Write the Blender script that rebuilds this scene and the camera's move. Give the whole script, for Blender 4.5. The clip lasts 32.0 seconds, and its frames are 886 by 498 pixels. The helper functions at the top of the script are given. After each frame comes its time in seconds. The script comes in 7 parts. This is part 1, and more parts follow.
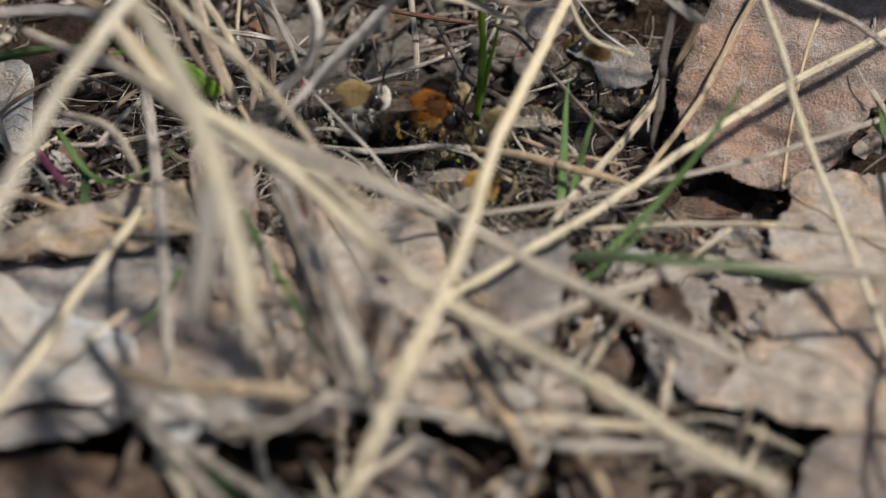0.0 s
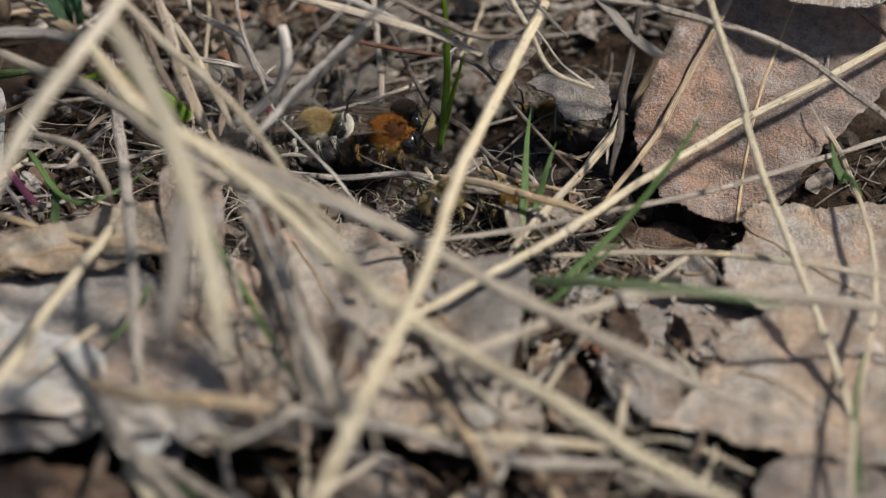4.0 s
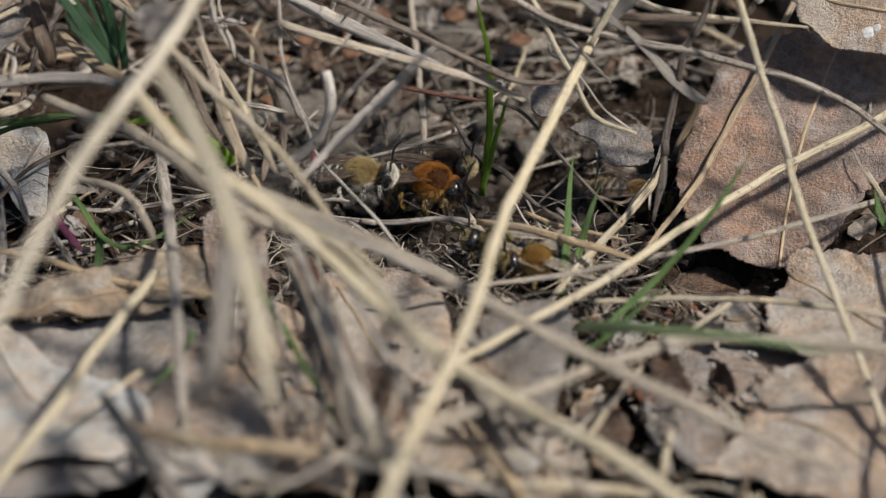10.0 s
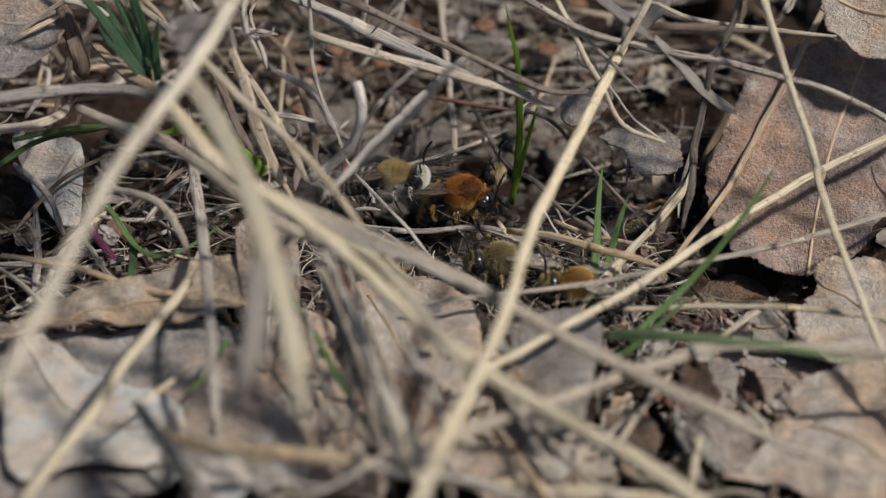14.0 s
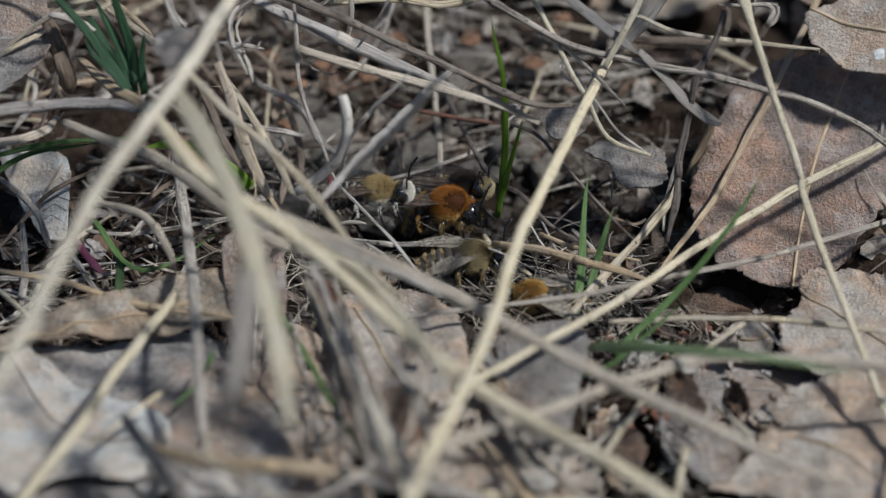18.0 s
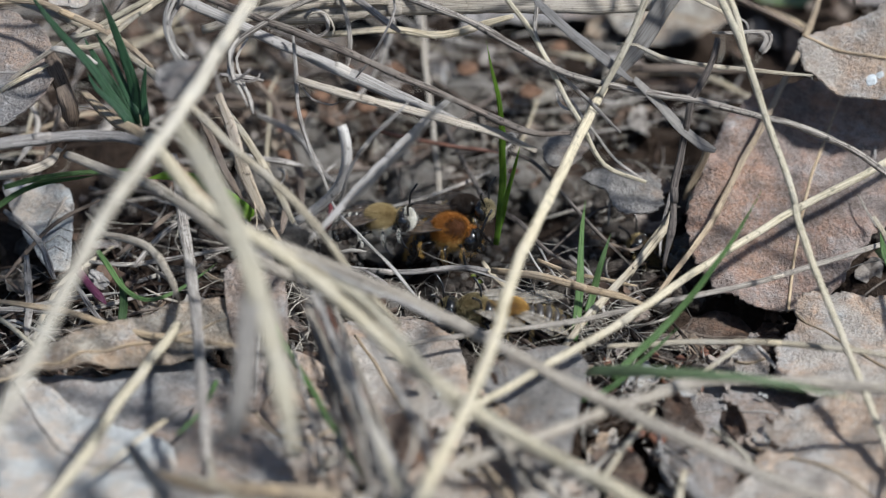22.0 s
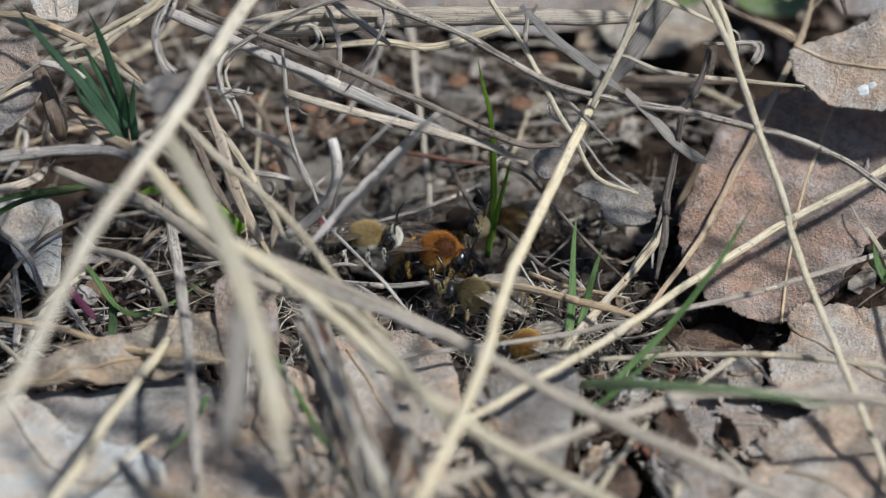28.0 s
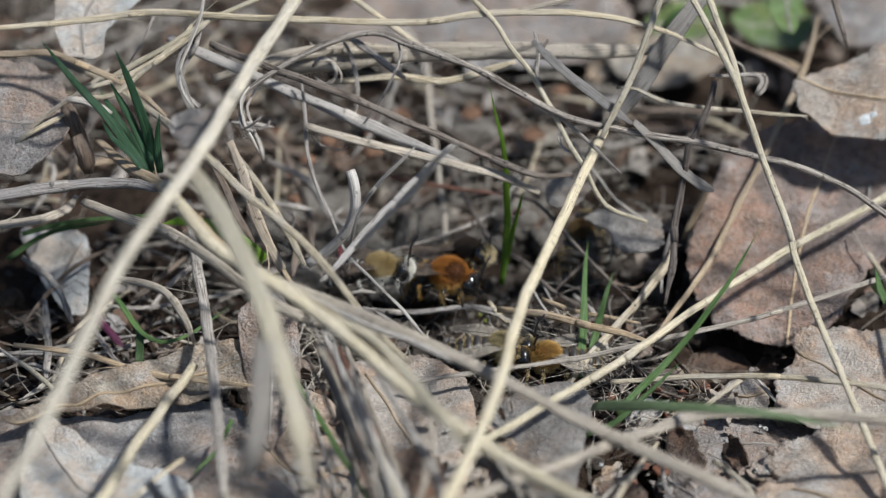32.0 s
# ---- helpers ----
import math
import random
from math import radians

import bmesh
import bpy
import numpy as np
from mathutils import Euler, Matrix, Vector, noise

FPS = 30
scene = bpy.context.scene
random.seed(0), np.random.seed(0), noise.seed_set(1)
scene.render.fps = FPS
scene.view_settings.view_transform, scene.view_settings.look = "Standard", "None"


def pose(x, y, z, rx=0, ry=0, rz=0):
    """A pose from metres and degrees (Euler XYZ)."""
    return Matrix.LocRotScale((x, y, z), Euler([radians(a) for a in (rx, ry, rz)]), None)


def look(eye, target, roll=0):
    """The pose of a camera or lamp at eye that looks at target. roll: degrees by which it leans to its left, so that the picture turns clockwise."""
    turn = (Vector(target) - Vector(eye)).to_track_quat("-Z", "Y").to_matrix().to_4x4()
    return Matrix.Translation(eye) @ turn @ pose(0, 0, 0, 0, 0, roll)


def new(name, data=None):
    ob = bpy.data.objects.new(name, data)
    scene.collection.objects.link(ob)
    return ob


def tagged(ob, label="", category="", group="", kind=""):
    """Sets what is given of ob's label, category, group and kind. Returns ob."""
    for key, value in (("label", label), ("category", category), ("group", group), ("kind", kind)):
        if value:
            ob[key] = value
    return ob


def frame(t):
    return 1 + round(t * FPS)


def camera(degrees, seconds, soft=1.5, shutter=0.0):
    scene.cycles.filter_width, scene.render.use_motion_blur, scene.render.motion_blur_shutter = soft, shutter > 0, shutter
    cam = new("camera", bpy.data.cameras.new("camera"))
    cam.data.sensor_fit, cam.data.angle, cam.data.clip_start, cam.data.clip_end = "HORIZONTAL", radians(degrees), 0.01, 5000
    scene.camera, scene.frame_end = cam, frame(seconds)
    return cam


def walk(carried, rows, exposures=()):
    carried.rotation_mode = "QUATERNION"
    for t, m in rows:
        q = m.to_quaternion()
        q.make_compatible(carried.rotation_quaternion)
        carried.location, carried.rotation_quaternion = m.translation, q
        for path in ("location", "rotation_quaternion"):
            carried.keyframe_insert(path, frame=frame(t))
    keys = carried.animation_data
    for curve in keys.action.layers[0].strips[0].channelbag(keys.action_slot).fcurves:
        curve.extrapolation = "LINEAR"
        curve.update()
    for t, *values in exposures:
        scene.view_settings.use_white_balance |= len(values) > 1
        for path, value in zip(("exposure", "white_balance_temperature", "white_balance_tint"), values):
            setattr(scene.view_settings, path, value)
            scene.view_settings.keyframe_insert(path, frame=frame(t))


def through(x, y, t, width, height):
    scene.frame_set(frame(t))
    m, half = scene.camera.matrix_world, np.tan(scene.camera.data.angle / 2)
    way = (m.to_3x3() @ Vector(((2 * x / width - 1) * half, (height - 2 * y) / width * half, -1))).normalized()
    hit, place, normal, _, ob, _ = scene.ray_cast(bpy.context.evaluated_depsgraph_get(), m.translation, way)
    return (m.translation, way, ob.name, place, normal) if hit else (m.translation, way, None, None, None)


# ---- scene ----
MM = 0.001
SECONDS = 32.0
cam = camera(20.0, SECONDS, soft=1.2)
cam.data.dof.use_dof = True
cam.data.dof.focus_distance = 0.299
cam.data.dof.aperture_fstop = 14.0

# seconds, eye in metres, turn in degrees
PATH = (
    (0, 0.003609, -0.226954, 0.180936, 49.4799, 0.6320, -1.0502),
    (0.5, 0.003121, -0.233347, 0.181106, 50.8582, 0.9140, -0.4141),
    (1, 0.001536, -0.231988, 0.181017, 49.6197, 0.1936, -1.2138),
    (1.5, 0.002467, -0.233372, 0.181529, 50.2719, -0.3880, -1.1039),
    (2, 0.001667, -0.233349, 0.181571, 50.3483, -1.2433, -1.6340),
    (2.5, 0.001477, -0.234367, 0.182361, 50.6272, -1.2840, -1.5846),
    (3, 0.001437, -0.234265, 0.182182, 50.8385, -1.0442, -1.6446),
    (3.5, 0.001405, -0.234289, 0.182231, 50.7674, -0.8725, -1.3617),
    (5.5, 0.001365, -0.233930, 0.182507, 51.0114, -1.1596, -1.7537),
    (6, 0.001012, -0.234150, 0.182327, 51.0981, -1.2109, -1.6127),
    (6.5, 0.001455, -0.234080, 0.182656, 51.1845, -1.2622, -1.6244),
    (7, 0.001269, -0.234481, 0.183080, 51.4740, -1.0941, -1.5227),
    (7.5, 0.001617, -0.234427, 0.182461, 51.5711, -0.9382, -1.5246),
    (8, 0.000385, -0.234501, 0.183199, 51.4863, -1.1904, -1.3547),
    (8.5, 0.000012, -0.234185, 0.182872, 51.5466, -1.0849, -1.3622),
    (9, -0.000556, -0.233836, 0.183203, 51.5931, -0.8764, -0.9045),
    (9.5, -0.000624, -0.234125, 0.183311, 51.6769, -0.7318, -0.7715),
    (10, -0.000112, -0.234199, 0.182934, 51.7058, -0.6147, -0.7962),
    (10.5, -0.000073, -0.233957, 0.182603, 51.6660, -0.6030, -0.8746),
    (11, -0.000154, -0.233890, 0.182997, 51.4781, -0.6206, -0.8695),
    (11.5, -0.000218, -0.234052, 0.182571, 51.3488, -0.5671, -0.8924),
    (12, -0.000606, -0.235771, 0.184415, 51.9298, -0.3324, -0.5388),
    (12.5, -0.000019, -0.236661, 0.184703, 52.0778, -0.0614, -0.0236),
    (13, 0.000000, -0.236403, 0.184698, 52.0000, -0.0000, 0.0000),
    (13.5, -0.000198, -0.235854, 0.184272, 51.9081, -0.0241, -0.2036),
    (14, 0.000167, -0.235793, 0.184621, 51.8320, -0.0505, -0.2786),
    (14.5, -0.000112, -0.235880, 0.184434, 51.9270, -0.1222, -0.4087),
    (15, 0.000036, -0.235866, 0.184669, 51.8958, -0.1542, -0.5283),
    (15.5, -0.000436, -0.236803, 0.185321, 52.1108, -0.2183, -0.3782),
    (17.5, -0.000344, -0.236728, 0.184872, 52.2055, -0.1539, -0.5363),
    (18, 0.000131, -0.236743, 0.184815, 52.2160, -0.1287, -0.6306),
    (18.5, 0.000049, -0.238957, 0.187012, 52.4357, 0.0281, -0.8590),
    (19, 0.000138, -0.240320, 0.186788, 52.9356, 0.1543, -1.0949),
    (19.5, 0.000364, -0.239419, 0.186425, 52.6940, 0.1316, -1.2700),
    (20, 0.000297, -0.239567, 0.186725, 52.7199, 0.0710, -1.2834),
    (20.5, 0.000484, -0.239929, 0.186932, 52.9142, 0.1267, -1.2596),
    (21, 0.000174, -0.239441, 0.186485, 52.9205, 0.1902, -1.1460),
    (21.5, 0.000101, -0.239633, 0.186908, 52.8623, 0.2960, -0.9327),
    (22, 0.000116, -0.239705, 0.186836, 52.8781, 0.2910, -0.9679),
    (22.5, 0.000085, -0.239855, 0.187244, 53.0273, 0.2447, -1.0034),
    (23, 0.000298, -0.240176, 0.187096, 53.2337, 0.2496, -1.0290),
    (23.5, 0.000023, -0.239539, 0.186958, 53.1675, 0.1687, -1.1507),
    (24, 0.000078, -0.239533, 0.186820, 53.1091, 0.2151, -1.1820),
    (24.5, -0.000107, -0.239337, 0.186417, 53.0832, 0.2414, -1.2367),
    (25, 0.000017, -0.239213, 0.186470, 52.9844, 0.2637, -1.0938),
    (25.5, 0.000045, -0.239179, 0.186625, 52.9541, 0.2700, -1.1134),
    (27.5, 0.000414, -0.239157, 0.186779, 53.0477, 0.3003, -1.2484),
    (28, 0.000041, -0.238362, 0.186004, 53.1501, 0.3992, -1.3247),
    (28.5, -0.000800, -0.240269, 0.187758, 53.6671, 0.6178, -0.6951),
    (29, -0.000511, -0.240321, 0.187899, 53.8971, 0.7382, -0.6590),
    (29.5, -0.000257, -0.240787, 0.188428, 54.1112, 0.7289, -0.6332),
    (30, -0.000387, -0.240513, 0.187601, 54.2379, 0.6680, -0.8558),
    (30.5, 0.000048, -0.242950, 0.189746, 54.3651, 0.7544, -0.4962),
    (31, -0.000972, -0.244605, 0.191010, 54.1116, 0.6941, -0.6947),
    (31.5, -0.000513, -0.245819, 0.191585, 54.0062, 0.8374, -1.0992),
    (32, -0.000554, -0.246322, 0.191806, 53.7985, 0.8686, -1.3389),
)
EXPOSURES = (
    (0, 0.14, 6650, 10), (3.5, 0.06, 6650, 10), (9, 0.0, 6700, 10), (13, -0.02, 6650, 10), (15.5, -0.2, 6550, 10), (17.5, -0.17, 6050, 7),
    (19, -0.07, 5750, 7), (20, 0.1, 5700, 7), (23, 0.27, 5800, 7), (25.5, 0.33, 5850, 7), (28, 0.19, 5950, 7), (32, 0.16, 5950, 7),
)
walk(cam, [(t, pose(x, y, z, rx, ry, rz)) for t, x, y, z, rx, ry, rz in PATH], EXPOSURES)

# ---------------------------------------------------------------- light
SUN_UP, SUN_TURN = radians(55), radians(98)      # height; turn from +y towards +x
world = bpy.data.worlds.new("sky")
scene.world = world
world.use_nodes = True
wn = world.node_tree
sky = wn.nodes.new("ShaderNodeTexSky")
sky.sky_type, sky.sun_disc = "NISHITA", False
sky.dust_density = 1.6
sky.sun_elevation, sky.sun_rotation = SUN_UP, SUN_TURN
wn.links.new(sky.outputs["Color"], wn.nodes["Background"].inputs["Color"])
wn.nodes["Background"].inputs["Strength"].default_value = 0.07
sun_data = bpy.data.lights.new("sun", "SUN")
sun_data.energy, sun_data.angle, sun_data.color = 4.75, radians(5.0), (1.0, 0.96, 0.905)
sun = new("sun", sun_data)
sun_way = Vector((math.sin(SUN_TURN) * math.cos(SUN_UP), math.cos(SUN_TURN) * math.cos(SUN_UP), math.sin(SUN_UP)))
sun.matrix_world = look(sun_way * 3, (0, 0, 0))


# ---------------------------------------------------------------- materials
def nodes_of(name, rough=0.7, spec=0.3):
    m = bpy.data.materials.new(name)
    m.use_nodes = True
    nt = m.node_tree
    b = nt.nodes["Principled BSDF"]
    b.inputs["Roughness"].default_value = rough
    b.inputs["Specular IOR Level"].default_value = spec
    return m, nt, b


def node(nt, kind, **values):
    n = nt.nodes.new(kind)
    for key, value in values.items():
        n.inputs[key.replace("_", " ")].default_value = value
    return n


def ramp(nt, source, stops):
    r = nt.nodes.new("ShaderNodeValToRGB")
    while len(r.color_ramp.elements) < len(stops):
        r.color_ramp.elements.new(0.5)
    for e, (p, c) in zip(r.color_ramp.elements, stops):
        e.position, e.color = p, (*c, 1) if len(c) == 3 else c
    nt.links.new(source, r.inputs["Fac"])
    return r


def mixed(nt, fac, a, b, how="MIX"):
    n = nt.nodes.new("ShaderNodeMixRGB")
    n.blend_type = how
    for slot, v in ((0, fac), (1, a), (2, b)):
        if isinstance(v, bpy.types.NodeSocket):
            nt.links.new(v, n.inputs[slot])
        else:
            n.inputs[slot].default_value = v if slot == 0 else (*v, 1)
    return n.outputs[0]


def bumped(nt, b, height, strength, distance):
    n = node(nt, "ShaderNodeBump", Strength=strength, Distance=distance)
    nt.links.new(height, n.inputs["Height"])
    nt.links.new(n.outputs["Normal"], b.inputs["Normal"])


def shifted_noise(nt, scale, detail=4.0, rough=0.6):
    """Noise in the thing's own space, moved from thing to thing."""
    co, info = nt.nodes.new("ShaderNodeTexCoord"), nt.nodes.new("ShaderNodeObjectInfo")
    mul = nt.nodes.new("ShaderNodeVectorMath")
    mul.operation = "ADD"
    nt.links.new(co.outputs["Object"], mul.inputs[0])
    nt.links.new(info.outputs["Random"], mul.inputs[1])
    n = node(nt, "ShaderNodeTexNoise", Scale=scale, Detail=detail, Roughness=rough)
    nt.links.new(mul.outputs[0], n.inputs["Vector"])
    return n.outputs["Fac"], info.outputs["Random"]


def fibre_material(name, light, dark, spot, rough=0.55, spotty=0.5, through=0.0):
    """Dry or green grass: streaks along the stalk (UV: length and girth in mm), blotches, speckles."""
    m, nt, b = nodes_of(name, rough, 0.35)
    uv = nt.nodes.new("ShaderNodeUVMap")
    mp = node(nt, "ShaderNodeMapping", Scale=(0.13, 3.4, 1.0))
    nt.links.new(uv.outputs["UV"], mp.inputs["Vector"])
    streak = node(nt, "ShaderNodeTexNoise", Scale=1.6, Detail=5.0, Roughness=0.65)
    nt.links.new(mp.outputs[0], streak.inputs["Vector"])
    blotch, rnd = shifted_noise(nt, 230.0, 3.0)
    speck, _ = shifted_noise(nt, 1500.0, 3.0)
    c = ramp(nt, streak.outputs["Fac"], ((0.31, tuple(v * 0.5 for v in dark)), (0.43, dark), (0.58, light), (0.72, tuple(min(0.85, v * 1.12) for v in light)))).outputs["Color"]
    c = mixed(nt, ramp(nt, blotch, ((0.42, (0, 0, 0)), (0.72, (0.75, 0.75, 0.75)))).outputs["Color"], c, spot)
    c = mixed(nt, ramp(nt, speck, ((0.575, (0, 0, 0)), (0.68, (spotty, spotty, spotty)))).outputs["Color"], c, tuple(v * 0.3 for v in dark))
    tone = ramp(nt, rnd, ((0.0, (0.74, 0.74, 0.76)), (1.0, (1.16, 1.13, 1.08)))).outputs["Color"]
    c = mixed(nt, 1.0, c, tone, "MULTIPLY")
    nt.links.new(c, b.inputs["Base Color"])
    bumped(nt, b, streak.outputs["Fac"], 0.8, 0.0003)
    if through:
        glow = nt.nodes.new("ShaderNodeBsdfTranslucent")
        both = node(nt, "ShaderNodeMixShader", Fac=through)
        nt.links.new(c, glow.inputs["Color"])
        nt.links.new(b.outputs[0], both.inputs[1])
        nt.links.new(glow.outputs[0], both.inputs[2])
        nt.links.new(both.outputs[0], nt.nodes["Material Output"].inputs["Surface"])
    return m


def leaf_material(name, base, pale, dark, spots=0.5, smudge=0.6, rust=0.0):
    """A dead leaf: mottled blade with warm and ashen patches, grey smudges, a net of fine veins, mould spots."""
    m, nt, b = nodes_of(name, 0.7, 0.25)
    big, rnd = shifted_noise(nt, 70.0, 6.0, 0.65)
    ash, _ = shifted_noise(nt, 190.0, 6.0, 0.72)
    mid, _ = shifted_noise(nt, 620.0, 6.0, 0.75)
    warp, _ = shifted_noise(nt, 330.0, 3.0, 0.6)
    fine, _ = shifted_noise(nt, 2600.0, 3.0, 0.7)
    grain, _ = shifted_noise(nt, 5200.0, 2.0, 0.7)
    stain, _ = shifted_noise(nt, 165.0, 3.0, 0.55)
    co = nt.nodes.new("ShaderNodeTexCoord")
    bent = node(nt, "ShaderNodeVectorMath")
    bent.operation = "MULTIPLY_ADD"
    bent.inputs[1].default_value = (0.0012, 0.0012, 0.0012)
    nt.links.new(warp, bent.inputs[0])
    nt.links.new(co.outputs["Object"], bent.inputs[2])
    net = node(nt, "ShaderNodeTexVoronoi", Scale=760.0)
    net.feature = "DISTANCE_TO_EDGE"
    nt.links.new(bent.outputs[0], net.inputs["Vector"])
    small_net = node(nt, "ShaderNodeTexVoronoi", Scale=2300.0)
    small_net.feature = "DISTANCE_TO_EDGE"
    nt.links.new(bent.outputs[0], small_net.inputs["Vector"])
    warm = (base[0] * 1.12, base[1] * 0.92, base[2] * 0.76)
    grey = sum(pale) / 3
    level = lambda v: (v, v, v)
    c = ramp(nt, big, ((0.34, dark), (0.45, warm), (0.54, base), (0.66, pale))).outputs["Color"]
    c = mixed(nt, ramp(nt, ash, ((0.52, level(0)), (0.66, level(0.7)))).outputs["Color"], c, (grey * 1.02, grey, grey * 0.96))
    if rust:
        c = mixed(nt, ramp(nt, warp, ((0.5, level(0)), (0.63, level(rust)))).outputs["Color"], c, (base[0] * 1.35, base[1] * 0.92, base[2] * 0.68))
    c = mixed(nt, ramp(nt, stain, ((0.36, level(smudge)), (0.47, level(smudge * 0.35)), (0.53, level(0)))).outputs["Color"], c, tuple(v * 0.75 for v in dark))
    c = mixed(nt, ramp(nt, mid, ((0.38, level(smudge)), (0.52, level(0)))).outputs["Color"], c, tuple(v * 0.45 for v in base))
    c = mixed(nt, ramp(nt, mid, ((0.55, level(0)), (0.72, level(0.55)))).outputs["Color"], c, tuple(min(0.8, v * 1.2) for v in pale))
    c = mixed(nt, ramp(nt, fine, ((0.54, level(0)), (0.66, level(spots)))).outputs["Color"], c, tuple(v * 0.3 for v in dark))
    c = mixed(nt, ramp(nt, net.outputs["Distance"], ((0.0, level(0.2)), (0.1, level(0)))).outputs["Color"], c, tuple(min(0.8, v * 1.12) for v in pale))
    c = mixed(nt, ramp(nt, small_net.outputs["Distance"], ((0.0, level(0.25)), (0.12, level(0)))).outputs["Color"], c, tuple(v * 0.6 for v in dark))
    c = mixed(nt, 1.0, c, ramp(nt, grain, ((0.3, level(0.82)), (0.7, level(1.14)))).outputs["Color"], "MULTIPLY")
    nt.links.new(c, b.inputs["Base Color"])
    total = mid
    for extra in (ash, fine):
        add = nt.nodes.new("ShaderNodeMath")
        add.operation = "ADD"
        nt.links.new(total, add.inputs[0])
        nt.links.new(extra, add.inputs[1])
        total = add.outputs[0]
    bumped(nt, b, total, 0.8, 0.0008)
    return m


def earth_material(name, a, b_, c_, scale=400.0):
    m, nt, b = nodes_of(name, 0.9, 0.15)
    n1, rnd = shifted_noise(nt, scale * 0.3, 6.0, 0.65)
    n2, _ = shifted_noise(nt, scale * 3, 4.0, 0.7)
    c = ramp(nt, n1, ((0.35, a), (0.52, b_), (0.7, c_))).outputs["Color"]
    c = mixed(nt, ramp(nt, n2, ((0.3, (0.8, 0.8, 0.8)), (0.6, (0, 0, 0)))).outputs["Color"], c, a)
    geo = nt.nodes.new("ShaderNodeNewGeometry")
    isl = ramp(nt, geo.outputs["Random Per Island"], ((0.0, (0.6, 0.6, 0.6)), (1.0, (1.3, 1.25, 1.2)))).outputs["Color"]
    nt.links.new(mixed(nt, 1.0, c, isl, "MULTIPLY"), b.inputs["Base Color"])
    bumped(nt, b, n2, 1.0, 0.0011)
    return m


def scrap_material(name, stops, rough=0.75):
    """Loose bits, each with a tint of its own."""
    m, nt, b = nodes_of(name, rough, 0.25)
    geo = nt.nodes.new("ShaderNodeNewGeometry")
    c = ramp(nt, geo.outputs["Random Per Island"], stops).outputs["Color"]
    n, _ = shifted_noise(nt, 1300.0, 4.0, 0.7)
    c = mixed(nt, ramp(nt, n, ((0.35, (0.7, 0.7, 0.7)), (0.62, (0, 0, 0)))).outputs["Color"], c, tuple(v * 0.3 for v in stops[1][1]))
    nt.links.new(c, b.inputs["Base Color"])
    bumped(nt, b, n, 0.6, 0.0003)
    return m


def plain(name, colour, rough=0.5, spec=0.5, metal=0.0, coat=0.0, scale=1200.0, vary=0.35):
    m, nt, b = nodes_of(name, rough, spec)
    n, _ = shifted_noise(nt, scale, 3.0)
    c = ramp(nt, n, ((0.3, tuple(v * (1 - vary) for v in colour)), (0.7, tuple(min(1, v * (1 + vary)) for v in colour)))).outputs["Color"]
    nt.links.new(c, b.inputs["Base Color"])
    b.inputs["Metallic"].default_value, b.inputs["Coat Weight"].default_value = metal, coat
    return m


STRAW = {
    "pale": fibre_material("pale_straw", (0.60, 0.53, 0.385), (0.43, 0.37, 0.255), (0.54, 0.485, 0.385), 0.5, 0.6),
    "straw": fibre_material("yellow_straw", (0.60, 0.515, 0.36), (0.36, 0.295, 0.20), (0.52, 0.47, 0.39), 0.5, 0.35),
    "blade": fibre_material("dry_yellow_blade", (0.68, 0.615, 0.46), (0.52, 0.455, 0.325), (0.60, 0.55, 0.44), 0.55, 0.15, 0.22),
    "greystraw": fibre_material("weathered_straw", (0.50, 0.44, 0.355), (0.29, 0.245, 0.192), (0.36, 0.32, 0.275), 0.6, 0.5),
    "palegrey": fibre_material("bleached_straw", (0.54, 0.50, 0.445), (0.34, 0.305, 0.265), (0.43, 0.395, 0.36), 0.6, 0.45),
    "grey": fibre_material("grey_stem", (0.50, 0.46, 0.41), (0.18, 0.15, 0.128), (0.33, 0.30, 0.27), 0.65, 0.6),
    "curved": fibre_material("rough_grey_stem", (0.46, 0.41, 0.35), (0.09, 0.072, 0.06), (0.28, 0.245, 0.21), 0.75, 0.85),
    "tan": fibre_material("tan_straw", (0.54, 0.42, 0.27), (0.33, 0.24, 0.15), (0.42, 0.34, 0.25), 0.55, 0.4),
    "sheath": fibre_material("spotted_sheath", (0.68, 0.57, 0.42), (0.42, 0.32, 0.22), (0.6, 0.5, 0.4), 0.55, 0.85),
    "brown": fibre_material("brown_stem", (0.24, 0.18, 0.13), (0.10, 0.07, 0.05), (0.2, 0.16, 0.13), 0.65, 0.6),
    "twig": fibre_material("dark_twig", (0.21, 0.17, 0.14), (0.05, 0.037, 0.03), (0.20, 0.175, 0.15), 0.65, 0.75),
    "redbrown": fibre_material("red_brown_stem", (0.22, 0.10, 0.06), (0.09, 0.04, 0.03), (0.16, 0.09, 0.07), 0.5, 0.5),
    "green": fibre_material("green_grass", (0.18, 0.29, 0.10), (0.085, 0.16, 0.05), (0.13, 0.215, 0.085), 0.4, 0.15, 0.35),
    "brightgreen": fibre_material("fresh_grass", (0.20, 0.36, 0.035), (0.13, 0.25, 0.02), (0.18, 0.31, 0.04), 0.35, 0.1, 0.4),
    "purple": fibre_material("purple_shoot", (0.17, 0.05, 0.10), (0.10, 0.02, 0.05), (0.15, 0.04, 0.08), 0.4, 0.2),
    "red": fibre_material("red_shoot", (0.25, 0.05, 0.05), (0.13, 0.025, 0.03), (0.2, 0.05, 0.05), 0.4, 0.2),
}
STRAW["bleached"] = fibre_material("bleached_stalk", (0.58, 0.53, 0.43), (0.33, 0.29, 0.235), (0.44, 0.41, 0.355), 0.55, 0.25)
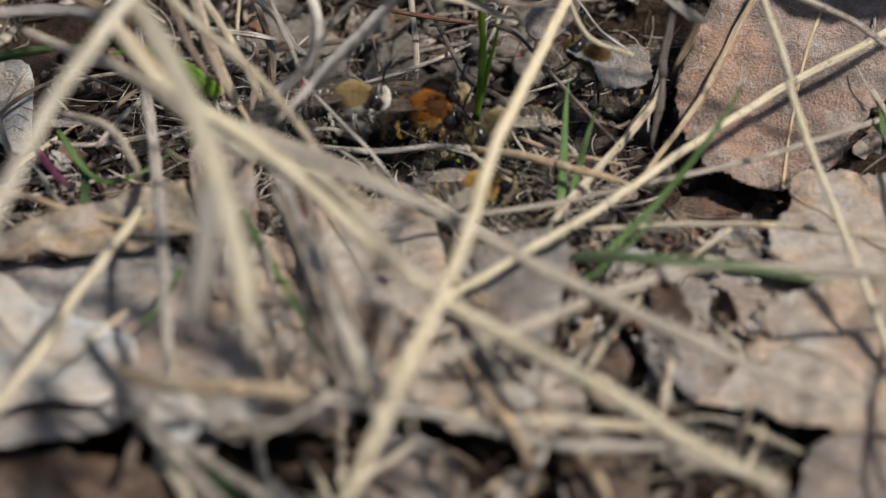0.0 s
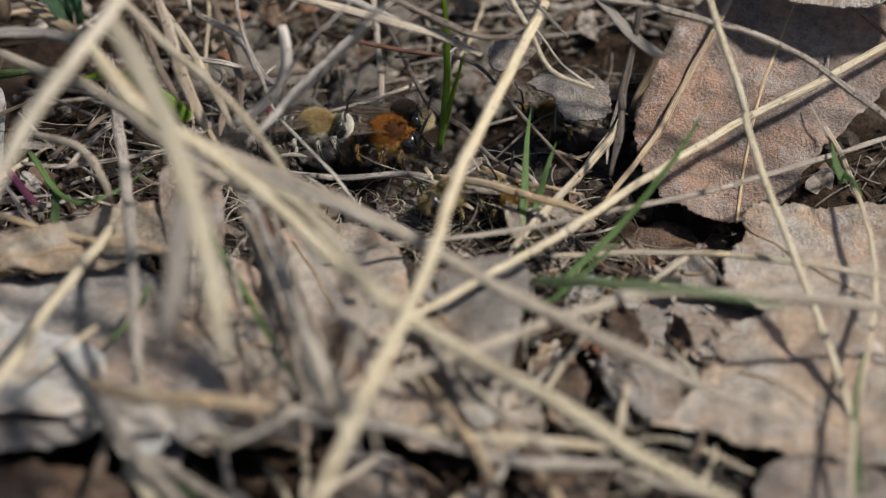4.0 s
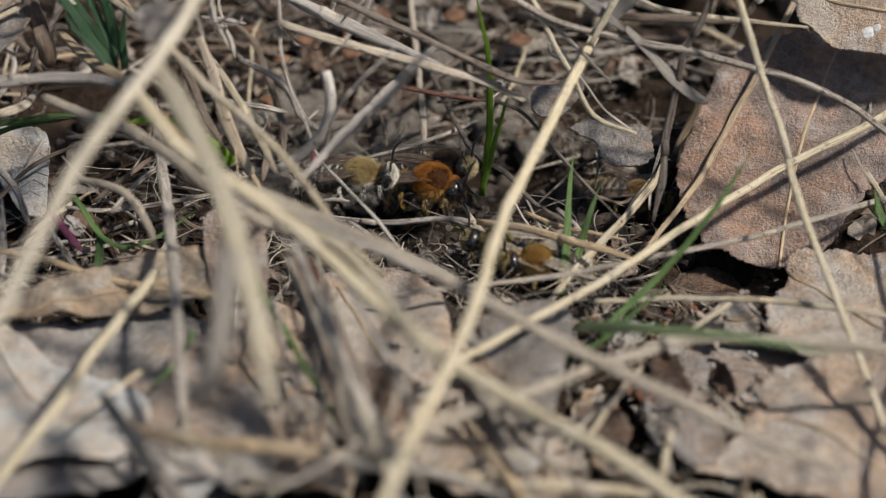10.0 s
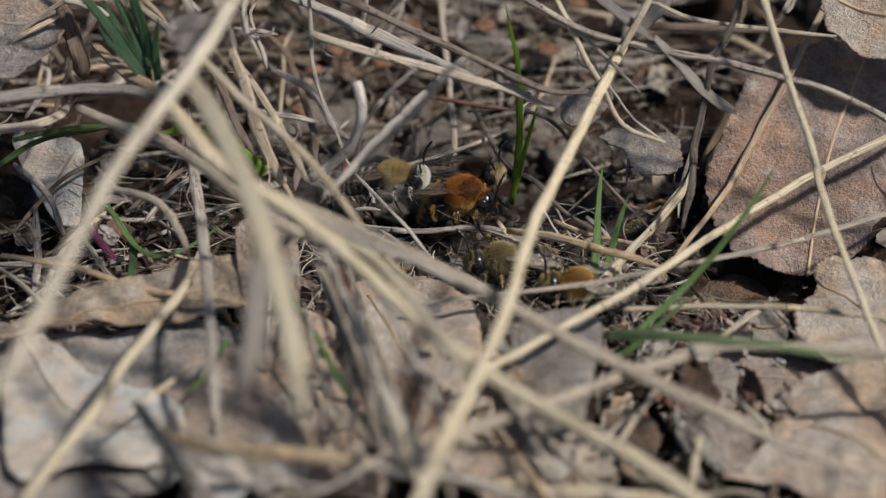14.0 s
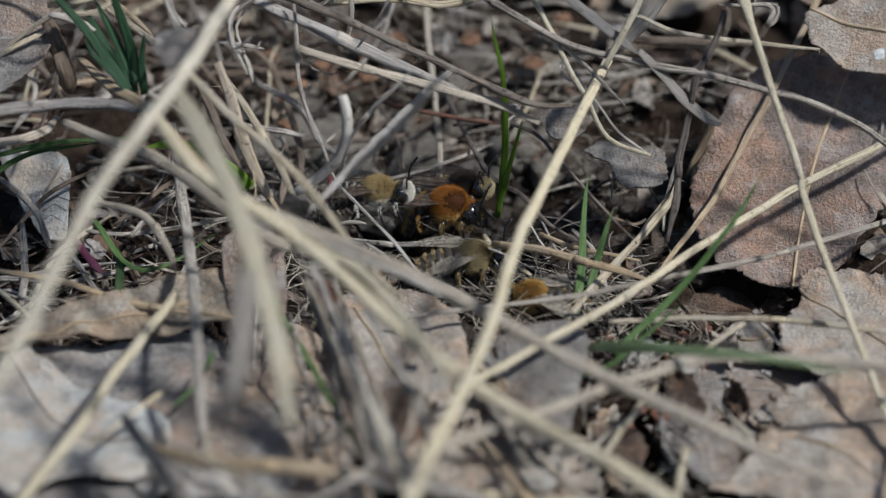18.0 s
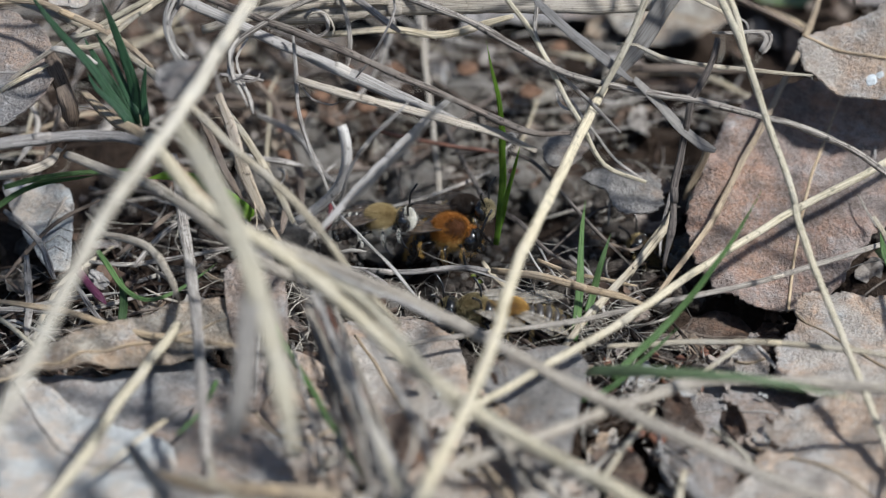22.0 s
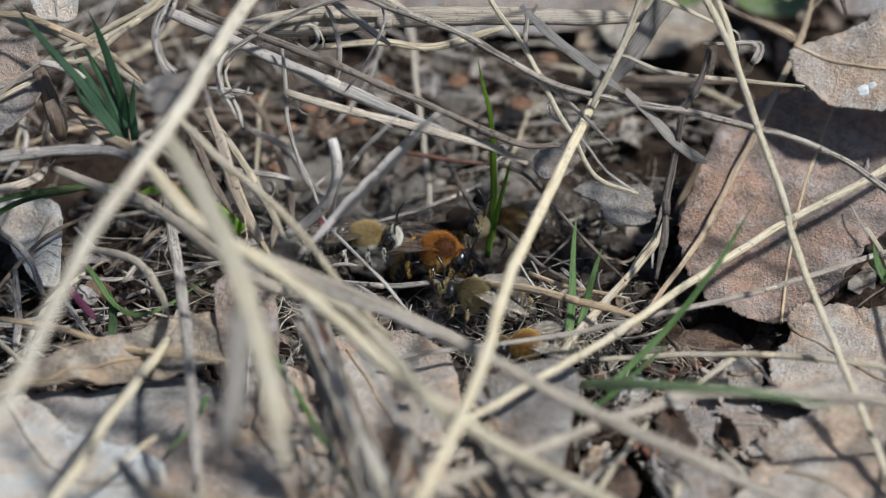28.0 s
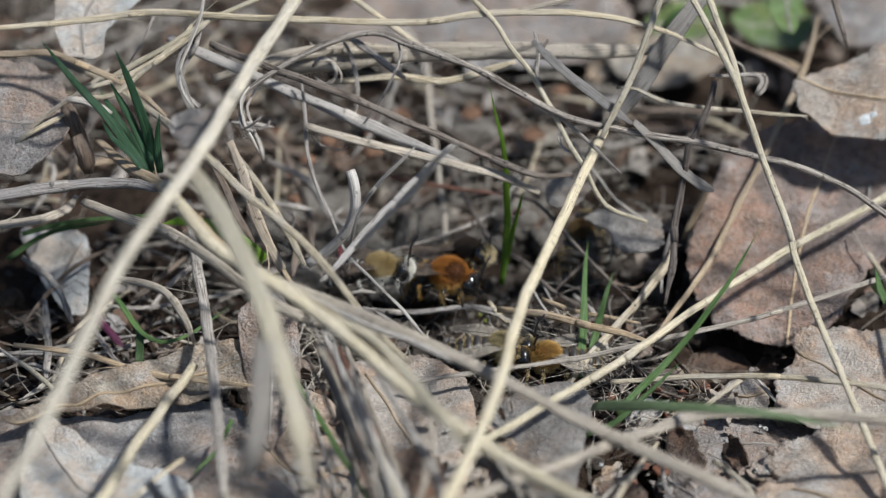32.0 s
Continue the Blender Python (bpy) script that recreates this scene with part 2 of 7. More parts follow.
STRAW["greyblade"] = fibre_material("bleached_blade", (0.52, 0.49, 0.45), (0.33, 0.30, 0.27), (0.42, 0.39, 0.36), 0.65, 0.4, 0.45)
SOIL = earth_material("dark_soil", (0.015, 0.010, 0.007), (0.048, 0.032, 0.022), (0.11, 0.082, 0.062))
CLOD = earth_material("grey_clods", (0.06, 0.049, 0.04), (0.155, 0.13, 0.11), (0.31, 0.28, 0.245), 1300.0)
PALE_CLOD = earth_material("pale_clods", (0.17, 0.15, 0.13), (0.36, 0.33, 0.295), (0.52, 0.49, 0.445), 1500.0)
SCRAP = scrap_material("leaf_scraps", ((0.0, (0.06, 0.04, 0.03)), (0.35, (0.20, 0.13, 0.09)), (0.75, (0.32, 0.28, 0.24)), (1.0, (0.48, 0.43, 0.38))))
# dark stops of straw_bits deepened: shade of the litter's gaps put into the colour
BITS = scrap_material("straw_bits", ((0.0, (0.02, 0.012, 0.008)), (0.62, (0.09, 0.058, 0.04)), (0.88, (0.34, 0.30, 0.255)), (1.0, (0.62, 0.55, 0.45))))
PALE_BITS = scrap_material("pale_straw_bits", ((0.0, (0.12, 0.095, 0.075)), (0.3, (0.30, 0.26, 0.21)), (0.7, (0.50, 0.45, 0.38)), (1.0, (0.68, 0.60, 0.47))))
LEAF = {
    "pink": leaf_material("pinkish_brown_leaf", (0.345, 0.265, 0.222), (0.47, 0.40, 0.355), (0.17, 0.138, 0.12), 0.25, 0.7, 0.35),
    "beige": leaf_material("beige_leaf", (0.46, 0.395, 0.33), (0.59, 0.53, 0.46), (0.30, 0.245, 0.20), 0.35, 0.4, 0.12),
    "grey": leaf_material("grey_leaf", (0.34, 0.305, 0.28), (0.46, 0.43, 0.40), (0.19, 0.165, 0.147), 0.45, 0.5, 0.2),
    "pale": leaf_material("pale_grey_leaf", (0.53, 0.52, 0.49), (0.65, 0.645, 0.62), (0.39, 0.375, 0.345), 0.25, 0.25),
    "dull": leaf_material("dull_leaf", (0.26, 0.235, 0.21), (0.36, 0.33, 0.30), (0.15, 0.13, 0.112), 0.5, 0.5),
    "tan": leaf_material("tan_leaf", (0.42, 0.36, 0.285), (0.54, 0.48, 0.40), (0.22, 0.17, 0.125), 0.6, 0.7),
    "darkbrown": leaf_material("dark_brown_leaf", (0.15, 0.108, 0.082), (0.24, 0.18, 0.14), (0.07, 0.048, 0.036), 0.6, 0.7, 0.5),
    "greenleaf": leaf_material("grey_green_leaf", (0.17, 0.25, 0.085), (0.26, 0.33, 0.16), (0.10, 0.15, 0.055), 0.15, 0.2),
}


# ---------------------------------------------------------------- mesh helpers
def part(name, bm, material, parent=None, label=""):
    me = bpy.data.meshes.new(name)
    bm.to_mesh(me)
    bm.free()
    for p in me.polygons:
        p.use_smooth = True
    me.materials.append(material)
    ob = new(name, me)
    ob.parent = parent
    if label:
        tagged(ob, label)
    return ob


def soup(name, verts, faces, material, parent=None):
    me = bpy.data.meshes.new(name)
    me.from_pydata(verts, [], faces)
    me.update()
    me.materials.append(material)
    ob = new(name, me)
    ob.parent = parent
    return ob


def spline(points, steps):
    """A smooth line through the points (Catmull-Rom), in metres."""
    p = [Vector(q) for q in points]
    p = [p[0] * 2 - p[1], *p, p[-1] * 2 - p[-2]]
    out = []
    for a, b, c, d in zip(p, p[1:], p[2:], p[3:]):
        n = max(2, int((c - b).length / steps))
        for k in range(n):
            t = k / n
            out.append(0.5 * (2 * b + (c - a) * t + (2 * a - 5 * b + 4 * c - d) * t * t + (3 * b - a - 3 * c + d) * t ** 3))
    return [*out, p[-2]]


def tube(bm, line, radius, flat=1.0, sides=8, groove=0.0, taper=(0.75, 0.35), wobble=0.12, seed=0.0, face=(0, -0.62, 0.79)):
    """A stalk along a line: an oval section turned to `face`, uneven, with tapered ends. UV in mm."""
    uv = bm.loops.layers.uv.verify()
    rings, length = [], 0.0
    lengths = []
    count = len(line)
    for k, p in enumerate(line):
        way = (line[min(k + 1, count - 1)] - line[max(k - 1, 0)]).normalized()
        if k:
            length += (p - line[k - 1]).length
        lengths.append(length / MM)
        across = way.cross(Vector(face))
        across = across.normalized() if across.length > 1e-3 else way.orthogonal().normalized()
        up = across.cross(way).normalized()
        twist = 0.9 * noise.noise((seed * 3.1, length / MM * 0.045, 7.7))
        across, up = across * math.cos(twist) + up * math.sin(twist), up * math.cos(twist) - across * math.sin(twist)
        s = k / (count - 1)
        size = radius * (taper[0] + (1 - taper[0]) * min(1, s * 6)) * (taper[1] + (1 - taper[1]) * min(1, (1 - s) * 6))
        size *= 1 + wobble * noise.noise((seed * 7.3, length / MM * 0.35, seed))
        off = (across * noise.noise((seed, length / MM * 0.22, 4.0)) + up * noise.noise((seed, length / MM * 0.22, 9.0))) * min(radius * 0.35, 0.00014)
        off += (across * noise.noise((seed, length / MM * 0.07, 2.0)) + up * noise.noise((seed, length / MM * 0.07, 6.0))) * min(radius * 0.4, 0.00016)
        ring = []
        for j in range(sides):
            a = 2 * math.pi * j / sides
            dip = 1 - 0.6 * groove * max(0.0, math.sin(a)) ** 3 + 0.05 * math.cos(5 * a + seed)
            ring.append(bm.verts.new(p + off + across * (math.cos(a) * size) + up * (math.sin(a) * size * flat * dip)))
        rings.append(ring)
    for k in range(count - 1):
        for j in range(sides):
            q = bm.faces.new((rings[k][j], rings[k][(j + 1) % sides], rings[k + 1][(j + 1) % sides], rings[k + 1][j]))
            girth = 2 * math.pi * radius / MM
            for loop, (u, v) in zip(q.loops, ((k, j), (k, j + 1), (k + 1, j + 1), (k + 1, j))):
                loop[uv].uv = (lengths[u], girth * v / sides + seed)
    for ring, flip in ((rings[0], True), (rings[-1], False)):
        q = bm.faces.new(ring[::-1] if flip else ring)
        for loop in q.loops:
            loop[uv].uv = (0, 0)


STALKS = {
    # kind: flatness, groove, taper, wobble, label, category
    "pale": (0.8, 0.25, (0.9, 0.7), 0.10, "long pale yellow dry grass stalk", "grass stalk"),
    "straw": (0.6, 0.45, (0.8, 0.5), 0.14, "yellowish dry grass stem lying over the litter", "grass stalk"),
    "bleached": (0.7, 0.4, (0.85, 0.6), 0.12, "thick bleached dry grass stalk leaning over the litter", "grass stalk"),
    "blade": (0.22, 0.5, (0.7, 0.3), 0.12, "broad dry yellowish leaf of dead grass", "dry grass"),
    "greystraw": (0.55, 0.5, (0.8, 0.5), 0.16, "weathered grey-beige dry grass stem", "grass stalk"),
    "greyblade": (0.12, 0.3, (0.6, 0.4), 0.2, "broad bleached grey leaf of dead grass", "dry grass"),
    "palegrey": (0.6, 0.3, (0.6, 0.3), 0.2, "thin bleached dead grass stem on the soil", "grass stalk"),
    "grey": (0.6, 0.5, (0.7, 0.5), 0.2, "grey dead grass stem in the litter", "grass stalk"),
    "curved": (0.85, 0.3, (0.8, 0.6), 0.28, "long knotty grey dried stem arching over the litter", "plant stem"),
    "tan": (0.6, 0.5, (0.8, 0.4), 0.15, "tan dry grass stem with a frayed end", "grass stalk"),
    "sheath": (0.5, 0.6, (0.8, 0.7), 0.25, "split tan grass sheath with dark specks", "grass sheath"),
    "brown": (0.6, 0.4, (0.7, 0.4), 0.25, "dark brown withered stem in the litter", "plant stem"),
    "twig": (0.75, 0.35, (0.8, 0.5), 0.3, "thin dark brown twig", "twig"),
    "redbrown": (0.9, 0.1, (0.8, 0.4), 0.15, "thin reddish-brown stem over the soil", "plant stem"),
    "green": (0.25, 0.6, (0.8, 0.08), 0.08, "green grass leaf growing through dead litter", "grass"),
    "brightgreen": (0.35, 0.6, (0.8, 0.08), 0.08, "fresh bright green leaf of grass", "grass"),
    "purple": (0.5, 0.3, (0.8, 0.2), 0.1, "small purple shoot at the soil", "shoot"),
    "red": (0.6, 0.2, (0.8, 0.2), 0.1, "small red shoot between dead stems", "shoot"),
}
STALKS["tuft"] = (0.3, 0.6, (0.85, 0.1), 0.06, "dark blue-green leaf of a young grass tuft", "grass")
STRAW["tuft"] = fibre_material("dark_green_grass", (0.055, 0.13, 0.055), (0.028, 0.075, 0.033), (0.045, 0.11, 0.055), 0.35, 0.1, 0.3)
STALKS["knotty"] = (0.9, 0.3, (0.9, 0.95), 0.3, "cut-off knotty grey stem rising beside the bees", "plant stem")
STRAW["knotty"] = fibre_material("knotty_grey_stem", (0.62, 0.59, 0.55), (0.36, 0.33, 0.30), (0.50, 0.47, 0.44), 0.8, 0.7)
STALKS["greentip"] = (0.25, 0.6, (0.9, 0.08), 0.08, STALKS["green"][4], "grass")
STRAW["greentip"] = STRAW["green"]
STALKS["sage"] = (0.3, 0.6, (0.8, 0.08), 0.08, "broad grey-green grass leaf lying over the litter", "grass")
STRAW["sage"] = fibre_material("sage_green_grass", (0.31, 0.41, 0.22), (0.20, 0.285, 0.13), (0.26, 0.34, 0.18), 0.4, 0.12, 0.35)
stalk_count = 0


def stalk(kind, width, *points):
    """A grass stem or blade through points given in mm; width in mm. Stems carry nodes and peeling fibres."""
    global stalk_count
    stalk_count += 1
    rng = random.Random(stalk_count)
    flat, groove, taper, wobble, label, category = STALKS[kind]
    line = spline([Vector(p) * MM for p in points], 0.0011)
    radius = width * MM / 2
    bm = bmesh.new()
    tube(bm, line, radius, flat, 12, groove, taper, wobble, stalk_count * 0.37)
    if kind in ("greentip", "green", "brightgreen", "sage", "tuft"):
        count = len(line)
        for k, v in enumerate(bm.verts):
            s = (k // 12) / (count - 1)
            v.co = line[k // 12].lerp(v.co, 1.1 - 0.8 * s * s)
    ob = part(category.replace(" ", "_"), bm, STRAW[kind])
    tagged(ob, label, category, category + " of the turf")
    long = sum((b - a).length for a, b in zip(line, line[1:]))
    if kind in ("pale", "bleached", "straw", "tan", "greystraw", "grey", "curved", "twig", "redbrown", "palegrey") and long > 0.012:
        for k in range(1 + int(long / 0.09)):
            i = min(len(line) - 4, max(3, int(len(line) * rng.uniform(0.2, 0.85))))
            bm = bmesh.new()
            piece = [line[i - 1].lerp(line[i], 0.6), line[i].copy(), line[i].lerp(line[i + 1], 0.5), line[i + 1].lerp(line[i + 2], 0.2)]
            tube(bm, piece, radius * (1.0 if kind == "pale" else 1.05), max(flat * 1.03, 0.5), 10, 0.1, (0.9, 0.9), 0.05, stalk_count * 0.37)
            part("node", bm, STRAW[kind], ob)
    if kind in ("straw", "tan", "greystraw", "grey", "curved", "sheath", "brown") and long > 0.015:
        for k in range(rng.choice((1, 2, 2, 3))):
            i = int(len(line) * rng.uniform(0.15, 0.9))
            way = (line[min(i + 1, len(line) - 1)] - line[i - 1]).normalized() * rng.choice((-1, 1))
            away = Vector((rng.gauss(0, 1), rng.gauss(0, 1), rng.uniform(-0.4, 0.6))).normalized()
            size = rng.uniform(0.002, 0.0065)
            strand = [line[i], line[i] + way * size * 0.4 + away * radius, line[i] + way * size * 0.8 + away * (radius + size * 0.18), line[i] + way * size + away * (radius + size * rng.uniform(0.25, 0.5))]
            bm = bmesh.new()
            tube(bm, spline(strand, 0.0006), min(radius * 0.16, 0.00007), 0.5, 5, 0, (1, 0.3), 0.1, rng.random() * 9)
            part("fibre", bm, STRAW[kind], ob)
    return ob


leaf_count = 0
LEAF_BEDS = []


def leaf(kind, label, serration, crumple, outline, rib=(), petiole=()):
    """A dead leaf from its corners in mm: a blade with thickness, teeth and creases; ribs as parts."""
    global leaf_count
    leaf_count += 1
    seed = leaf_count * 3.7
    pts = [Vector(p) for p in outline]
    LEAF_BEDS.append(pts)

    def height(x, y):
        total = z = 0.0
        for p in pts:
            w = 1 / ((p.x - x) ** 2 + (p.y - y) ** 2 + 4.0)
            total, z = total + w, z + w * p.z
        bump = noise.noise((x * 0.12, y * 0.12, seed)) + 0.45 * noise.noise((x * 0.35, y * 0.35, seed + 9))
        return z / total + crumple * bump

    closed = []
    count = len(pts)
    for k in range(count):
        a, b, c, d = (pts[(k + j - 1) % count] for j in range(4))
        n = max(4, int((c - b).length / 0.35))
        for j in range(n):
            t = j / n
            closed.append(0.5 * (2 * b + (c - a) * t + (2 * a - 5 * b + 4 * c - d) * t * t + (3 * b - a - 3 * c + d) * t ** 3))
    mid = sum(closed, Vector()) / len(closed)
    edge, run = [], 0.0
    for k, p in enumerate(closed):
        run += (p - closed[k - 1]).length if k else 0
        tooth = abs((run / (1.15 + 0.3 * noise.noise((run * 0.09, seed, 8)))) % 1 - 0.5) * 1.3 * (0.35 + 1.5 * abs(noise.noise((run * 0.23, seed, 3)))) + 0.5 * noise.noise((run * 0.5, seed, 0)) + 0.6 * noise.noise((run * 1.7, seed, 5))
        away = Vector((p.x - mid.x, p.y - mid.y, 0)).normalized()
        edge.append(p + away * serration * (tooth - 0.5))
    rings = 28
    verts, faces = [], []
    m = len(edge)
    for side in (0, 1):
        for r in range(1, rings + 1):
            s = (r / rings) ** 0.8
            for p in edge:
                x, y = mid.x + (p.x - mid.x) * s, mid.y + (p.y - mid.y) * s
                z = height(x, y) + 0.5 * max(0, s - 0.8) * noise.noise((x * 0.5, y * 0.5, seed + 2)) * 5
                verts.append((x * MM, y * MM, (z - side * 0.22) * MM))
        verts.append((mid.x * MM, mid.y * MM, (height(mid.x, mid.y) - side * 0.22) * MM))
    half = rings * m + 1
    for side in (0, 1):
        o = side * half
        for r in range(rings - 1):
            for k in range(m):
                q = (o + r * m + k, o + r * m + (k + 1) % m, o + (r + 1) * m + (k + 1) % m, o + (r + 1) * m + k)
                faces.append(q[::-1] if side == 0 else q)
        for k in range(m):
            q = (o + half - 1, o + k, o + (k + 1) % m)
            faces.append(q if side == 0 else q[::-1])
    last = (rings - 1) * m
    for k in range(m):
        faces.append((last + k, half + last + k, half + last + (k + 1) % m, last + (k + 1) % m))
    ob = soup("leaf", verts, faces, LEAF[kind])
    for p in ob.data.polygons:
        p.use_smooth = True
    tagged(ob, label, "leaf", "leaves of the litter")

    def vein(name, line, radius):
        bm = bmesh.new()
        fine = spline([(x * MM, y * MM, (height(x, y) + 0.05) * MM) for x, y in line], 0.0009)
        fine = [Vector((p.x, p.y, (height(p.x / MM, p.y / MM) + 0.04) * MM)) for p in fine]
        tube(bm, fine, radius * MM, 0.7, 6, 0, (1.0, 0.3), 0.1, seed)
        part(name, bm, STRAW["tan"] if kind in ("pink", "beige", "tan") else STRAW["brown"] if kind == "darkbrown" else STRAW["grey"], ob)

    side_veins = min(9, int(sum((b - a).length for a, b in zip(pts, pts[1:])) / 7)) if rib and kind in ("pale", "greenleaf") else 0
    rib = rib or (outline[0], mid, outline[len(outline) // 2])
    if kind != "dull":
        rng = random.Random(leaf_count)
        vein("midrib", [(x, y) for x, y, _ in rib], 0.2)
        base, tip = Vector(rib[0]), Vector(rib[-1])
        way = (tip - base).normalized()
        side = Vector((-way.y, way.x, 0)).normalized()
        reach = [abs((Vector(p) - base).dot(side)) for p in outline]
        wide = sorted(reach)[len(reach) // 2] * 0.72
        for k in range(1, side_veins):
            s = (k + rng.uniform(-0.25, 0.25)) / (side_veins + 0.5)
            at = base.lerp(tip, s)
            for sign in (-1, 1):
                long = wide * math.sin(math.pi * (0.15 + 0.8 * s))
                end = at + side * sign * long + way * long * rng.uniform(0.55, 0.95)
                mid_way = at.lerp(end, 0.5) + way * long * 0.05
                vein("vein", [(at.x, at.y), (mid_way.x, mid_way.y), (end.x, end.y)], 0.06)
    if petiole:
        bm = bmesh.new()
        tube(bm, spline([Vector(p) * MM for p in petiole], 0.001), 0.0004, 0.9, 7, 0, (0.8, 1.0), 0.15, seed)
        part("petiole", bm, STRAW["brown"], ob, "reddish-brown leaf stalk")
    return ob


# ---------------------------------------------------------------- ground
# dark pits between the leaves: middle, half widths, depth (mm; y is 10 less than in the plan)
HOLLOWS = ((39.3, -16.0, 11, 6, 3.6), (21.9, -39.2, 7, 5, 4), (-34.4, -50.8, 20, 7, 6), (40.0, -55.1, 12, 5, 6), (29.2, -46.4, 6, 6, 5), (30.0, 19.7, 8, 4, 3), (29.7, -1.1, 6, 5, 3), (-2.0, -3.9, 14, 4, 3), (53.2, 32.5, 12, 4, 3), (36.1, 40.0, 8, 5, 6), (12.8, 7.0, 8, 8, 4))


def ground_height(x, y):
    """Height of the bare soil in mm, at x, y in mm."""
    h = 1.5 * noise.noise((x * 0.035, y * 0.035, 3.1)) + 0.7 * noise.noise((x * 0.15, y * 0.15, 8.2))
    hollow = math.exp(-(((x - 8) / 26) ** 2 + ((y - 8) / 14) ** 2))
    for cx, cy, rx, ry, deep in HOLLOWS:
        h -= deep * math.exp(-(((x - cx) / rx) ** 2 + ((y - cy) / ry) ** 2) ** 2)
    burrow = math.exp(-(((x + 2) / 24) ** 2 + ((y - 17) / 10) ** 2) ** 2)
    return -1.6 + h - 2.0 * hollow - 3.5 * burrow


def in_hollow(x, y):
    return any(((x - cx) / rx) ** 2 + ((y - 10 - cy) / ry) ** 2 < 1 for cx, cy, rx, ry, deep in HOLLOWS)


def build_ground():
    n, half = 230, 115.0
    edges = [-60000, -9000, -1500, -400] + [-half + 2 * half * k / n for k in range(n + 1)] + [400, 1500, 9000, 60000]
    verts, faces = [], []
    for y in edges:
        for x in edges:
            near = max(abs(x), abs(y)) <= half
            h = ground_height(x, y) + (0.5 * noise.noise((x * 0.6, y * 0.6, 1)) if near else 0)
            verts.append((x * MM, (y + 10) * MM, h * MM))
    w = len(edges)
    for j in range(w - 1):
        for i in range(w - 1):
            faces.append((j * w + i, j * w + i + 1, (j + 1) * w + i + 1, (j + 1) * w + i))
    ob = soup("ground", verts, faces, SOIL)
    for p in ob.data.polygons:
        p.use_smooth = True
    tagged(ob, "dark crumbly soil under dead grass and leaves", "ground", kind="structure")


build_ground()

# ---------------------------------------------------------------- stems and blades of the turf
stalk("pale", 0.83, (35.4, 27.9, 44.8), (31.7, 21.5, 38.8), (29.7, 17.7, 35.2), (26.2, 11.5, 29.1), (22.4, 6.4, 24.2), (21.8, 5.8, 23.3))
stalk("pale", 1.24, (23.2, 12.9, 20.5), (21.6, 8.1, 20.5), (16.8, -6.2, 21.0), (10.8, -25.4, 22.0), (7.6, -41.2, 24.0), (5.2, -50.5, 25.0), (1.5, -62.2, 26.0), (-1.7, -73.9, 27.0), (-4.8, -83.1, 27.0))
stalk("palegrey", 0.50, (22.6, 10.7, 20.5), (20.9, 8.5, 20.0), (20.5, 6.8, 19.5), (19.8, 4.4, 19.0))
stalk("bleached", 1.54, (-7.8, 19.7, 45.6), (-12.3, 8.7, 45.1), (-15.3, -0.5, 44.7), (-19.4, -12.5, 44.2), (-22.9, -23.0, 43.2), (-26.8, -33.9, 42.8), (-30.5, -44.1, 42.3), (-33.7, -57.1, 41.8), (-36.1, -66.4, 40.8), (-39.1, -75.9, 39.9))
stalk("blade", 2.15, (-24.6, -25.0, 41.8), (-20.9, -31.9, 39.9), (-17.4, -40.9, 38.0), (-14.7, -49.1, 35.1), (-13.0, -57.0, 34.0), (-12.1, -62.4, 33.0), (-11.5, -65.6, 31.0))
stalk("pale", 1.52, (-28.7, -15.7, 33.0), (-25.6, -20.7, 32.0), (-22.7, -25.1, 31.0), (-17.6, -28.0, 29.0), (-12.3, -31.4, 27.0), (-6.9, -37.4, 26.0), (-2.3, -43.1, 25.0), (3.9, -49.2, 24.0), (10.2, -52.2, 21.0), (16.3, -56.4, 20.0), (21.4, -59.6, 19.0), (26.5, -62.4, 17.0), (31.6, -64.4, 15.0), (36.1, -66.2, 14.0))
stalk("blade", 1.05, (-15.3, -28.4, 27.0), (-9.9, -32.1, 26.0), (-5.2, -36.0, 26.0), (0.6, -46.5, 25.5), (3.9, -51.7, 24.0))
stalk("greystraw", 1.41, (-15.1, -22.9, 24.0), (-10.2, -23.9, 22.0), (-5.4, -26.2, 21.0), (1.9, -30.5, 20.0), (9.0, -35.2, 19.0), (15.9, -40.1, 18.0), (22.2, -42.9, 16.0), (27.3, -45.4, 15.0), (35.7, -49.5, 13.0), (44.2, -52.6, 11.0))
stalk("greystraw", 1.14, (-1.8, -60.9, 22.0), (3.8, -54.8, 20.0), (13.1, -48.1, 18.0), (19.3, -42.4, 16.0), (23.7, -39.1, 15.0), (28.2, -36.0, 14.0), (32.7, -33.8, 13.0), (40.8, -33.3, 12.0), (51.1, -33.6, 11.0), (55.7, -33.5, 10.0), (64.7, -34.9, 9.0))
stalk("straw", 0.95, (-52.3, 33.7, 21.1), (-44.6, 24.3, 24.2), (-38.0, 19.5, 23.8), (-31.8, 11.9, 24.0), (-26.4, -3.0, 30.0), (-23.7, -6.1, 29.0), (-20.5, -8.9, 27.0), (-16.0, -12.7, 25.0), (-11.6, -17.5, 23.0), (-8.5, -20.3, 20.0), (-5.5, -21.3, 16.0), (-1.8, -22.4, 12.0))
stalk("tan", 1.37, (-39.6, 12.5, 20.3), (-35.4, 4.5, 22.0), (-31.4, -2.0, 24.0), (-26.6, -12.6, 27.0), (-23.3, -19.4, 28.0), (-19.9, -21.9, 26.0))
stalk("grey", 1.5, (-60.0, -3.0, 22.0), (-49.8, -1.0, 22.0), (-44.8, 0.0, 22.0), (-39.6, 0.7, 22.0), (-34.1, -1.1, 23.0), (-29.8, -5.2, 25.0))
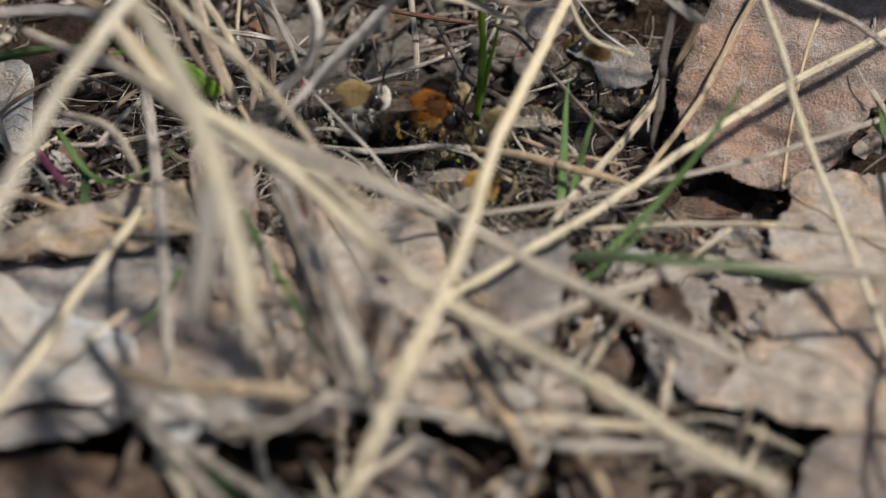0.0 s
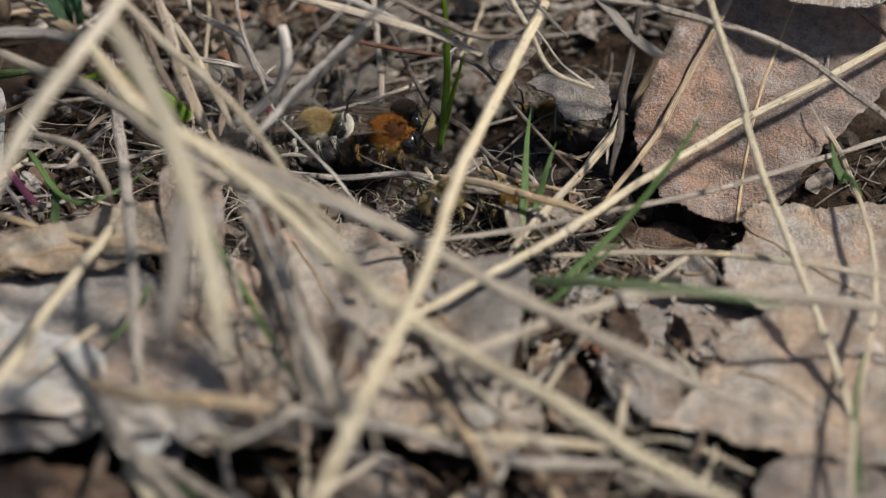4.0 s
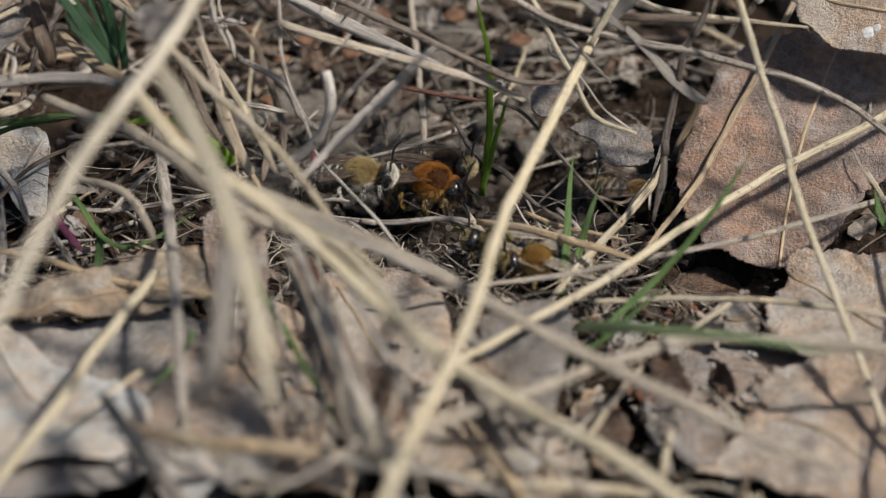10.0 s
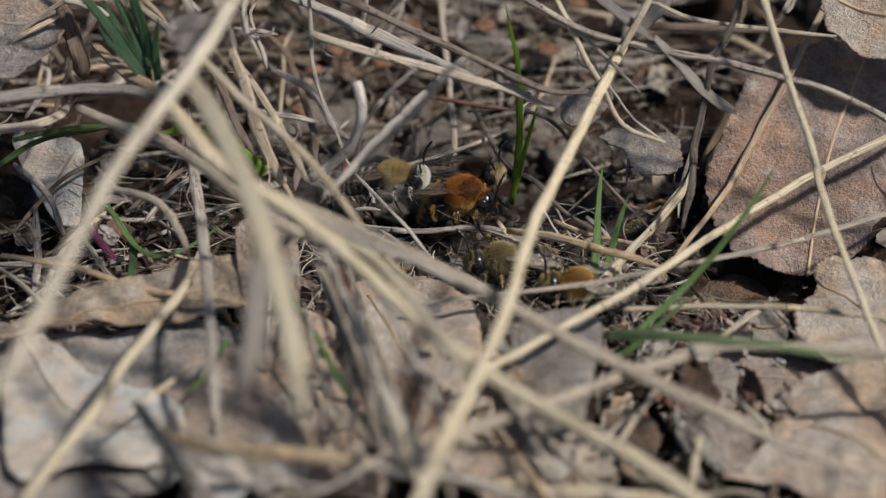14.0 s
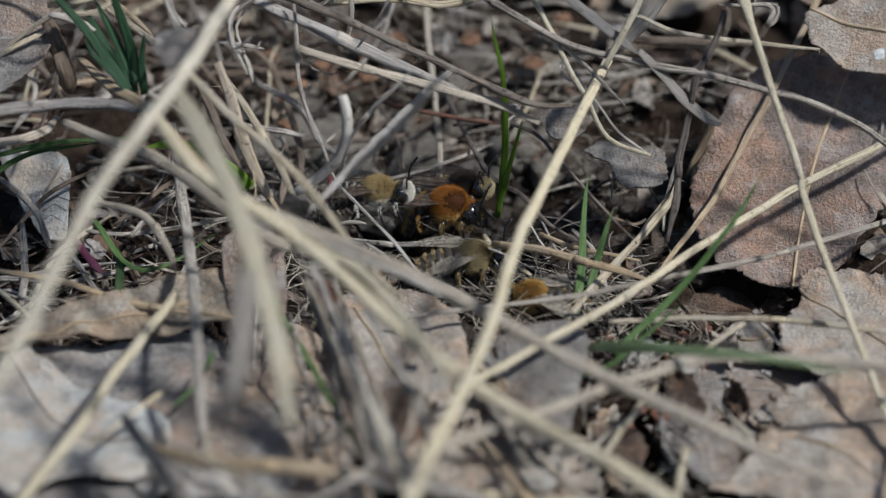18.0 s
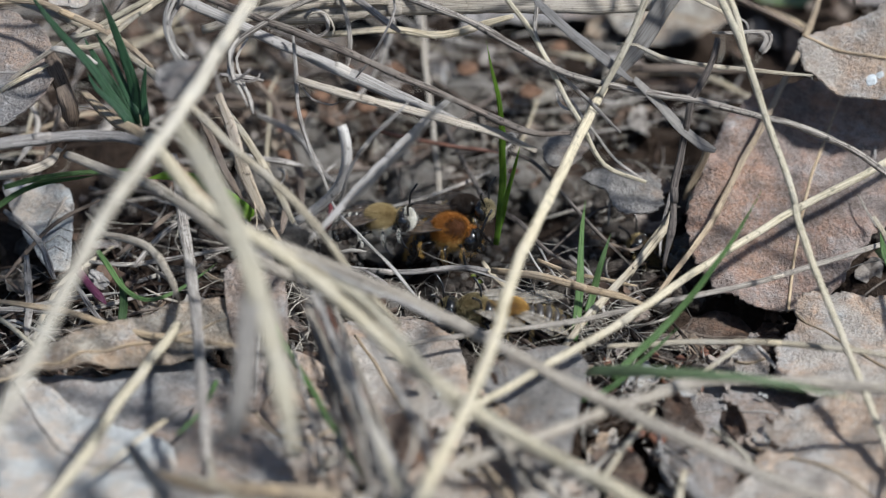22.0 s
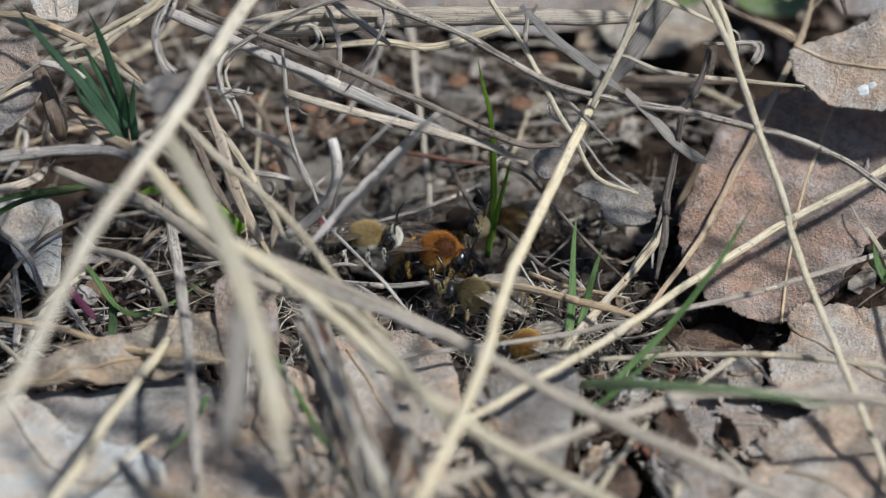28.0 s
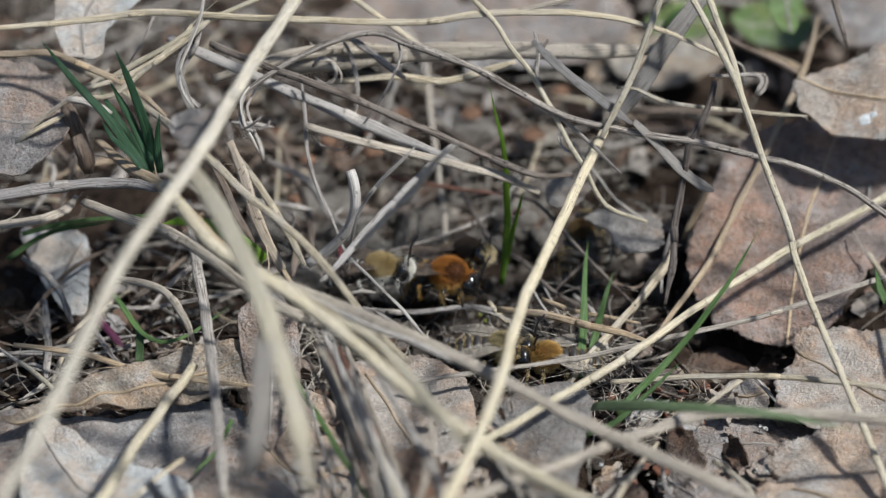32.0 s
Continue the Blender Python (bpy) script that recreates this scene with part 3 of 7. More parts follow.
stalk("greystraw", 1.26, (-40.4, -0.0, 20.0), (-33.9, -5.6, 21.0), (-29.7, -9.3, 22.0), (-24.9, -14.3, 22.0), (-19.1, -19.0, 20.0), (-12.9, -21.7, 18.0), (-5.5, -21.8, 16.0))
stalk("greystraw", 1.2, (-60.0, -0.5, 16.0), (-50.2, 1.3, 16.0), (-45.6, 2.3, 16.0), (-43.4, 5.4, 15.0), (-42.5, 9.0, 14.5))
stalk("grey", 1.27, (-29.4, 12.3, 11.2), (-28.5, 6.5, 10.2), (-26.9, -4.8, 11.0), (-25.0, -17.8, 12.0), (-23.7, -28.1, 13.0), (-22.5, -39.6, 14.0), (-21.2, -51.8, 14.0))
stalk("pale", 1.26, (-26.8, -19.3, 10.0), (-28.3, -23.3, 10.0), (-30.2, -29.3, 11.0), (-32.6, -36.6, 12.0), (-34.2, -43.5, 13.0), (-36.8, -51.4, 14.0), (-39.7, -59.8, 15.0))
stalk("straw", 0.59, (-27.0, -35.8, 10.0), (-29.0, -38.0, 10.0), (-31.5, -42.7, 11.0), (-34.0, -46.8, 12.0))
stalk("palegrey", 0.48, (-12.2, -21.3, 20.0), (-10.3, -27.0, 19.0), (-8.4, -33.5, 18.0), (-5.3, -43.4, 17.0), (-2.4, -51.0, 16.0), (-0.2, -57.2, 14.0))
stalk("greystraw", 0.58, (-11.4, -22.5, 17.0), (-9.7, -28.4, 17.0), (-7.8, -35.8, 16.0), (-5.3, -44.7, 15.0), (-3.6, -51.1, 13.0))
stalk("greystraw", 0.40, (-13.5, -20.9, 19.0), (-11.2, -27.7, 18.0), (-8.3, -37.9, 17.0), (-6.5, -44.6, 15.0), (-5.1, -51.1, 13.0))
stalk("greystraw", 0.58, (-9.7, -19.7, 14.0), (-7.3, -28.7, 14.0), (-4.8, -38.2, 14.0), (-1.9, -46.9, 13.0), (0.4, -53.5, 12.0))
stalk("greystraw", 0.45, (-10.7, -19.7, 10.0), (-8.6, -31.5, 10.0), (-7.9, -38.9, 10.0), (-8.4, -44.9, 9.0))
stalk("palegrey", 0.55, (-5.3, -34.2, 20.0), (-1.8, -43.4, 20.0), (0.5, -49.3, 19.0), (2.1, -56.7, 18.0))
stalk("green", 0.66, (-16.3, -16.6, 8.0), (-14.5, -22.9, 9.0), (-11.7, -30.5, 10.0), (-9.1, -38.2, 11.0), (-5.9, -47.4, 12.0), (-3.6, -54.2, 12.0))
stalk("tan", 1.51, (-27.5, -48.7, 14.0), (-21.2, -51.9, 15.0), (-13.1, -52.9, 15.0), (-7.2, -52.8, 14.0), (0.4, -52.5, 12.0))
stalk("greystraw", 1.36, (-29.7, -46.3, 16.0), (-25.3, -54.4, 16.0), (-20.5, -62.0, 16.0), (-15.0, -68.4, 15.0))
stalk("grey", 1.10, (-4.1, -50.3, 10.0), (3.6, -50.3, 9.0), (11.3, -52.7, 8.0), (17.2, -54.4, 8.0), (26.8, -52.7, 6.0))
stalk("brown", 0.90, (33.1, -52.2, 3.0), (34.5, -49.3, 4.0), (35.7, -47.4, 6.0))
stalk("straw", 0.68, (27.5, -46.5, 3.0), (31.9, -46.8, 4.0), (36.2, -49.0, 4.0), (40.6, -50.9, 3.0))
stalk("straw", 0.76, (36.6, 19.5, 32.3), (37.3, 15.8, 30.6), (38.3, 12.5, 28.7), (39.3, 10.2, 26.5))
stalk("pale", 0.93, (3.6, -34.4, 9.0), (7.3, -32.1, 9.0), (14.4, -26.2, 9.0), (22.4, -19.5, 9.0), (27.6, -14.4, 9.0), (36.8, -4.5, 8.0), (45.8, 3.1, 8.1), (55.3, 8.3, 9.9), (62.1, 12.5, 11.2), (74.3, 19.8, 13.6))
stalk("straw", 0.94, (16.7, -15.1, 2.0), (19.2, -11.7, 3.0), (22.8, -7.2, 4.0), (26.4, -2.5, 5.0), (29.9, 3.1, 5.4), (31.6, 7.0, 5.9))
stalk("tan", 0.79, (27.3, -8.7, 3.0), (30.8, -3.6, 4.0), (33.4, 0.1, 5.0), (36.3, 5.4, 5.7), (40.0, 12.5, 8.2), (43.6, 18.0, 11.1), (47.6, 24.7, 15.1), (50.5, 30.9, 17.0), (53.3, 39.4, 19.4))
stalk("greystraw", 0.66, (2.0, -17.6, 6.0), (7.8, -16.7, 6.0), (17.6, -14.9, 6.0), (28.8, -12.7, 7.0), (39.7, -9.3, 7.0), (48.8, -5.4, 7.0), (60.8, 1.5, 6.0), (72.8, 7.2, 5.9))
stalk("tan", 0.92, (8.9, -3.8, 5.0), (14.1, -6.4, 6.0), (20.6, -9.2, 6.0), (23.8, -10.5, 6.0), (26.6, -12.1, 6.0))
stalk("straw", 0.77, (21.7, -17.2, 4.0), (27.3, -16.9, 4.0), (33.6, -17.9, 5.0), (41.1, -19.5, 6.0), (47.8, -21.9, 7.0), (56.3, -24.1, 7.0), (64.7, -26.8, 7.0))
stalk("twig", 0.86, (36.0, 11.1, 27.6), (35.3, 9.5, 25.8), (34.2, 7.9, 24.1), (32.5, 5.9, 21.8), (32.0, 4.8, 18.6), (31.4, 3.1, 15.8), (30.7, 1.4, 13.7), (30.3, -2.3, 10.6), (29.0, -6.5, 7.2))
stalk("grey", 0.40, (29.4, 1.0, 3.1), (30.2, 6.0, 4.5), (32.0, 11.4, 6.5))
stalk("straw", 0.86, (37.2, 20.6, 3.9), (35.4, 15.9, 3.7), (33.4, 9.7, 3.4))
stalk("brown", 1.12, (25.8, 30.3, 11.4), (30.9, 29.8, 11.3), (36.6, 29.5, 11.3), (42.4, 28.9, 11.2))
stalk("straw", 0.55, (24.2, 12.4, 26.2), (26.5, 11.5, 26.5), (29.3, 10.5, 25.5), (33.3, 10.5, 24.5), (38.8, 10.7, 23.5), (47.6, 10.7, 22.4))
stalk("brown", 0.90, (42.9, 32.6, 9.2), (44.4, 32.0, 9.1), (45.4, 31.6, 9.1))
stalk("grey", 0.43, (60.7, 30.2, 6.5), (58.5, 23.4, 8.1), (56.8, 13.1, 8.3))
stalk("straw", 0.68, (54.9, 12.4, 3.6), (56.4, 4.5, 4.4), (57.5, -5.1, 5.0), (57.6, -16.8, 6.0), (56.4, -26.8, 7.0), (54.1, -36.1, 7.0), (51.5, -44.8, 7.0), (49.4, -54.8, 7.0), (48.6, -62.6, 7.0))
stalk("grey", 0.62, (39.0, 14.2, 26.4), (41.5, 13.3, 27.0), (42.1, 12.5, 26.3), (41.2, 11.5, 25.4))
stalk("tan", 0.65, (39.6, 45.9, 14.0), (43.0, 42.5, 13.4), (48.6, 43.5, 10.5), (53.4, 44.5, 7.6))
stalk("greystraw", 0.47, (18.2, -39.0, 4.0), (21.3, -35.9, 5.0), (24.3, -34.5, 6.0))
stalk("straw", 0.58, (31.9, -22.4, 4.0), (35.3, -20.2, 5.0), (38.2, -17.5, 5.0))
stalk("grey", 0.52, (38.2, -17.5, 5.0), (39.7, -19.1, 4.0), (40.9, -20.4, 3.0))
stalk("straw", 0.68, (19.8, -40.3, 5.0), (23.2, -35.1, 6.0), (26.1, -30.5, 6.0))
stalk("grey", 0.49, (26.3, -32.0, 4.0), (26.5, -36.6, 4.0), (27.8, -39.4, 4.0))
stalk("curved", 0.85, (-21.8, 11.1, 26.1), (-20.5, 11.7, 27.8), (-16.2, 13.4, 29.9), (-10.8, 15.1, 31.8), (-6.8, 15.8, 32.8), (-4.0, 15.6, 32.8), (-1.4, 14.8, 32.0), (2.6, 13.6, 30.8), (6.6, 12.5, 29.6), (11.8, 10.4, 27.3), (18.4, 8.1, 24.6), (25.0, 7.0, 23.3), (33.7, 5.9, 22.1), (41.0, 4.6, 20.6), (45.0, 4.0, 19.8), (51.6, 2.2, 17.4), (56.0, 0.1, 15.0), (60.7, -2.3, 12.5), (69.9, -6.9, 6.7))
stalk("palegrey", 1.53, (-30.5, 18.3, 31.3), (-26.4, 16.7, 29.9), (-18.4, 14.6, 26.7), (-12.3, 12.5, 25.0), (-5.7, 10.7, 22.4), (-0.3, 8.6, 20.8), (5.1, 7.5, 18.9))
stalk("twig", 0.94, (-25.2, 15.5, 32.1), (-19.4, 13.6, 30.1), (-13.5, 11.9, 28.5), (-8.2, 10.6, 27.0), (-1.5, 8.5, 24.6), (4.4, 6.6, 22.5), (9.0, 5.4, 20.7), (14.1, 4.4, 19.0), (18.5, 4.9, 18.7))
stalk("greystraw", 1.08, (-13.8, 9.0, 24.1), (-10.9, 8.3, 23.4), (-6.9, 7.4, 22.5), (-0.3, 6.7, 21.0), (5.1, 5.5, 20.0), (9.7, 5.0, 18.8), (14.4, 4.2, 16.5))
stalk("pale", 0.60, (2.6, 22.2, 41.0), (5.4, 19.4, 37.1), (9.4, 16.8, 33.5), (11.2, 14.7, 31.2), (13.9, 12.2, 28.5), (16.1, 9.2, 25.2), (18.4, 6.3, 21.5), (19.8, 5.0, 19.6), (22.5, 3.8, 14.6), (27.5, 3.3, 12.4))
stalk("grey", 0.49, (14.3, 15.7, 32.5), (14.7, 14.0, 30.5), (14.5, 11.7, 28.0), (16.5, 9.4, 25.0), (20.5, 6.8, 22.0), (24.4, 4.8, 18.6))
stalk("grey", 0.48, (-14.2, 13.3, 28.2), (-13.9, 10.5, 24.5), (-13.7, 7.5, 20.9), (-12.4, 4.2, 17.4), (-11.1, 2.0, 15.6), (-10.1, -0.4, 14.2))
stalk("palegrey", 0.40, (-10.4, 6.2, 9.1), (-9.2, 3.3, 8.5), (-5.8, -3.2, 9.0), (-2.5, -6.9, 7.5), (-0.6, -8.9, 6.0), (1.5, -9.9, 4.0))
stalk("palegrey", 0.91, (4.5, 13.6, 18.0), (2.1, 11.0, 17.3), (-1.7, 3.6, 18.0), (-5.6, -4.6, 19.0), (-9.3, -13.0, 20.0), (-11.7, -17.1, 20.0))
stalk("greystraw", 0.76, (1.4, 46.3, 10.8), (1.4, 40.7, 7.3), (2.1, 34.2, 4.4), (2.8, 19.5, 3.8), (3.0, 10.4, 3.5))
stalk("redbrown", 0.57, (-5.3, 22.1, 7.9), (-1.8, 20.4, 7.7), (3.8, 18.7, 7.5), (10.6, 17.2, 7.3))
stalk("twig", 0.46, (4.6, 19.4, 5.7), (10.2, 17.5, 7.3), (14.3, 13.8, 8.4), (16.9, 10.1, 7.7), (19.4, 5.9, 6.9), (22.7, 1.8, 5.2), (25.8, -3.9, 5.0))
stalk("twig", 0.64, (4.0, 27.9, 4.1), (6.6, 16.0, 5.4), (9.2, 7.9, 6.0), (12.6, 4.9, 5.6), (15.8, 1.1, 4.1), (19.2, -0.9, 3.0))
stalk("grey", 0.53, (-4.7, 10.6, 3.5), (-0.5, 10.3, 4.9), (4.5, 12.8, 5.1), (9.6, 18.2, 3.8))
stalk("twig", 0.33, (16.0, 2.8, 2.0), (18.9, 5.5, 3.3), (23.3, 10.5, 3.5), (30.2, 9.1, 4.8), (33.1, 10.3, 3.5))
stalk("grey", 0.68, (-8.8, 1.1, 2.0), (-1.9, -0.8, 2.5), (4.9, -0.5, 3.0), (10.3, -1.8, 3.0))
stalk("straw", 0.61, (8.0, 0.4, 3.1), (10.2, -4.0, 3.0), (13.4, -7.3, 3.0))
stalk("greystraw", 0.78, (0.7, -7.0, 3.0), (4.7, -10.3, 3.0), (9.7, -16.9, 4.0), (14.7, -21.0, 4.0), (18.0, -20.9, 3.0))
stalk("greystraw", 0.65, (-2.6, -17.8, 5.0), (0.7, -18.1, 6.0), (4.5, -17.4, 6.0), (8.4, -16.7, 6.0))
stalk("grey", 0.61, (18.7, 2.7, 2.0), (21.0, -3.1, 3.0), (22.0, -9.7, 3.0))
stalk("straw", 0.75, (25.1, -3.2, 3.0), (28.2, 1.9, 4.2), (31.3, 7.0, 4.6))
stalk("greystraw", 2.31, (-23.5, 20.3, 26.4), (-13.8, 18.7, 26.8), (-1.5, 19.5, 27.4), (12.1, 19.6, 27.5), (23.0, 19.2, 27.2), (31.9, 20.7, 26.6))
stalk("grey", 0.92, (-2.4, 59.0, 8.6), (1.0, 52.8, 5.0), (1.6, 44.7, 2.0))
stalk("grey", 0.76, (-2.4, 46.8, 14.1), (-3.2, 40.0, 13.0), (-3.9, 35.8, 9.6), (-6.2, 33.5, 6.8), (-9.1, 30.8, 4.2))
stalk("grey", 0.50, (-12.9, 15.2, 28.6), (-11.9, 15.5, 29.6), (-10.3, 15.0, 29.1), (-10.0, 14.1, 27.6), (-11.4, 13.8, 26.7), (-12.7, 15.1, 27.1))
stalk("greystraw", 1.58, (-25.3, 17.3, 25.9), (-18.5, 17.9, 27.8), (-11.0, 19.0, 28.6), (-2.8, 18.9, 28.5))
stalk("straw", 1.00, (-11.1, 17.7, 24.6), (-3.0, 17.0, 25.7), (3.9, 16.4, 25.3), (12.1, 17.3, 27.3))
stalk("grey", 0.89, (-8.8, 18.4, 31.3), (-4.2, 15.4, 28.8), (-1.5, 14.7, 26.8))
stalk("grey", 0.58, (-8.4, 12.6, 21.3), (-7.5, 14.8, 25.6), (-8.2, 17.2, 28.8), (-9.2, 17.8, 30.8))
stalk("straw", 0.62, (-40.8, 11.3, 27.6), (-37.1, 11.2, 27.7), (-32.8, 13.5, 30.0), (-28.2, 15.8, 32.3), (-25.5, 17.3, 33.9))
stalk("straw", 0.63, (-40.2, 12.1, 28.2), (-34.8, 13.1, 29.4), (-29.5, 15.5, 31.8), (-27.4, 17.4, 33.7))
stalk("palegrey", 0.36, (-27.5, 16.5, 32.7), (-29.3, 15.0, 29.8), (-29.1, 13.3, 26.9), (-26.4, 11.4, 24.1))
stalk("greystraw", 0.56, (-48.6, 10.8, 22.5), (-45.3, 12.1, 24.7), (-41.0, 13.4, 27.0), (-37.7, 15.4, 28.8))
stalk("grey", 0.62, (-21.7, 13.0, 25.4), (-21.5, 11.6, 23.1), (-19.8, 10.6, 21.2), (-19.2, 9.1, 19.1))
stalk("grey", 0.50, (-22.9, 10.1, 24.1), (-19.8, 10.5, 23.4), (-17.8, 10.9, 22.6))
stalk("brown", 0.87, (-21.5, 32.8, 9.2), (-18.6, 31.4, 6.6), (-16.1, 23.2, 6.0), (-14.6, 18.8, 3.8), (-13.8, 10.7, 3.5))
stalk("grey", 0.96, (-19.6, 22.5, 10.0), (-14.6, 20.7, 7.7), (-11.7, 16.4, 5.4), (-9.5, 14.2, 5.2))
stalk("grey", 0.83, (-22.6, 13.8, 10.0), (-17.8, 14.5, 8.6), (-13.7, 15.4, 7.0))
stalk("sheath", 1.45, (-23.0, 6.9, 23.4), (-21.5, 4.2, 20.8), (-20.2, 1.1, 17.2), (-18.9, -0.9, 14.6), (-17.0, -4.1, 12.0))
stalk("brown", 0.95, (-25.6, 5.7, 22.2), (-23.9, 3.4, 19.8), (-22.2, 0.7, 16.7), (-20.3, -1.3, 14.1))
stalk("straw", 0.93, (-22.4, 11.3, 18.0), (-19.1, 4.9, 17.0), (-16.6, -0.7, 16.0), (-14.1, -7.2, 15.0))
stalk("tan", 0.53, (-21.4, 6.9, 13.1), (-18.5, 0.4, 12.0), (-16.4, -3.9, 11.0), (-15.0, -7.0, 10.0))
stalk("brown", 0.91, (-16.1, 14.4, 6.9), (-15.7, 9.4, 6.2), (-16.2, 3.5, 5.4))
stalk("tan", 0.77, (-49.2, -9.6, 6.0), (-43.7, -11.5, 6.5), (-39.6, -13.4, 7.0), (-32.8, -16.7, 7.0), (-26.2, -19.1, 7.5), (-19.8, -19.8, 7.0))
stalk("grey", 0.94, (-47.1, 2.7, 3.2), (-45.9, -5.9, 3.0), (-45.3, -12.3, 3.0))
stalk("pale", 0.59, (-48.7, -10.3, 4.0), (-45.5, -14.8, 5.0), (-43.9, -16.8, 5.0))
stalk("grey", 0.54, (-39.2, 0.3, 4.0), (-34.4, -0.4, 4.0), (-27.1, 1.1, 4.1), (-21.0, 2.9, 4.3))
stalk("grey", 0.69, (-33.7, -0.9, 4.0), (-30.5, 3.8, 5.5), (-27.2, 5.4, 6.8))
stalk("grey", 0.60, (-41.1, -1.7, 3.0), (-37.8, -8.3, 3.0), (-36.3, -10.4, 3.0))
stalk("greystraw", 0.90, (-36.7, -4.8, 12.0), (-31.1, -8.4, 13.0), (-28.2, -12.5, 12.0), (-27.1, -14.0, 9.0))
stalk("grey", 0.82, (-49.8, 6.7, 7.1), (-45.3, 2.1, 6.1), (-42.7, -4.2, 5.0))
stalk("brown", 0.62, (-36.1, 2.5, 3.1), (-32.8, 5.2, 4.5), (-29.6, 9.3, 4.8))
stalk("brown", 0.55, (-49.5, -0.2, 2.0), (-44.6, 6.5, 4.6), (-38.5, 9.8, 6.3))
stalk("grey", 0.73, (-51.5, 34.6, 9.4), (-47.5, 23.5, 8.1), (-49.6, 16.2, 7.1))
stalk("twig", 0.54, (-46.2, 12.2, 8.1), (-43.6, 23.3, 12.4), (-40.5, 31.0, 14.2))
stalk("brown", 1.88, (-41.7, 9.2, 23.3), (-40.7, 8.0, 21.3), (-40.6, 7.4, 18.9))
stalk("brown", 0.81, (-51.7, 24.5, 10.4), (-47.5, 26.0, 10.6), (-43.8, 22.3, 7.9))
stalk("purple", 0.94, (-40.5, -0.8, 4.0), (-38.8, -4.1, 4.0), (-36.6, -6.7, 3.0))
stalk("red", 0.62, (-10.2, 6.5, 7.8), (-10.4, 4.5, 6.3), (-11.3, 3.2, 5.2))
stalk("sage", 1.30, (18.8, -26.4, 8.0), (21.6, -29.9, 11.0), (25.9, -35.0, 15.0), (32.5, -39.3, 18.0), (38.5, -42.1, 19.0), (41.9, -43.3, 19.0), (46.0, -43.6, 18.0))
stalk("greentip", 0.77, (21.8, -25.1, 6.0), (24.8, -21.9, 7.0), (28.9, -18.4, 9.0), (32.1, -16.1, 12.0), (35.5, -12.7, 15.0), (37.6, -10.2, 17.0), (39.5, -8.7, 20.0))
stalk("brightgreen", 0.87, (9.7, 3.7, 3.1), (10.6, 7.0, 9.2), (10.6, 7.9, 14.4), (10.2, 8.5, 20.2), (9.2, 9.4, 24.9), (8.6, 9.8, 28.6))
stalk("brightgreen", 0.78, (10.0, 4.9, 3.9), (10.8, 5.6, 7.7), (11.9, 6.6, 11.9), (12.7, 7.2, 15.3))
stalk("green", 0.94, (18.3, -13.6, 2.0), (19.4, -5.7, 5.0), (19.8, -0.8, 8.0), (20.4, 3.3, 10.0))
stalk("green", 0.87, (19.6, -10.5, 2.0), (20.8, -7.1, 4.0), (21.8, -5.0, 7.0), (23.1, -2.2, 9.0))
stalk("brightgreen", 1.75, (-19.3, 0.6, 10.0), (-21.9, 1.4, 12.0), (-25.3, 3.5, 13.0), (-28.8, 5.2, 13.0), (-32.2, 4.5, 13.0))
stalk("green", 0.69, (-49.6, 7.3, 10.2), (-45.4, 7.8, 11.1), (-40.0, 8.5, 11.4), (-31.8, 8.9, 11.5))
stalk("green", 0.73, (-38.0, -0.1, 6.0), (-36.4, -2.8, 5.5), (-34.1, -6.6, 5.0), (-31.7, -8.4, 5.0), (-28.4, -7.9, 5.5), (-25.5, -5.4, 6.0), (-23.5, -4.2, 7.0))
stalk("green", 1.06, (-34.4, -10.5, 3.0), (-34.4, -7.5, 4.0), (-35.0, -3.8, 5.0))
stalk("green", 0.55, (-22.2, -26.9, 8.0), (-23.5, -31.7, 8.0), (-25.1, -34.4, 8.0), (-26.2, -36.2, 8.0))
stalk("green", 0.68, (-51.7, 6.5, 7.0), (-46.1, 8.0, 9.7), (-38.1, 8.8, 10.8))
stalk("green", 0.93, (56.1, -6.4, 6.0), (55.4, -4.4, 7.0), (55.2, -1.3, 8.0))
stalk("green", 0.91, (55.5, 0.3, 4.2), (55.9, -4.3, 6.0), (56.9, -7.7, 7.0), (58.0, -9.6, 6.0))
stalk("green", 2.10, (33.4, 40.9, 16.2), (34.9, 41.4, 18.5), (37.9, 41.6, 20.0))
stalk("green", 0.72, (17.8, -25.6, 3.0), (22.0, -25.2, 5.0), (29.5, -19.9, 9.0))
stalk("straw", 0.86, (-55.1, 17.2, 33.8), (-46.3, 17.5, 34.1), (-39.4, 17.8, 34.5), (-31.9, 18.3, 34.9), (-22.4, 17.8, 34.4), (-12.2, 17.3, 33.9), (0.5, 16.9, 33.5), (8.3, 17.5, 34.1), (15.2, 17.5, 34.1), (22.0, 17.2, 33.6), (29.4, 15.9, 32.3), (36.9, 13.5, 29.6))
stalk("greystraw", 0.59, (0.5, 17.0, 33.4), (6.3, 17.3, 33.8), (12.4, 17.7, 34.3), (18.6, 18.6, 35.2), (24.1, 19.8, 36.4), (29.0, 21.0, 37.6))
stalk("pale", 0.66, (-40.2, 12.5, 27.4), (-36.1, 13.8, 29.3), (-30.6, 15.5, 31.7), (-25.8, 17.6, 33.7), (-20.3, 19.3, 35.5), (-14.1, 21.2, 37.4))
stalk("tan", 0.86, (-54.8, 17.2, 30.3), (-49.2, 16.6, 30.5), (-44.4, 16.1, 30.8), (-40.2, 13.9, 30.1), (-36.1, 12.5, 28.8), (-32.7, 10.7, 27.2), (-30.7, 9.2, 25.8))
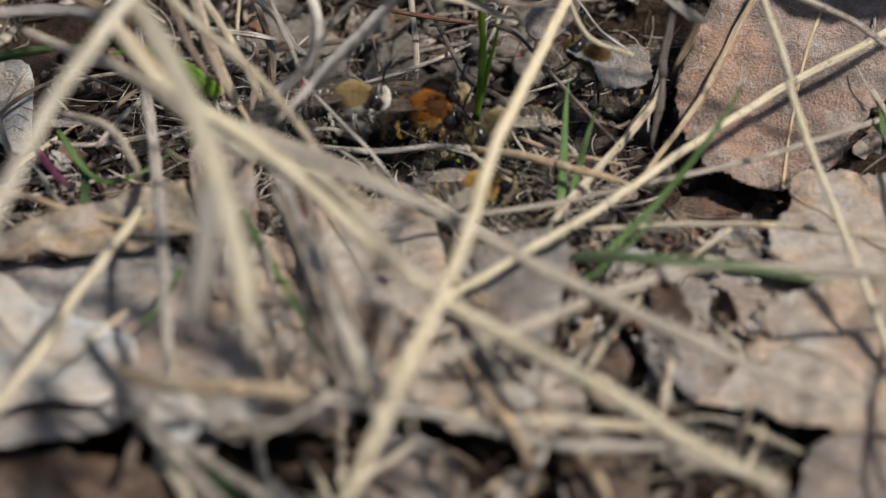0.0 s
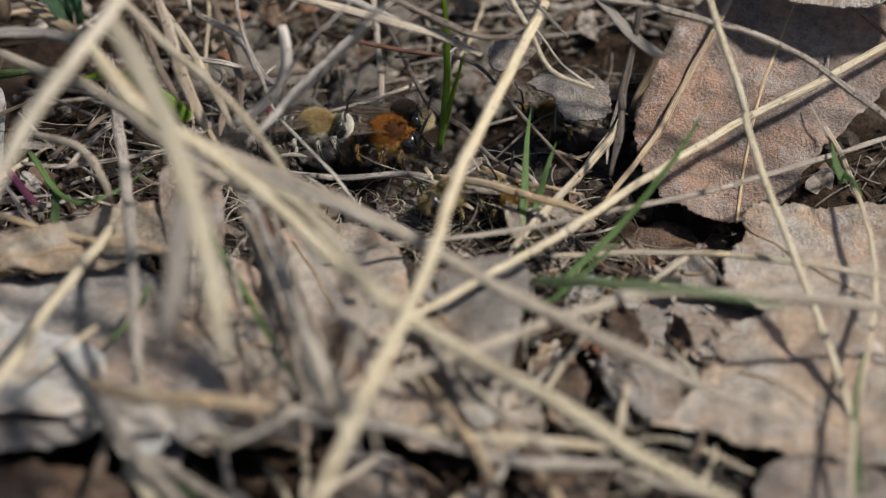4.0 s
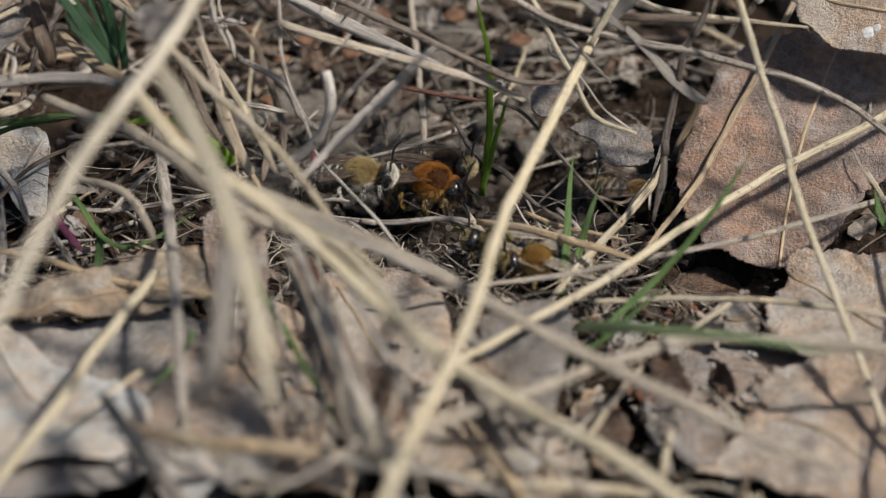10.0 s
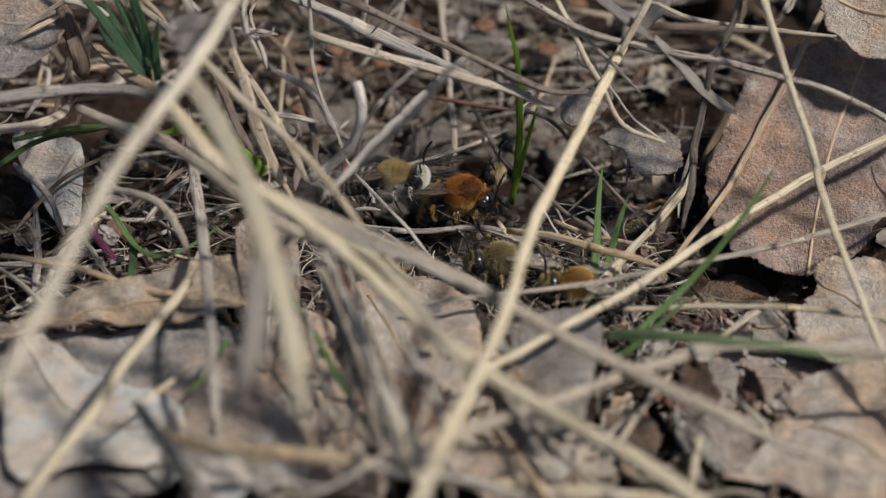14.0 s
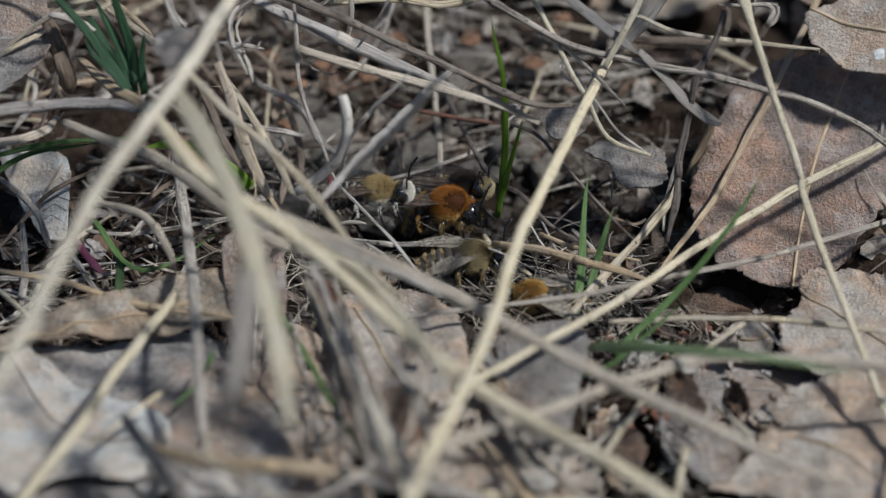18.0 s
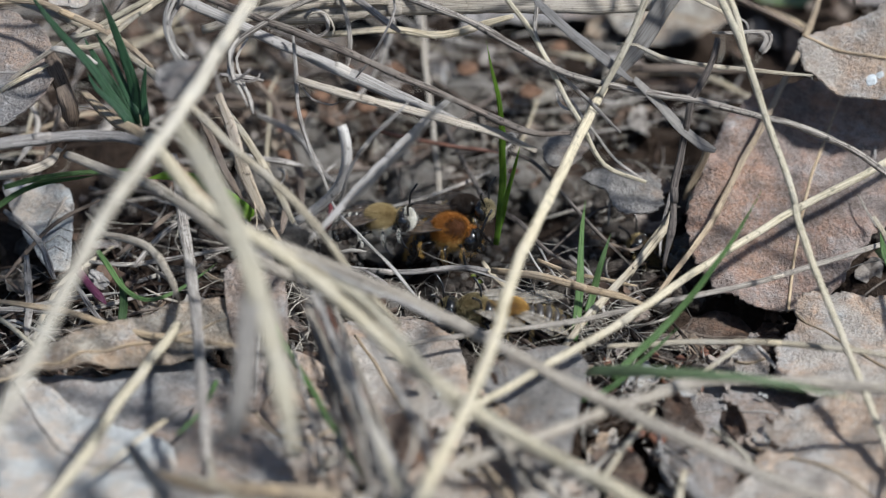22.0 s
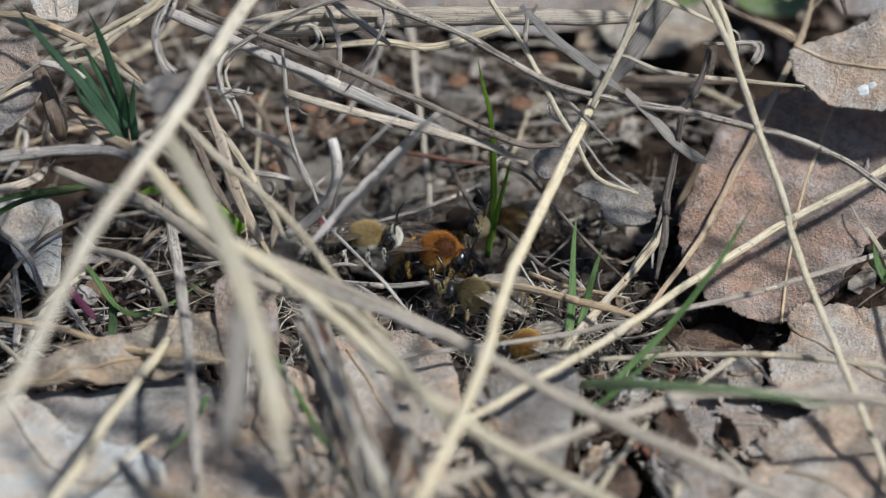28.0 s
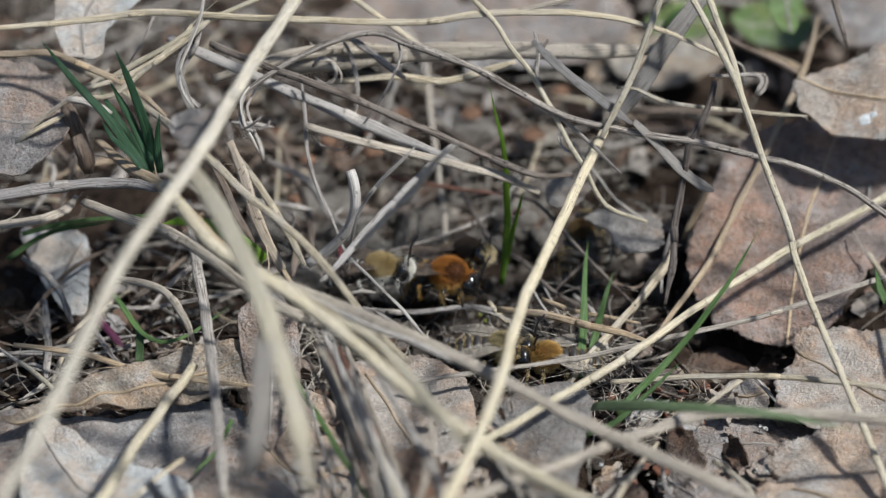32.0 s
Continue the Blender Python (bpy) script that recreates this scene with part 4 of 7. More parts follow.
stalk("grey", 0.52, (-25.6, 21.8, 36.1), (-26.3, 19.8, 34.2), (-26.9, 16.6, 31.3), (-28.6, 15.5, 28.9), (-28.8, 13.9, 27.4), (-28.0, 12.6, 26.3), (-26.6, 11.7, 25.6))
stalk("palegrey", 0.36, (-29.1, 14.2, 27.7), (-28.0, 12.1, 26.5), (-26.7, 10.8, 25.8))
stalk("palegrey", 0.98, (-42.6, 10.9, 27.6), (-40.2, 10.5, 27.2), (-37.1, 9.5, 26.3))
stalk("straw", 0.62, (-49.3, 9.3, 22.4), (-46.5, 9.9, 23.9), (-43.1, 11.2, 25.1))
stalk("grey", 0.39, (-32.3, 22.0, 32.6), (-33.7, 19.4, 30.5), (-35.5, 18.2, 28.1))
stalk("brown", 1.94, (-43.2, 13.0, 25.4), (-42.2, 11.1, 23.9), (-41.0, 9.7, 20.6), (-40.4, 8.1, 18.3))
stalk("twig", 0.74, (50.9, 22.1, 34.5), (52.0, 20.5, 31.5), (53.2, 17.8, 27.8))
stalk("grey", 0.45, (35.6, 13.3, 27.0), (38.4, 13.3, 26.9), (42.4, 13.3, 27.0), (42.2, 11.9, 25.7), (41.4, 11.4, 25.2))
stalk("straw", 0.73, (-9.5, 24.3, 34.3), (-5.4, 21.6, 32.3), (-1.2, 20.1, 29.5), (1.5, 18.6, 28.3))
stalk("greystraw", 1.09, (-27.7, -46.2, 9.0), (-24.0, -50.3, 9.0), (-19.9, -54.3, 9.0), (-14.8, -59.0, 9.0), (-10.4, -62.8, 9.0))
stalk("blade", 1.43, (-23.1, -52.0, 6.0), (-21.2, -55.2, 6.0), (-19.3, -59.7, 6.0))
stalk("green", 0.87, (-18.3, -53.9, 5.0), (-16.2, -56.8, 6.0), (-14.4, -59.9, 6.0))
stalk("grey", 1.01, (-14.0, -44.7, 4.0), (-13.5, -49.7, 5.0), (-12.4, -56.0, 5.0))
stalk("brown", 1.00, (-26.2, -56.7, 7.0), (-25.2, -51.4, 7.0), (-24.5, -46.6, 7.0))
stalk("pale", 0.89, (-5.5, -47.1, 3.0), (-5.1, -52.1, 4.0), (-5.4, -55.2, 4.0))
stalk("straw", 1.22, (0.3, -49.6, 8.0), (4.7, -49.5, 8.0), (11.4, -50.7, 8.0), (20.3, -50.5, 7.0), (25.5, -49.3, 5.0))
stalk("tan", 1.09, (4.9, -39.7, 9.0), (8.7, -46.5, 9.0), (12.3, -54.5, 9.0), (14.3, -59.6, 8.0))
stalk("greystraw", 0.89, (8.5, -35.3, 8.0), (11.7, -42.2, 8.0), (15.9, -48.9, 8.0), (22.2, -54.3, 7.0))
stalk("straw", 0.86, (28.9, -37.4, 3.0), (27.8, -41.8, 4.0), (26.9, -46.7, 4.0))
stalk("grey", 0.75, (27.5, -33.7, 2.0), (26.5, -37.3, 3.0), (27.5, -39.9, 3.0), (28.3, -44.1, 3.0))
stalk("straw", 0.51, (34.7, -53.1, 3.0), (36.4, -50.2, 4.0), (36.9, -47.8, 4.0))
stalk("greystraw", 0.77, (-5.2, -58.6, 6.0), (-0.9, -55.2, 7.0), (2.5, -52.2, 7.0))
stalk("grey", 0.89, (13.4, -55.7, 4.0), (14.7, -52.1, 5.0), (16.2, -49.0, 5.0))
stalk("tan", 1.00, (17.1, -48.6, 3.0), (19.6, -53.6, 4.0), (21.0, -58.2, 4.0))
stalk("brown", 0.77, (3.5, -50.8, 4.0), (5.7, -55.5, 4.0), (6.7, -60.1, 4.0))
stalk("pale", 0.72, (-9.4, -49.4, 3.0), (-7.6, -53.6, 4.0), (-5.9, -58.2, 4.0))
stalk("straw", 0.65, (32.4, -30.5, 3.0), (34.9, -35.2, 4.0), (36.3, -38.7, 4.0))
stalk("straw", 1.17, (-16.5, -26.7, 28.0), (-11.2, -30.1, 26.0), (-5.2, -36.6, 25.0), (-0.5, -42.4, 24.0))
stalk("palegrey", 0.66, (-13.8, -24.4, 24.0), (-6.5, -28.0, 22.0), (-1.7, -29.8, 21.0), (4.3, -32.2, 19.0), (10.2, -34.6, 17.0))
stalk("palegrey", 0.37, (-10.9, -14.3, 9.0), (-9.1, -23.5, 9.0), (-6.8, -34.1, 9.0), (-4.9, -41.3, 8.0))
stalk("greystraw", 0.33, (-8.3, -17.3, 8.0), (-6.6, -27.3, 8.0), (-5.6, -36.7, 8.0))
stalk("palegrey", 0.37, (-19.6, 13.4, 27.0), (-20.9, 11.6, 25.4), (-20.4, 10.5, 23.4), (-19.6, 9.3, 21.3), (-19.1, 8.3, 19.6))
stalk("grey", 0.31, (-22.0, 10.6, 24.5), (-20.3, 9.8, 23.3), (-18.6, 10.3, 23.2), (-18.2, 10.9, 23.7))
stalk("grey", 0.31, (-2.8, 15.9, 32.7), (-2.1, 14.1, 30.6), (-3.4, 12.0, 28.1), (-4.9, 11.4, 25.3), (-6.8, 10.4, 23.2))
stalk("palegrey", 0.36, (17.8, 8.4, 22.6), (17.0, 7.6, 21.9), (17.4, 6.8, 21.2), (18.8, 6.3, 20.7))
stalk("twig", 0.42, (15.9, 15.1, 31.7), (14.4, 13.2, 29.5), (14.8, 12.2, 28.5))
stalk("palegrey", 0.36, (10.9, 17.9, 9.2), (11.9, 16.6, 10.7), (12.5, 15.9, 10.6), (11.4, 15.9, 8.8), (11.0, 14.9, 7.0), (10.8, 15.4, 5.3))
stalk("brown", 0.41, (27.5, 3.2, 3.2), (25.9, 0.9, 4.1), (22.6, 1.4, 5.1))
stalk("palegrey", 0.47, (-9.3, -0.0, 5.0), (-7.6, -0.2, 5.5), (-5.9, -0.5, 5.5))
stalk("grey", 0.47, (-6.2, -2.1, 4.0), (-3.9, -4.4, 4.0), (-2.6, -6.6, 4.0))
stalk("green", 0.70, (50.0, -57.0, 6.0), (50.8, -48.2, 7.0), (52.0, -42.5, 8.0), (53.6, -37.2, 8.0))
stalk("twig", 0.52, (66.2, 15.7, 8.8), (63.6, 17.4, 10.9), (60.1, 18.8, 13.3))
stalk("palegrey", 0.21, (12.8, 16.4, 10.7), (11.9, 14.8, 10.3), (10.8, 13.6, 10.0), (11.0, 12.8, 9.0), (10.7, 12.1, 8.1))
stalk("grey", 0.21, (-13.3, 9.0, 23.2), (-12.0, 8.0, 21.8), (-9.7, 7.8, 21.1), (-8.8, 8.2, 21.4))
stalk("palegrey", 0.24, (-17.0, 13.3, 8.3), (-15.9, 11.3, 8.7), (-16.3, 10.7, 7.8), (-17.0, 10.1, 7.7))
stalk("palegrey", 0.30, (-9.9, 17.9, 5.5), (-10.7, 16.8, 5.5), (-11.2, 15.9, 5.4))
stalk("greystraw", 0.29, (54.2, 8.9, 6.2), (54.9, 6.3, 5.8), (55.7, 3.2, 5.4))
stalk("palegrey", 0.29, (19.4, 17.7, 14.9), (20.7, 15.2, 13.9), (22.7, 13.7, 11.6), (24.6, 12.1, 9.6), (28.4, 9.9, 7.7))
stalk("grey", 0.29, (24.3, 12.4, 5.1), (23.8, 8.8, 4.8), (23.5, 6.1, 3.9))
stalk("palegrey", 0.26, (40.7, 15.2, 25.8), (41.9, 14.7, 26.1), (42.9, 14.4, 25.9), (42.5, 13.8, 24.8), (41.5, 13.1, 24.3))
stalk("grey", 0.26, (38.5, 15.7, 27.7), (39.5, 14.9, 27.6), (40.0, 14.7, 26.8), (39.9, 13.9, 25.5))
stalk("greystraw", 0.26, (-12.5, 14.8, 28.3), (-12.3, 15.0, 29.1), (-11.4, 14.8, 29.6), (-10.2, 14.6, 29.5), (-9.3, 13.8, 28.0), (-9.8, 13.4, 27.0))
stalk("grey", 0.39, (-2.3, 42.4, 13.4), (-2.8, 37.3, 12.6), (-3.5, 36.1, 11.0), (-6.0, 34.5, 9.4), (-8.2, 35.4, 6.9))
stalk("palegrey", 0.24, (-16.9, 14.7, 6.9), (-16.3, 14.2, 7.7), (-16.0, 13.9, 6.8), (-16.2, 12.6, 6.7))
stalk("palegrey", 0.24, (17.0, 6.8, 22.0), (16.7, 7.3, 22.5), (17.1, 7.7, 22.8), (17.7, 7.3, 22.5), (17.5, 6.7, 21.9))
stalk("palegrey", 0.26, (13.9, 3.9, 4.4), (15.1, 1.0, 4.1), (16.3, -2.6, 3.5), (17.3, -3.6, 3.0))
stalk("palegrey", 0.26, (13.2, 2.0, 4.2), (14.4, -1.7, 4.0), (15.6, -3.7, 3.5))
stalk("palegrey", 0.26, (-6.4, -4.1, 3.0), (-4.4, -6.2, 3.0), (-3.0, -5.4, 3.0))
stalk("grey", 0.33, (-6.8, -2.5, 3.0), (-4.4, -3.6, 3.0), (-2.6, -5.6, 2.5))
stalk("palegrey", 0.26, (6.0, -2.2, 4.0), (9.2, -3.8, 4.0), (12.4, -5.8, 3.5), (15.0, -7.3, 3.0))
stalk("tan", 0.52, (14.5, -0.6, 4.0), (18.4, -3.3, 4.0), (22.9, -4.9, 4.0), (26.1, -5.9, 4.0))
stalk("greystraw", 0.52, (-12.0, -26.1, 18.0), (-9.7, -34.6, 18.0), (-7.7, -40.7, 17.0), (-5.8, -48.2, 16.0), (-3.7, -58.5, 15.0))
stalk("palegrey", 0.58, (-10.2, -28.6, 20.0), (-8.5, -36.1, 20.0), (-7.0, -42.4, 20.0), (-4.5, -50.0, 19.5), (-1.8, -58.0, 19.0), (0.7, -64.8, 18.0))
stalk("palegrey", 0.62, (-6.1, -40.1, 18.0), (-4.6, -45.3, 18.0), (-1.9, -53.2, 17.5), (0.2, -60.6, 17.0))
stalk("greystraw", 0.58, (0.1, -37.4, 18.0), (0.4, -41.8, 18.0), (0.9, -52.9, 18.0), (2.1, -62.2, 17.0))
stalk("greystraw", 0.68, (7.0, -38.9, 12.0), (9.2, -44.6, 12.0), (11.7, -51.4, 12.0), (13.5, -57.1, 12.0))
stalk("grey", 0.35, (-9.5, -24.0, 14.0), (-8.4, -30.7, 14.0), (-6.2, -40.5, 13.0), (-4.9, -49.9, 13.0))
stalk("palegrey", 0.35, (-13.9, -23.0, 10.0), (-12.8, -28.8, 10.0), (-11.0, -37.9, 10.0), (-9.6, -46.6, 10.0))
stalk("redbrown", 0.39, (-10.9, -25.8, 17.0), (-9.2, -33.4, 17.0), (-8.5, -39.5, 16.0), (-6.5, -48.2, 16.0))

stalk("tuft", 1.15, (-32.3, 3.0, 21.2), (-34.7, 4.9, 23.9), (-37.7, 6.7, 28.1), (-41.1, 8.2, 31.8), (-44.7, 10.2, 36.3))
stalk("tuft", 1.25, (-32.3, 4.6, 21.8), (-32.8, 6.2, 25.7), (-33.8, 7.7, 29.5), (-34.8, 8.6, 32.5), (-36.0, 9.5, 35.4))
stalk("tuft", 1.2, (-33.3, 5.4, 19.6), (-34.6, 7.6, 22.5), (-36.8, 9.8, 25.6), (-38.7, 11.8, 28.4))
stalk("tuft", 0.95, (-32.5, 1.3, 22.4), (-34.5, 2.9, 24.6), (-36.6, 3.3, 26.8), (-37.7, 4.5, 28.5))
stalk("tuft", 1.1, (-31.9, 3.8, 21.6), (-33.6, 6.0, 24.8), (-35.4, 7.6, 28.4), (-36.9, 9.0, 31.0))
stalk("tuft", 0.9, (-31.2, 2.6, 22.0), (-31.4, 4.4, 25.0), (-31.0, 6.0, 28.2))
# cut-off knotty stem beside the bees, with a peeling strip, and a loose stalk across it
stalk("knotty", 1.2, (-8.4, -0.3, 23.6), (-7.9, -1.4, 22.1), (-7.9, -2.1, 19.5), (-8.7, -2.6, 17.1), (-10.1, -2.8, 15.2), (-12.0, -2.8, 13.4), (-14.0, -3.5, 12.4))
stalk("palegrey", 0.42, (-8.8, -3.5, 14.1), (-8.1, -4.3, 18.1), (-7.0, -3.6, 20.8), (-4.7, -3.6, 24.3), (-2.4, -3.2, 26.5), (-0.5, -2.1, 28.0))
stalk("palegrey", 0.85, (-7.6, -17.9, 24.9), (-3.7, -18.8, 30.3), (-0.3, -20.2, 35.2), (1.8, -21.0, 39.0), (3.9, -21.8, 41.3))
# curled ribbons and frayed fibres
stalk("palegrey", 0.42, (-25.0, 12.7, 41.6), (-25.5, 10.9, 39.1), (-26.9, 8.8, 36.2), (-28.3, 6.8, 33.5), (-27.6, 5.1, 31.1), (-26.5, 4.3, 30.0))
stalk("greyblade", 1.0, (-28.2, 6.9, 33.3), (-27.6, 5.1, 31.1), (-26.5, 4.0, 29.4))
stalk("palegrey", 0.35, (-20.1, 6.5, 31.4), (-21.1, 4.8, 30.6), (-20.7, 2.4, 29.0), (-19.8, 1.3, 27.6), (-19.0, 0.3, 26.1))
stalk("grey", 0.35, (-20.5, 6.0, 30.6), (-21.2, 4.0, 29.6), (-20.9, 2.0, 28.5), (-19.5, 1.5, 29.5), (-18.6, 1.9, 30.1))
# loose stems of the bundle in front of the bees
stalk("palegrey", 0.62, (-11.4, -26.2, 20.0), (-6.4, -41.2, 19.0), (-3.9, -48.4, 18.0), (-1.1, -57.0, 17.0))
stalk("brown", 0.55, (-12.4, -25.6, 18.0), (-8.6, -39.7, 17.0), (-6.8, -46.0, 16.0), (-4.9, -54.0, 15.0))
stalk("redbrown", 0.5, (-9.6, -28.0, 19.0), (-5.3, -42.7, 18.0), (-2.7, -51.1, 17.0))
stalk("palegrey", 0.5, (-8.2, -34.3, 21.0), (-4.0, -52.8, 20.0), (-2.4, -59.9, 19.0))
stalk("palegrey", 0.42, (-10.7, -29.4, 14.0), (-8.7, -37.9, 14.0), (-8.0, -47.4, 13.0))
stalk("twig", 0.42, (-13.6, -23.7, 15.0), (-10.6, -34.4, 15.0), (-7.1, -46.8, 14.0))
# pale stems and fibres crossing below the bundle
stalk("greyblade", 2.0, (-16.1, -44.8, 36.0), (-16.4, -50.5, 35.0), (-16.6, -55.6, 33.0), (-17.1, -58.9, 31.0), (-18.2, -59.9, 28.0))
stalk("palegrey", 0.4, (-29.3, -49.9, 15.0), (-24.7, -53.5, 16.0), (-18.9, -57.5, 16.0), (-13.9, -60.0, 15.0))
stalk("palegrey", 0.34, (-28.4, -50.2, 16.0), (-21.7, -55.8, 17.0), (-15.6, -58.2, 17.0), (-9.0, -59.0, 16.0))
stalk("pale", 0.45, (-23.7, -52.1, 17.0), (-17.8, -56.9, 18.0), (-11.6, -62.4, 18.0))
stalk("palegrey", 0.4, (-4.1, -55.7, 18.0), (-8.4, -59.7, 18.0), (-12.7, -61.4, 17.0))
stalk("palegrey", 0.55, (-7.4, -56.9, 18.0), (-3.0, -58.7, 18.0), (1.4, -59.3, 18.0), (4.6, -58.7, 17.0))
stalk("palegrey", 0.6, (-1.9, -44.6, 20.0), (0.0, -48.8, 20.0), (1.4, -53.6, 19.0))
stalk("greystraw", 0.5, (-0.5, -44.6, 20.0), (-0.4, -51.4, 20.0), (-1.9, -56.8, 19.0))
stalk("pale", 0.7, (-5.8, -44.5, 20.0), (-4.1, -51.4, 20.0), (-2.2, -57.9, 20.0), (-0.8, -63.1, 19.0))
stalk("palegrey", 0.5, (-4.7, -47.7, 19.0), (-3.3, -54.4, 19.0), (-3.8, -59.7, 18.0))
stalk("pale", 0.5, (-21.6, -47.4, 15.0), (-20.8, -50.3, 15.0), (-21.0, -50.7, 14.0))
stalk("greystraw", 0.35, (-12.6, -39.7, 12.0), (-10.7, -44.1, 12.0), (-9.4, -49.2, 12.0))
stalk("twig", 0.4, (-11.9, -41.7, 13.0), (-10.0, -46.9, 13.0), (-8.6, -51.5, 13.0))
# broad grey blades behind the long stalk, one with a bent end
stalk("greyblade", 2.3, (40.1, 24.8, 38.1), (36.3, 22.0, 34.2), (32.8, 18.8, 31.6), (30.0, 16.7, 28.6), (27.6, 14.5, 25.6), (23.3, 11.5, 21.3))
stalk("greyblade", 1.25, (13.9, 12.6, 33.1), (15.9, 11.4, 31.4), (18.5, 10.8, 29.0), (23.1, 9.5, 25.4), (25.9, 9.1, 23.1))
# two long stalks that cross
stalk("pale", 0.86, (30.1, 19.3, 42.5), (32.2, 15.5, 38.9), (35.1, 11.1, 34.6), (37.6, 7.1, 30.7), (39.8, 2.3, 25.7), (42.0, -2.8, 20.4), (43.4, -6.4, 17.2), (44.5, -11.3, 13.9), (49.4, -30.0, 6.7), (51.0, -37.5, 4.0), (52.4, -45.3, 1.4), (53.7, -52.1, -0.9))
stalk("pale", 0.80, (33.5, 21.1, 41.4), (34.9, 17.2, 37.8), (36.3, 13.4, 34.3), (38.0, 10.3, 30.8), (38.8, 7.7, 28.1))
stalk("greyblade", 1.3, (25.9, 7.1, 24.7), (28.7, 6.2, 22.0), (31.8, 4.7, 19.1), (34.1, 3.6, 17.6), (35.5, 2.5, 17.6))
stalk("tan", 1.02, (36.0, 12.3, 11.2), (35.5, 12.2, 9.1), (34.4, 11.6, 6.7), (33.3, 10.9, 4.1))

# ---------------------------------------------------------------- leaves
leaf("pink", "large pinkish-brown dead leaf with a finely toothed edge", 0.55, 0.9,
     ((36.0, 14.3, 8.3), (33.0, 6.9, 5.4), (33.8, 0.8, 2.3), (36.3, -2.7, 0.2), (41.5, -4.4, -1.0), (44.5, -4.7, -1.0), (49.7, -4.1, 0.0), (52.7, -0.3, 1.9), (56.3, 3.9, 3.9), (62.2, 9.9, 6.2), (67.4, 17.8, 9.2), (65.2, 22.7, 11.0), (58.3, 24.3, 11.8), (49.8, 25.4, 12.4), (43.9, 24.0, 12.2), (39.3, 20.8, 11.0)),
     ((44.4, -5.2, -0.5), (46.1, 2.7, 3.2), (49.1, 12.4, 7.3), (53.9, 23.5, 11.5)))
leaf_c = leaf("beige", "pale greyish-beige dead leaf with a white spot, resting over the litter", 0.6, 0.8,
     ((48.2, 23.1, 21.1), (47.7, 18.8, 18.1), (49.7, 17.8, 17.2), (52.0, 15.7, 15.9), (55.8, 14.8, 15.4), (59.8, 14.1, 15.2), (69.0, 15.7, 16.5), (71.0, 22.5, 21.2), (64.5, 27.5, 24.7), (58.8, 26.4, 23.8), (53.8, 24.7, 22.5)),
     ((48.1, 23.0, 21.0), (52.8, 21.1, 19.8), (58.2, 19.8, 18.9), (65.1, 19.0, 18.5)),
     ((48.1, 23.0, 21.0), (45.4, 24.5, 21.9), (39.9, 26.9, 23.8), (37.6, 28.9, 25.1)))
leaf("beige", "pale beige crumpled dead leaf with a toothed edge", 0.7, 1.1,
     ((45.1, -5.5, 1.0), (48.7, -4.9, 1.5), (53.3, -5.4, 2.0), (61.1, -6.3, 3.0), (69.5, -14.1, 4.0), (66.6, -32.0, 4.0), (58.6, -35.3, 3.0), (51.8, -31.8, 2.5), (48.9, -26.0, 2.5), (44.2, -23.3, 2.0), (41.2, -20.3, 2.0), (41.5, -15.1, 1.5), (44.4, -9.8, 1.0)),
     ((44.9, -8.3, 1.5), (49.3, -14.6, 2.2), (54.8, -20.8, 3.0), (60.8, -26.1, 4.0)))
leaf("beige", "beige torn dead leaf with ragged curled edge", 0.9, 1.4,
     ((36.3, -28.9, 1.0), (41.4, -26.1, 2.0), (47.6, -24.6, 3.0), (57.1, -25.2, 4.0), (61.7, -38.8, 5.0), (57.4, -50.8, 4.0), (47.7, -48.7, 3.0), (43.4, -46.9, 2.5), (39.6, -45.7, 2.0), (36.0, -42.8, 1.5), (30.0, -42.2, 1.0), (32.3, -39.6, 1.0), (37.3, -36.0, 1.5), (38.7, -32.1, 1.0)),
     ((37.3, -30.8, 1.5), (42.6, -35.5, 2.5), (51.5, -44.7, 4.5)))
leaf("grey", "grey dead leaf half hidden below the litter", 0.5, 1,
     ((41.6, -48.9, 1.0), (45.6, -47.6, 2.0), (51.2, -48.0, 3.0), (54.5, -54.6, 4.0), (50.9, -62.8, 4.0), (44.8, -61.0, 3.0), (40.0, -56.7, 1.0)))
leaf("dull", "dull grey dead leaf with a jagged dark edge", 0.6, 0.35,
     ((20.2, 10.6, 8.6), (22.1, 12.1, 9.0), (24.9, 12.6, 8.0), (27.7, 12.2, 7.5), (30.2, 10.8, 7.3), (30.1, 6.0, 6.6), (27.3, 4.7, 6.4), (25.4, 4.4, 6.2), (24.1, 5.3, 7.1), (23.0, 7.7, 8.2), (21.5, 9.2, 8.5)),
     ((20.6, 10.8, 8.6), (25.5, 9.4, 7.8), (29.8, 8.0, 7.0)))
leaf("dull", "dull grey leaf piece under a pale stalk", 0.4, 0.4,
     ((15.9, 13.9, 11.3), (18.5, 16.3, 11.1), (21.9, 17.6, 11.2), (22.2, 14.9, 10.9), (20.1, 10.7, 10.5), (18.2, 9.3, 10.3), (16.6, 9.5, 10.5), (15.6, 11.3, 11.2)),
     ((16.2, 13.0, 11.2), (19.0, 13.6, 11.0), (21.8, 15.4, 11.0)))
leaf("darkbrown", "dark brown leaf deep between two larger leaves", 0.8, 1.8,
     ((31.0, -4.0, -4.0), (34.0, -1.0, -4.5), (40.0, -1.5, -5.0), (46.0, -4.0, -4.5), (47.0, -9.0, -4.5), (43.0, -13.0, -4.0), (38.0, -11.5, -4.5), (33.0, -9.0, -4.5)),
     ((32.0, -5.0, -4.0), (38.0, -6.0, -4.6), (46.0, -7.0, -4.5)))
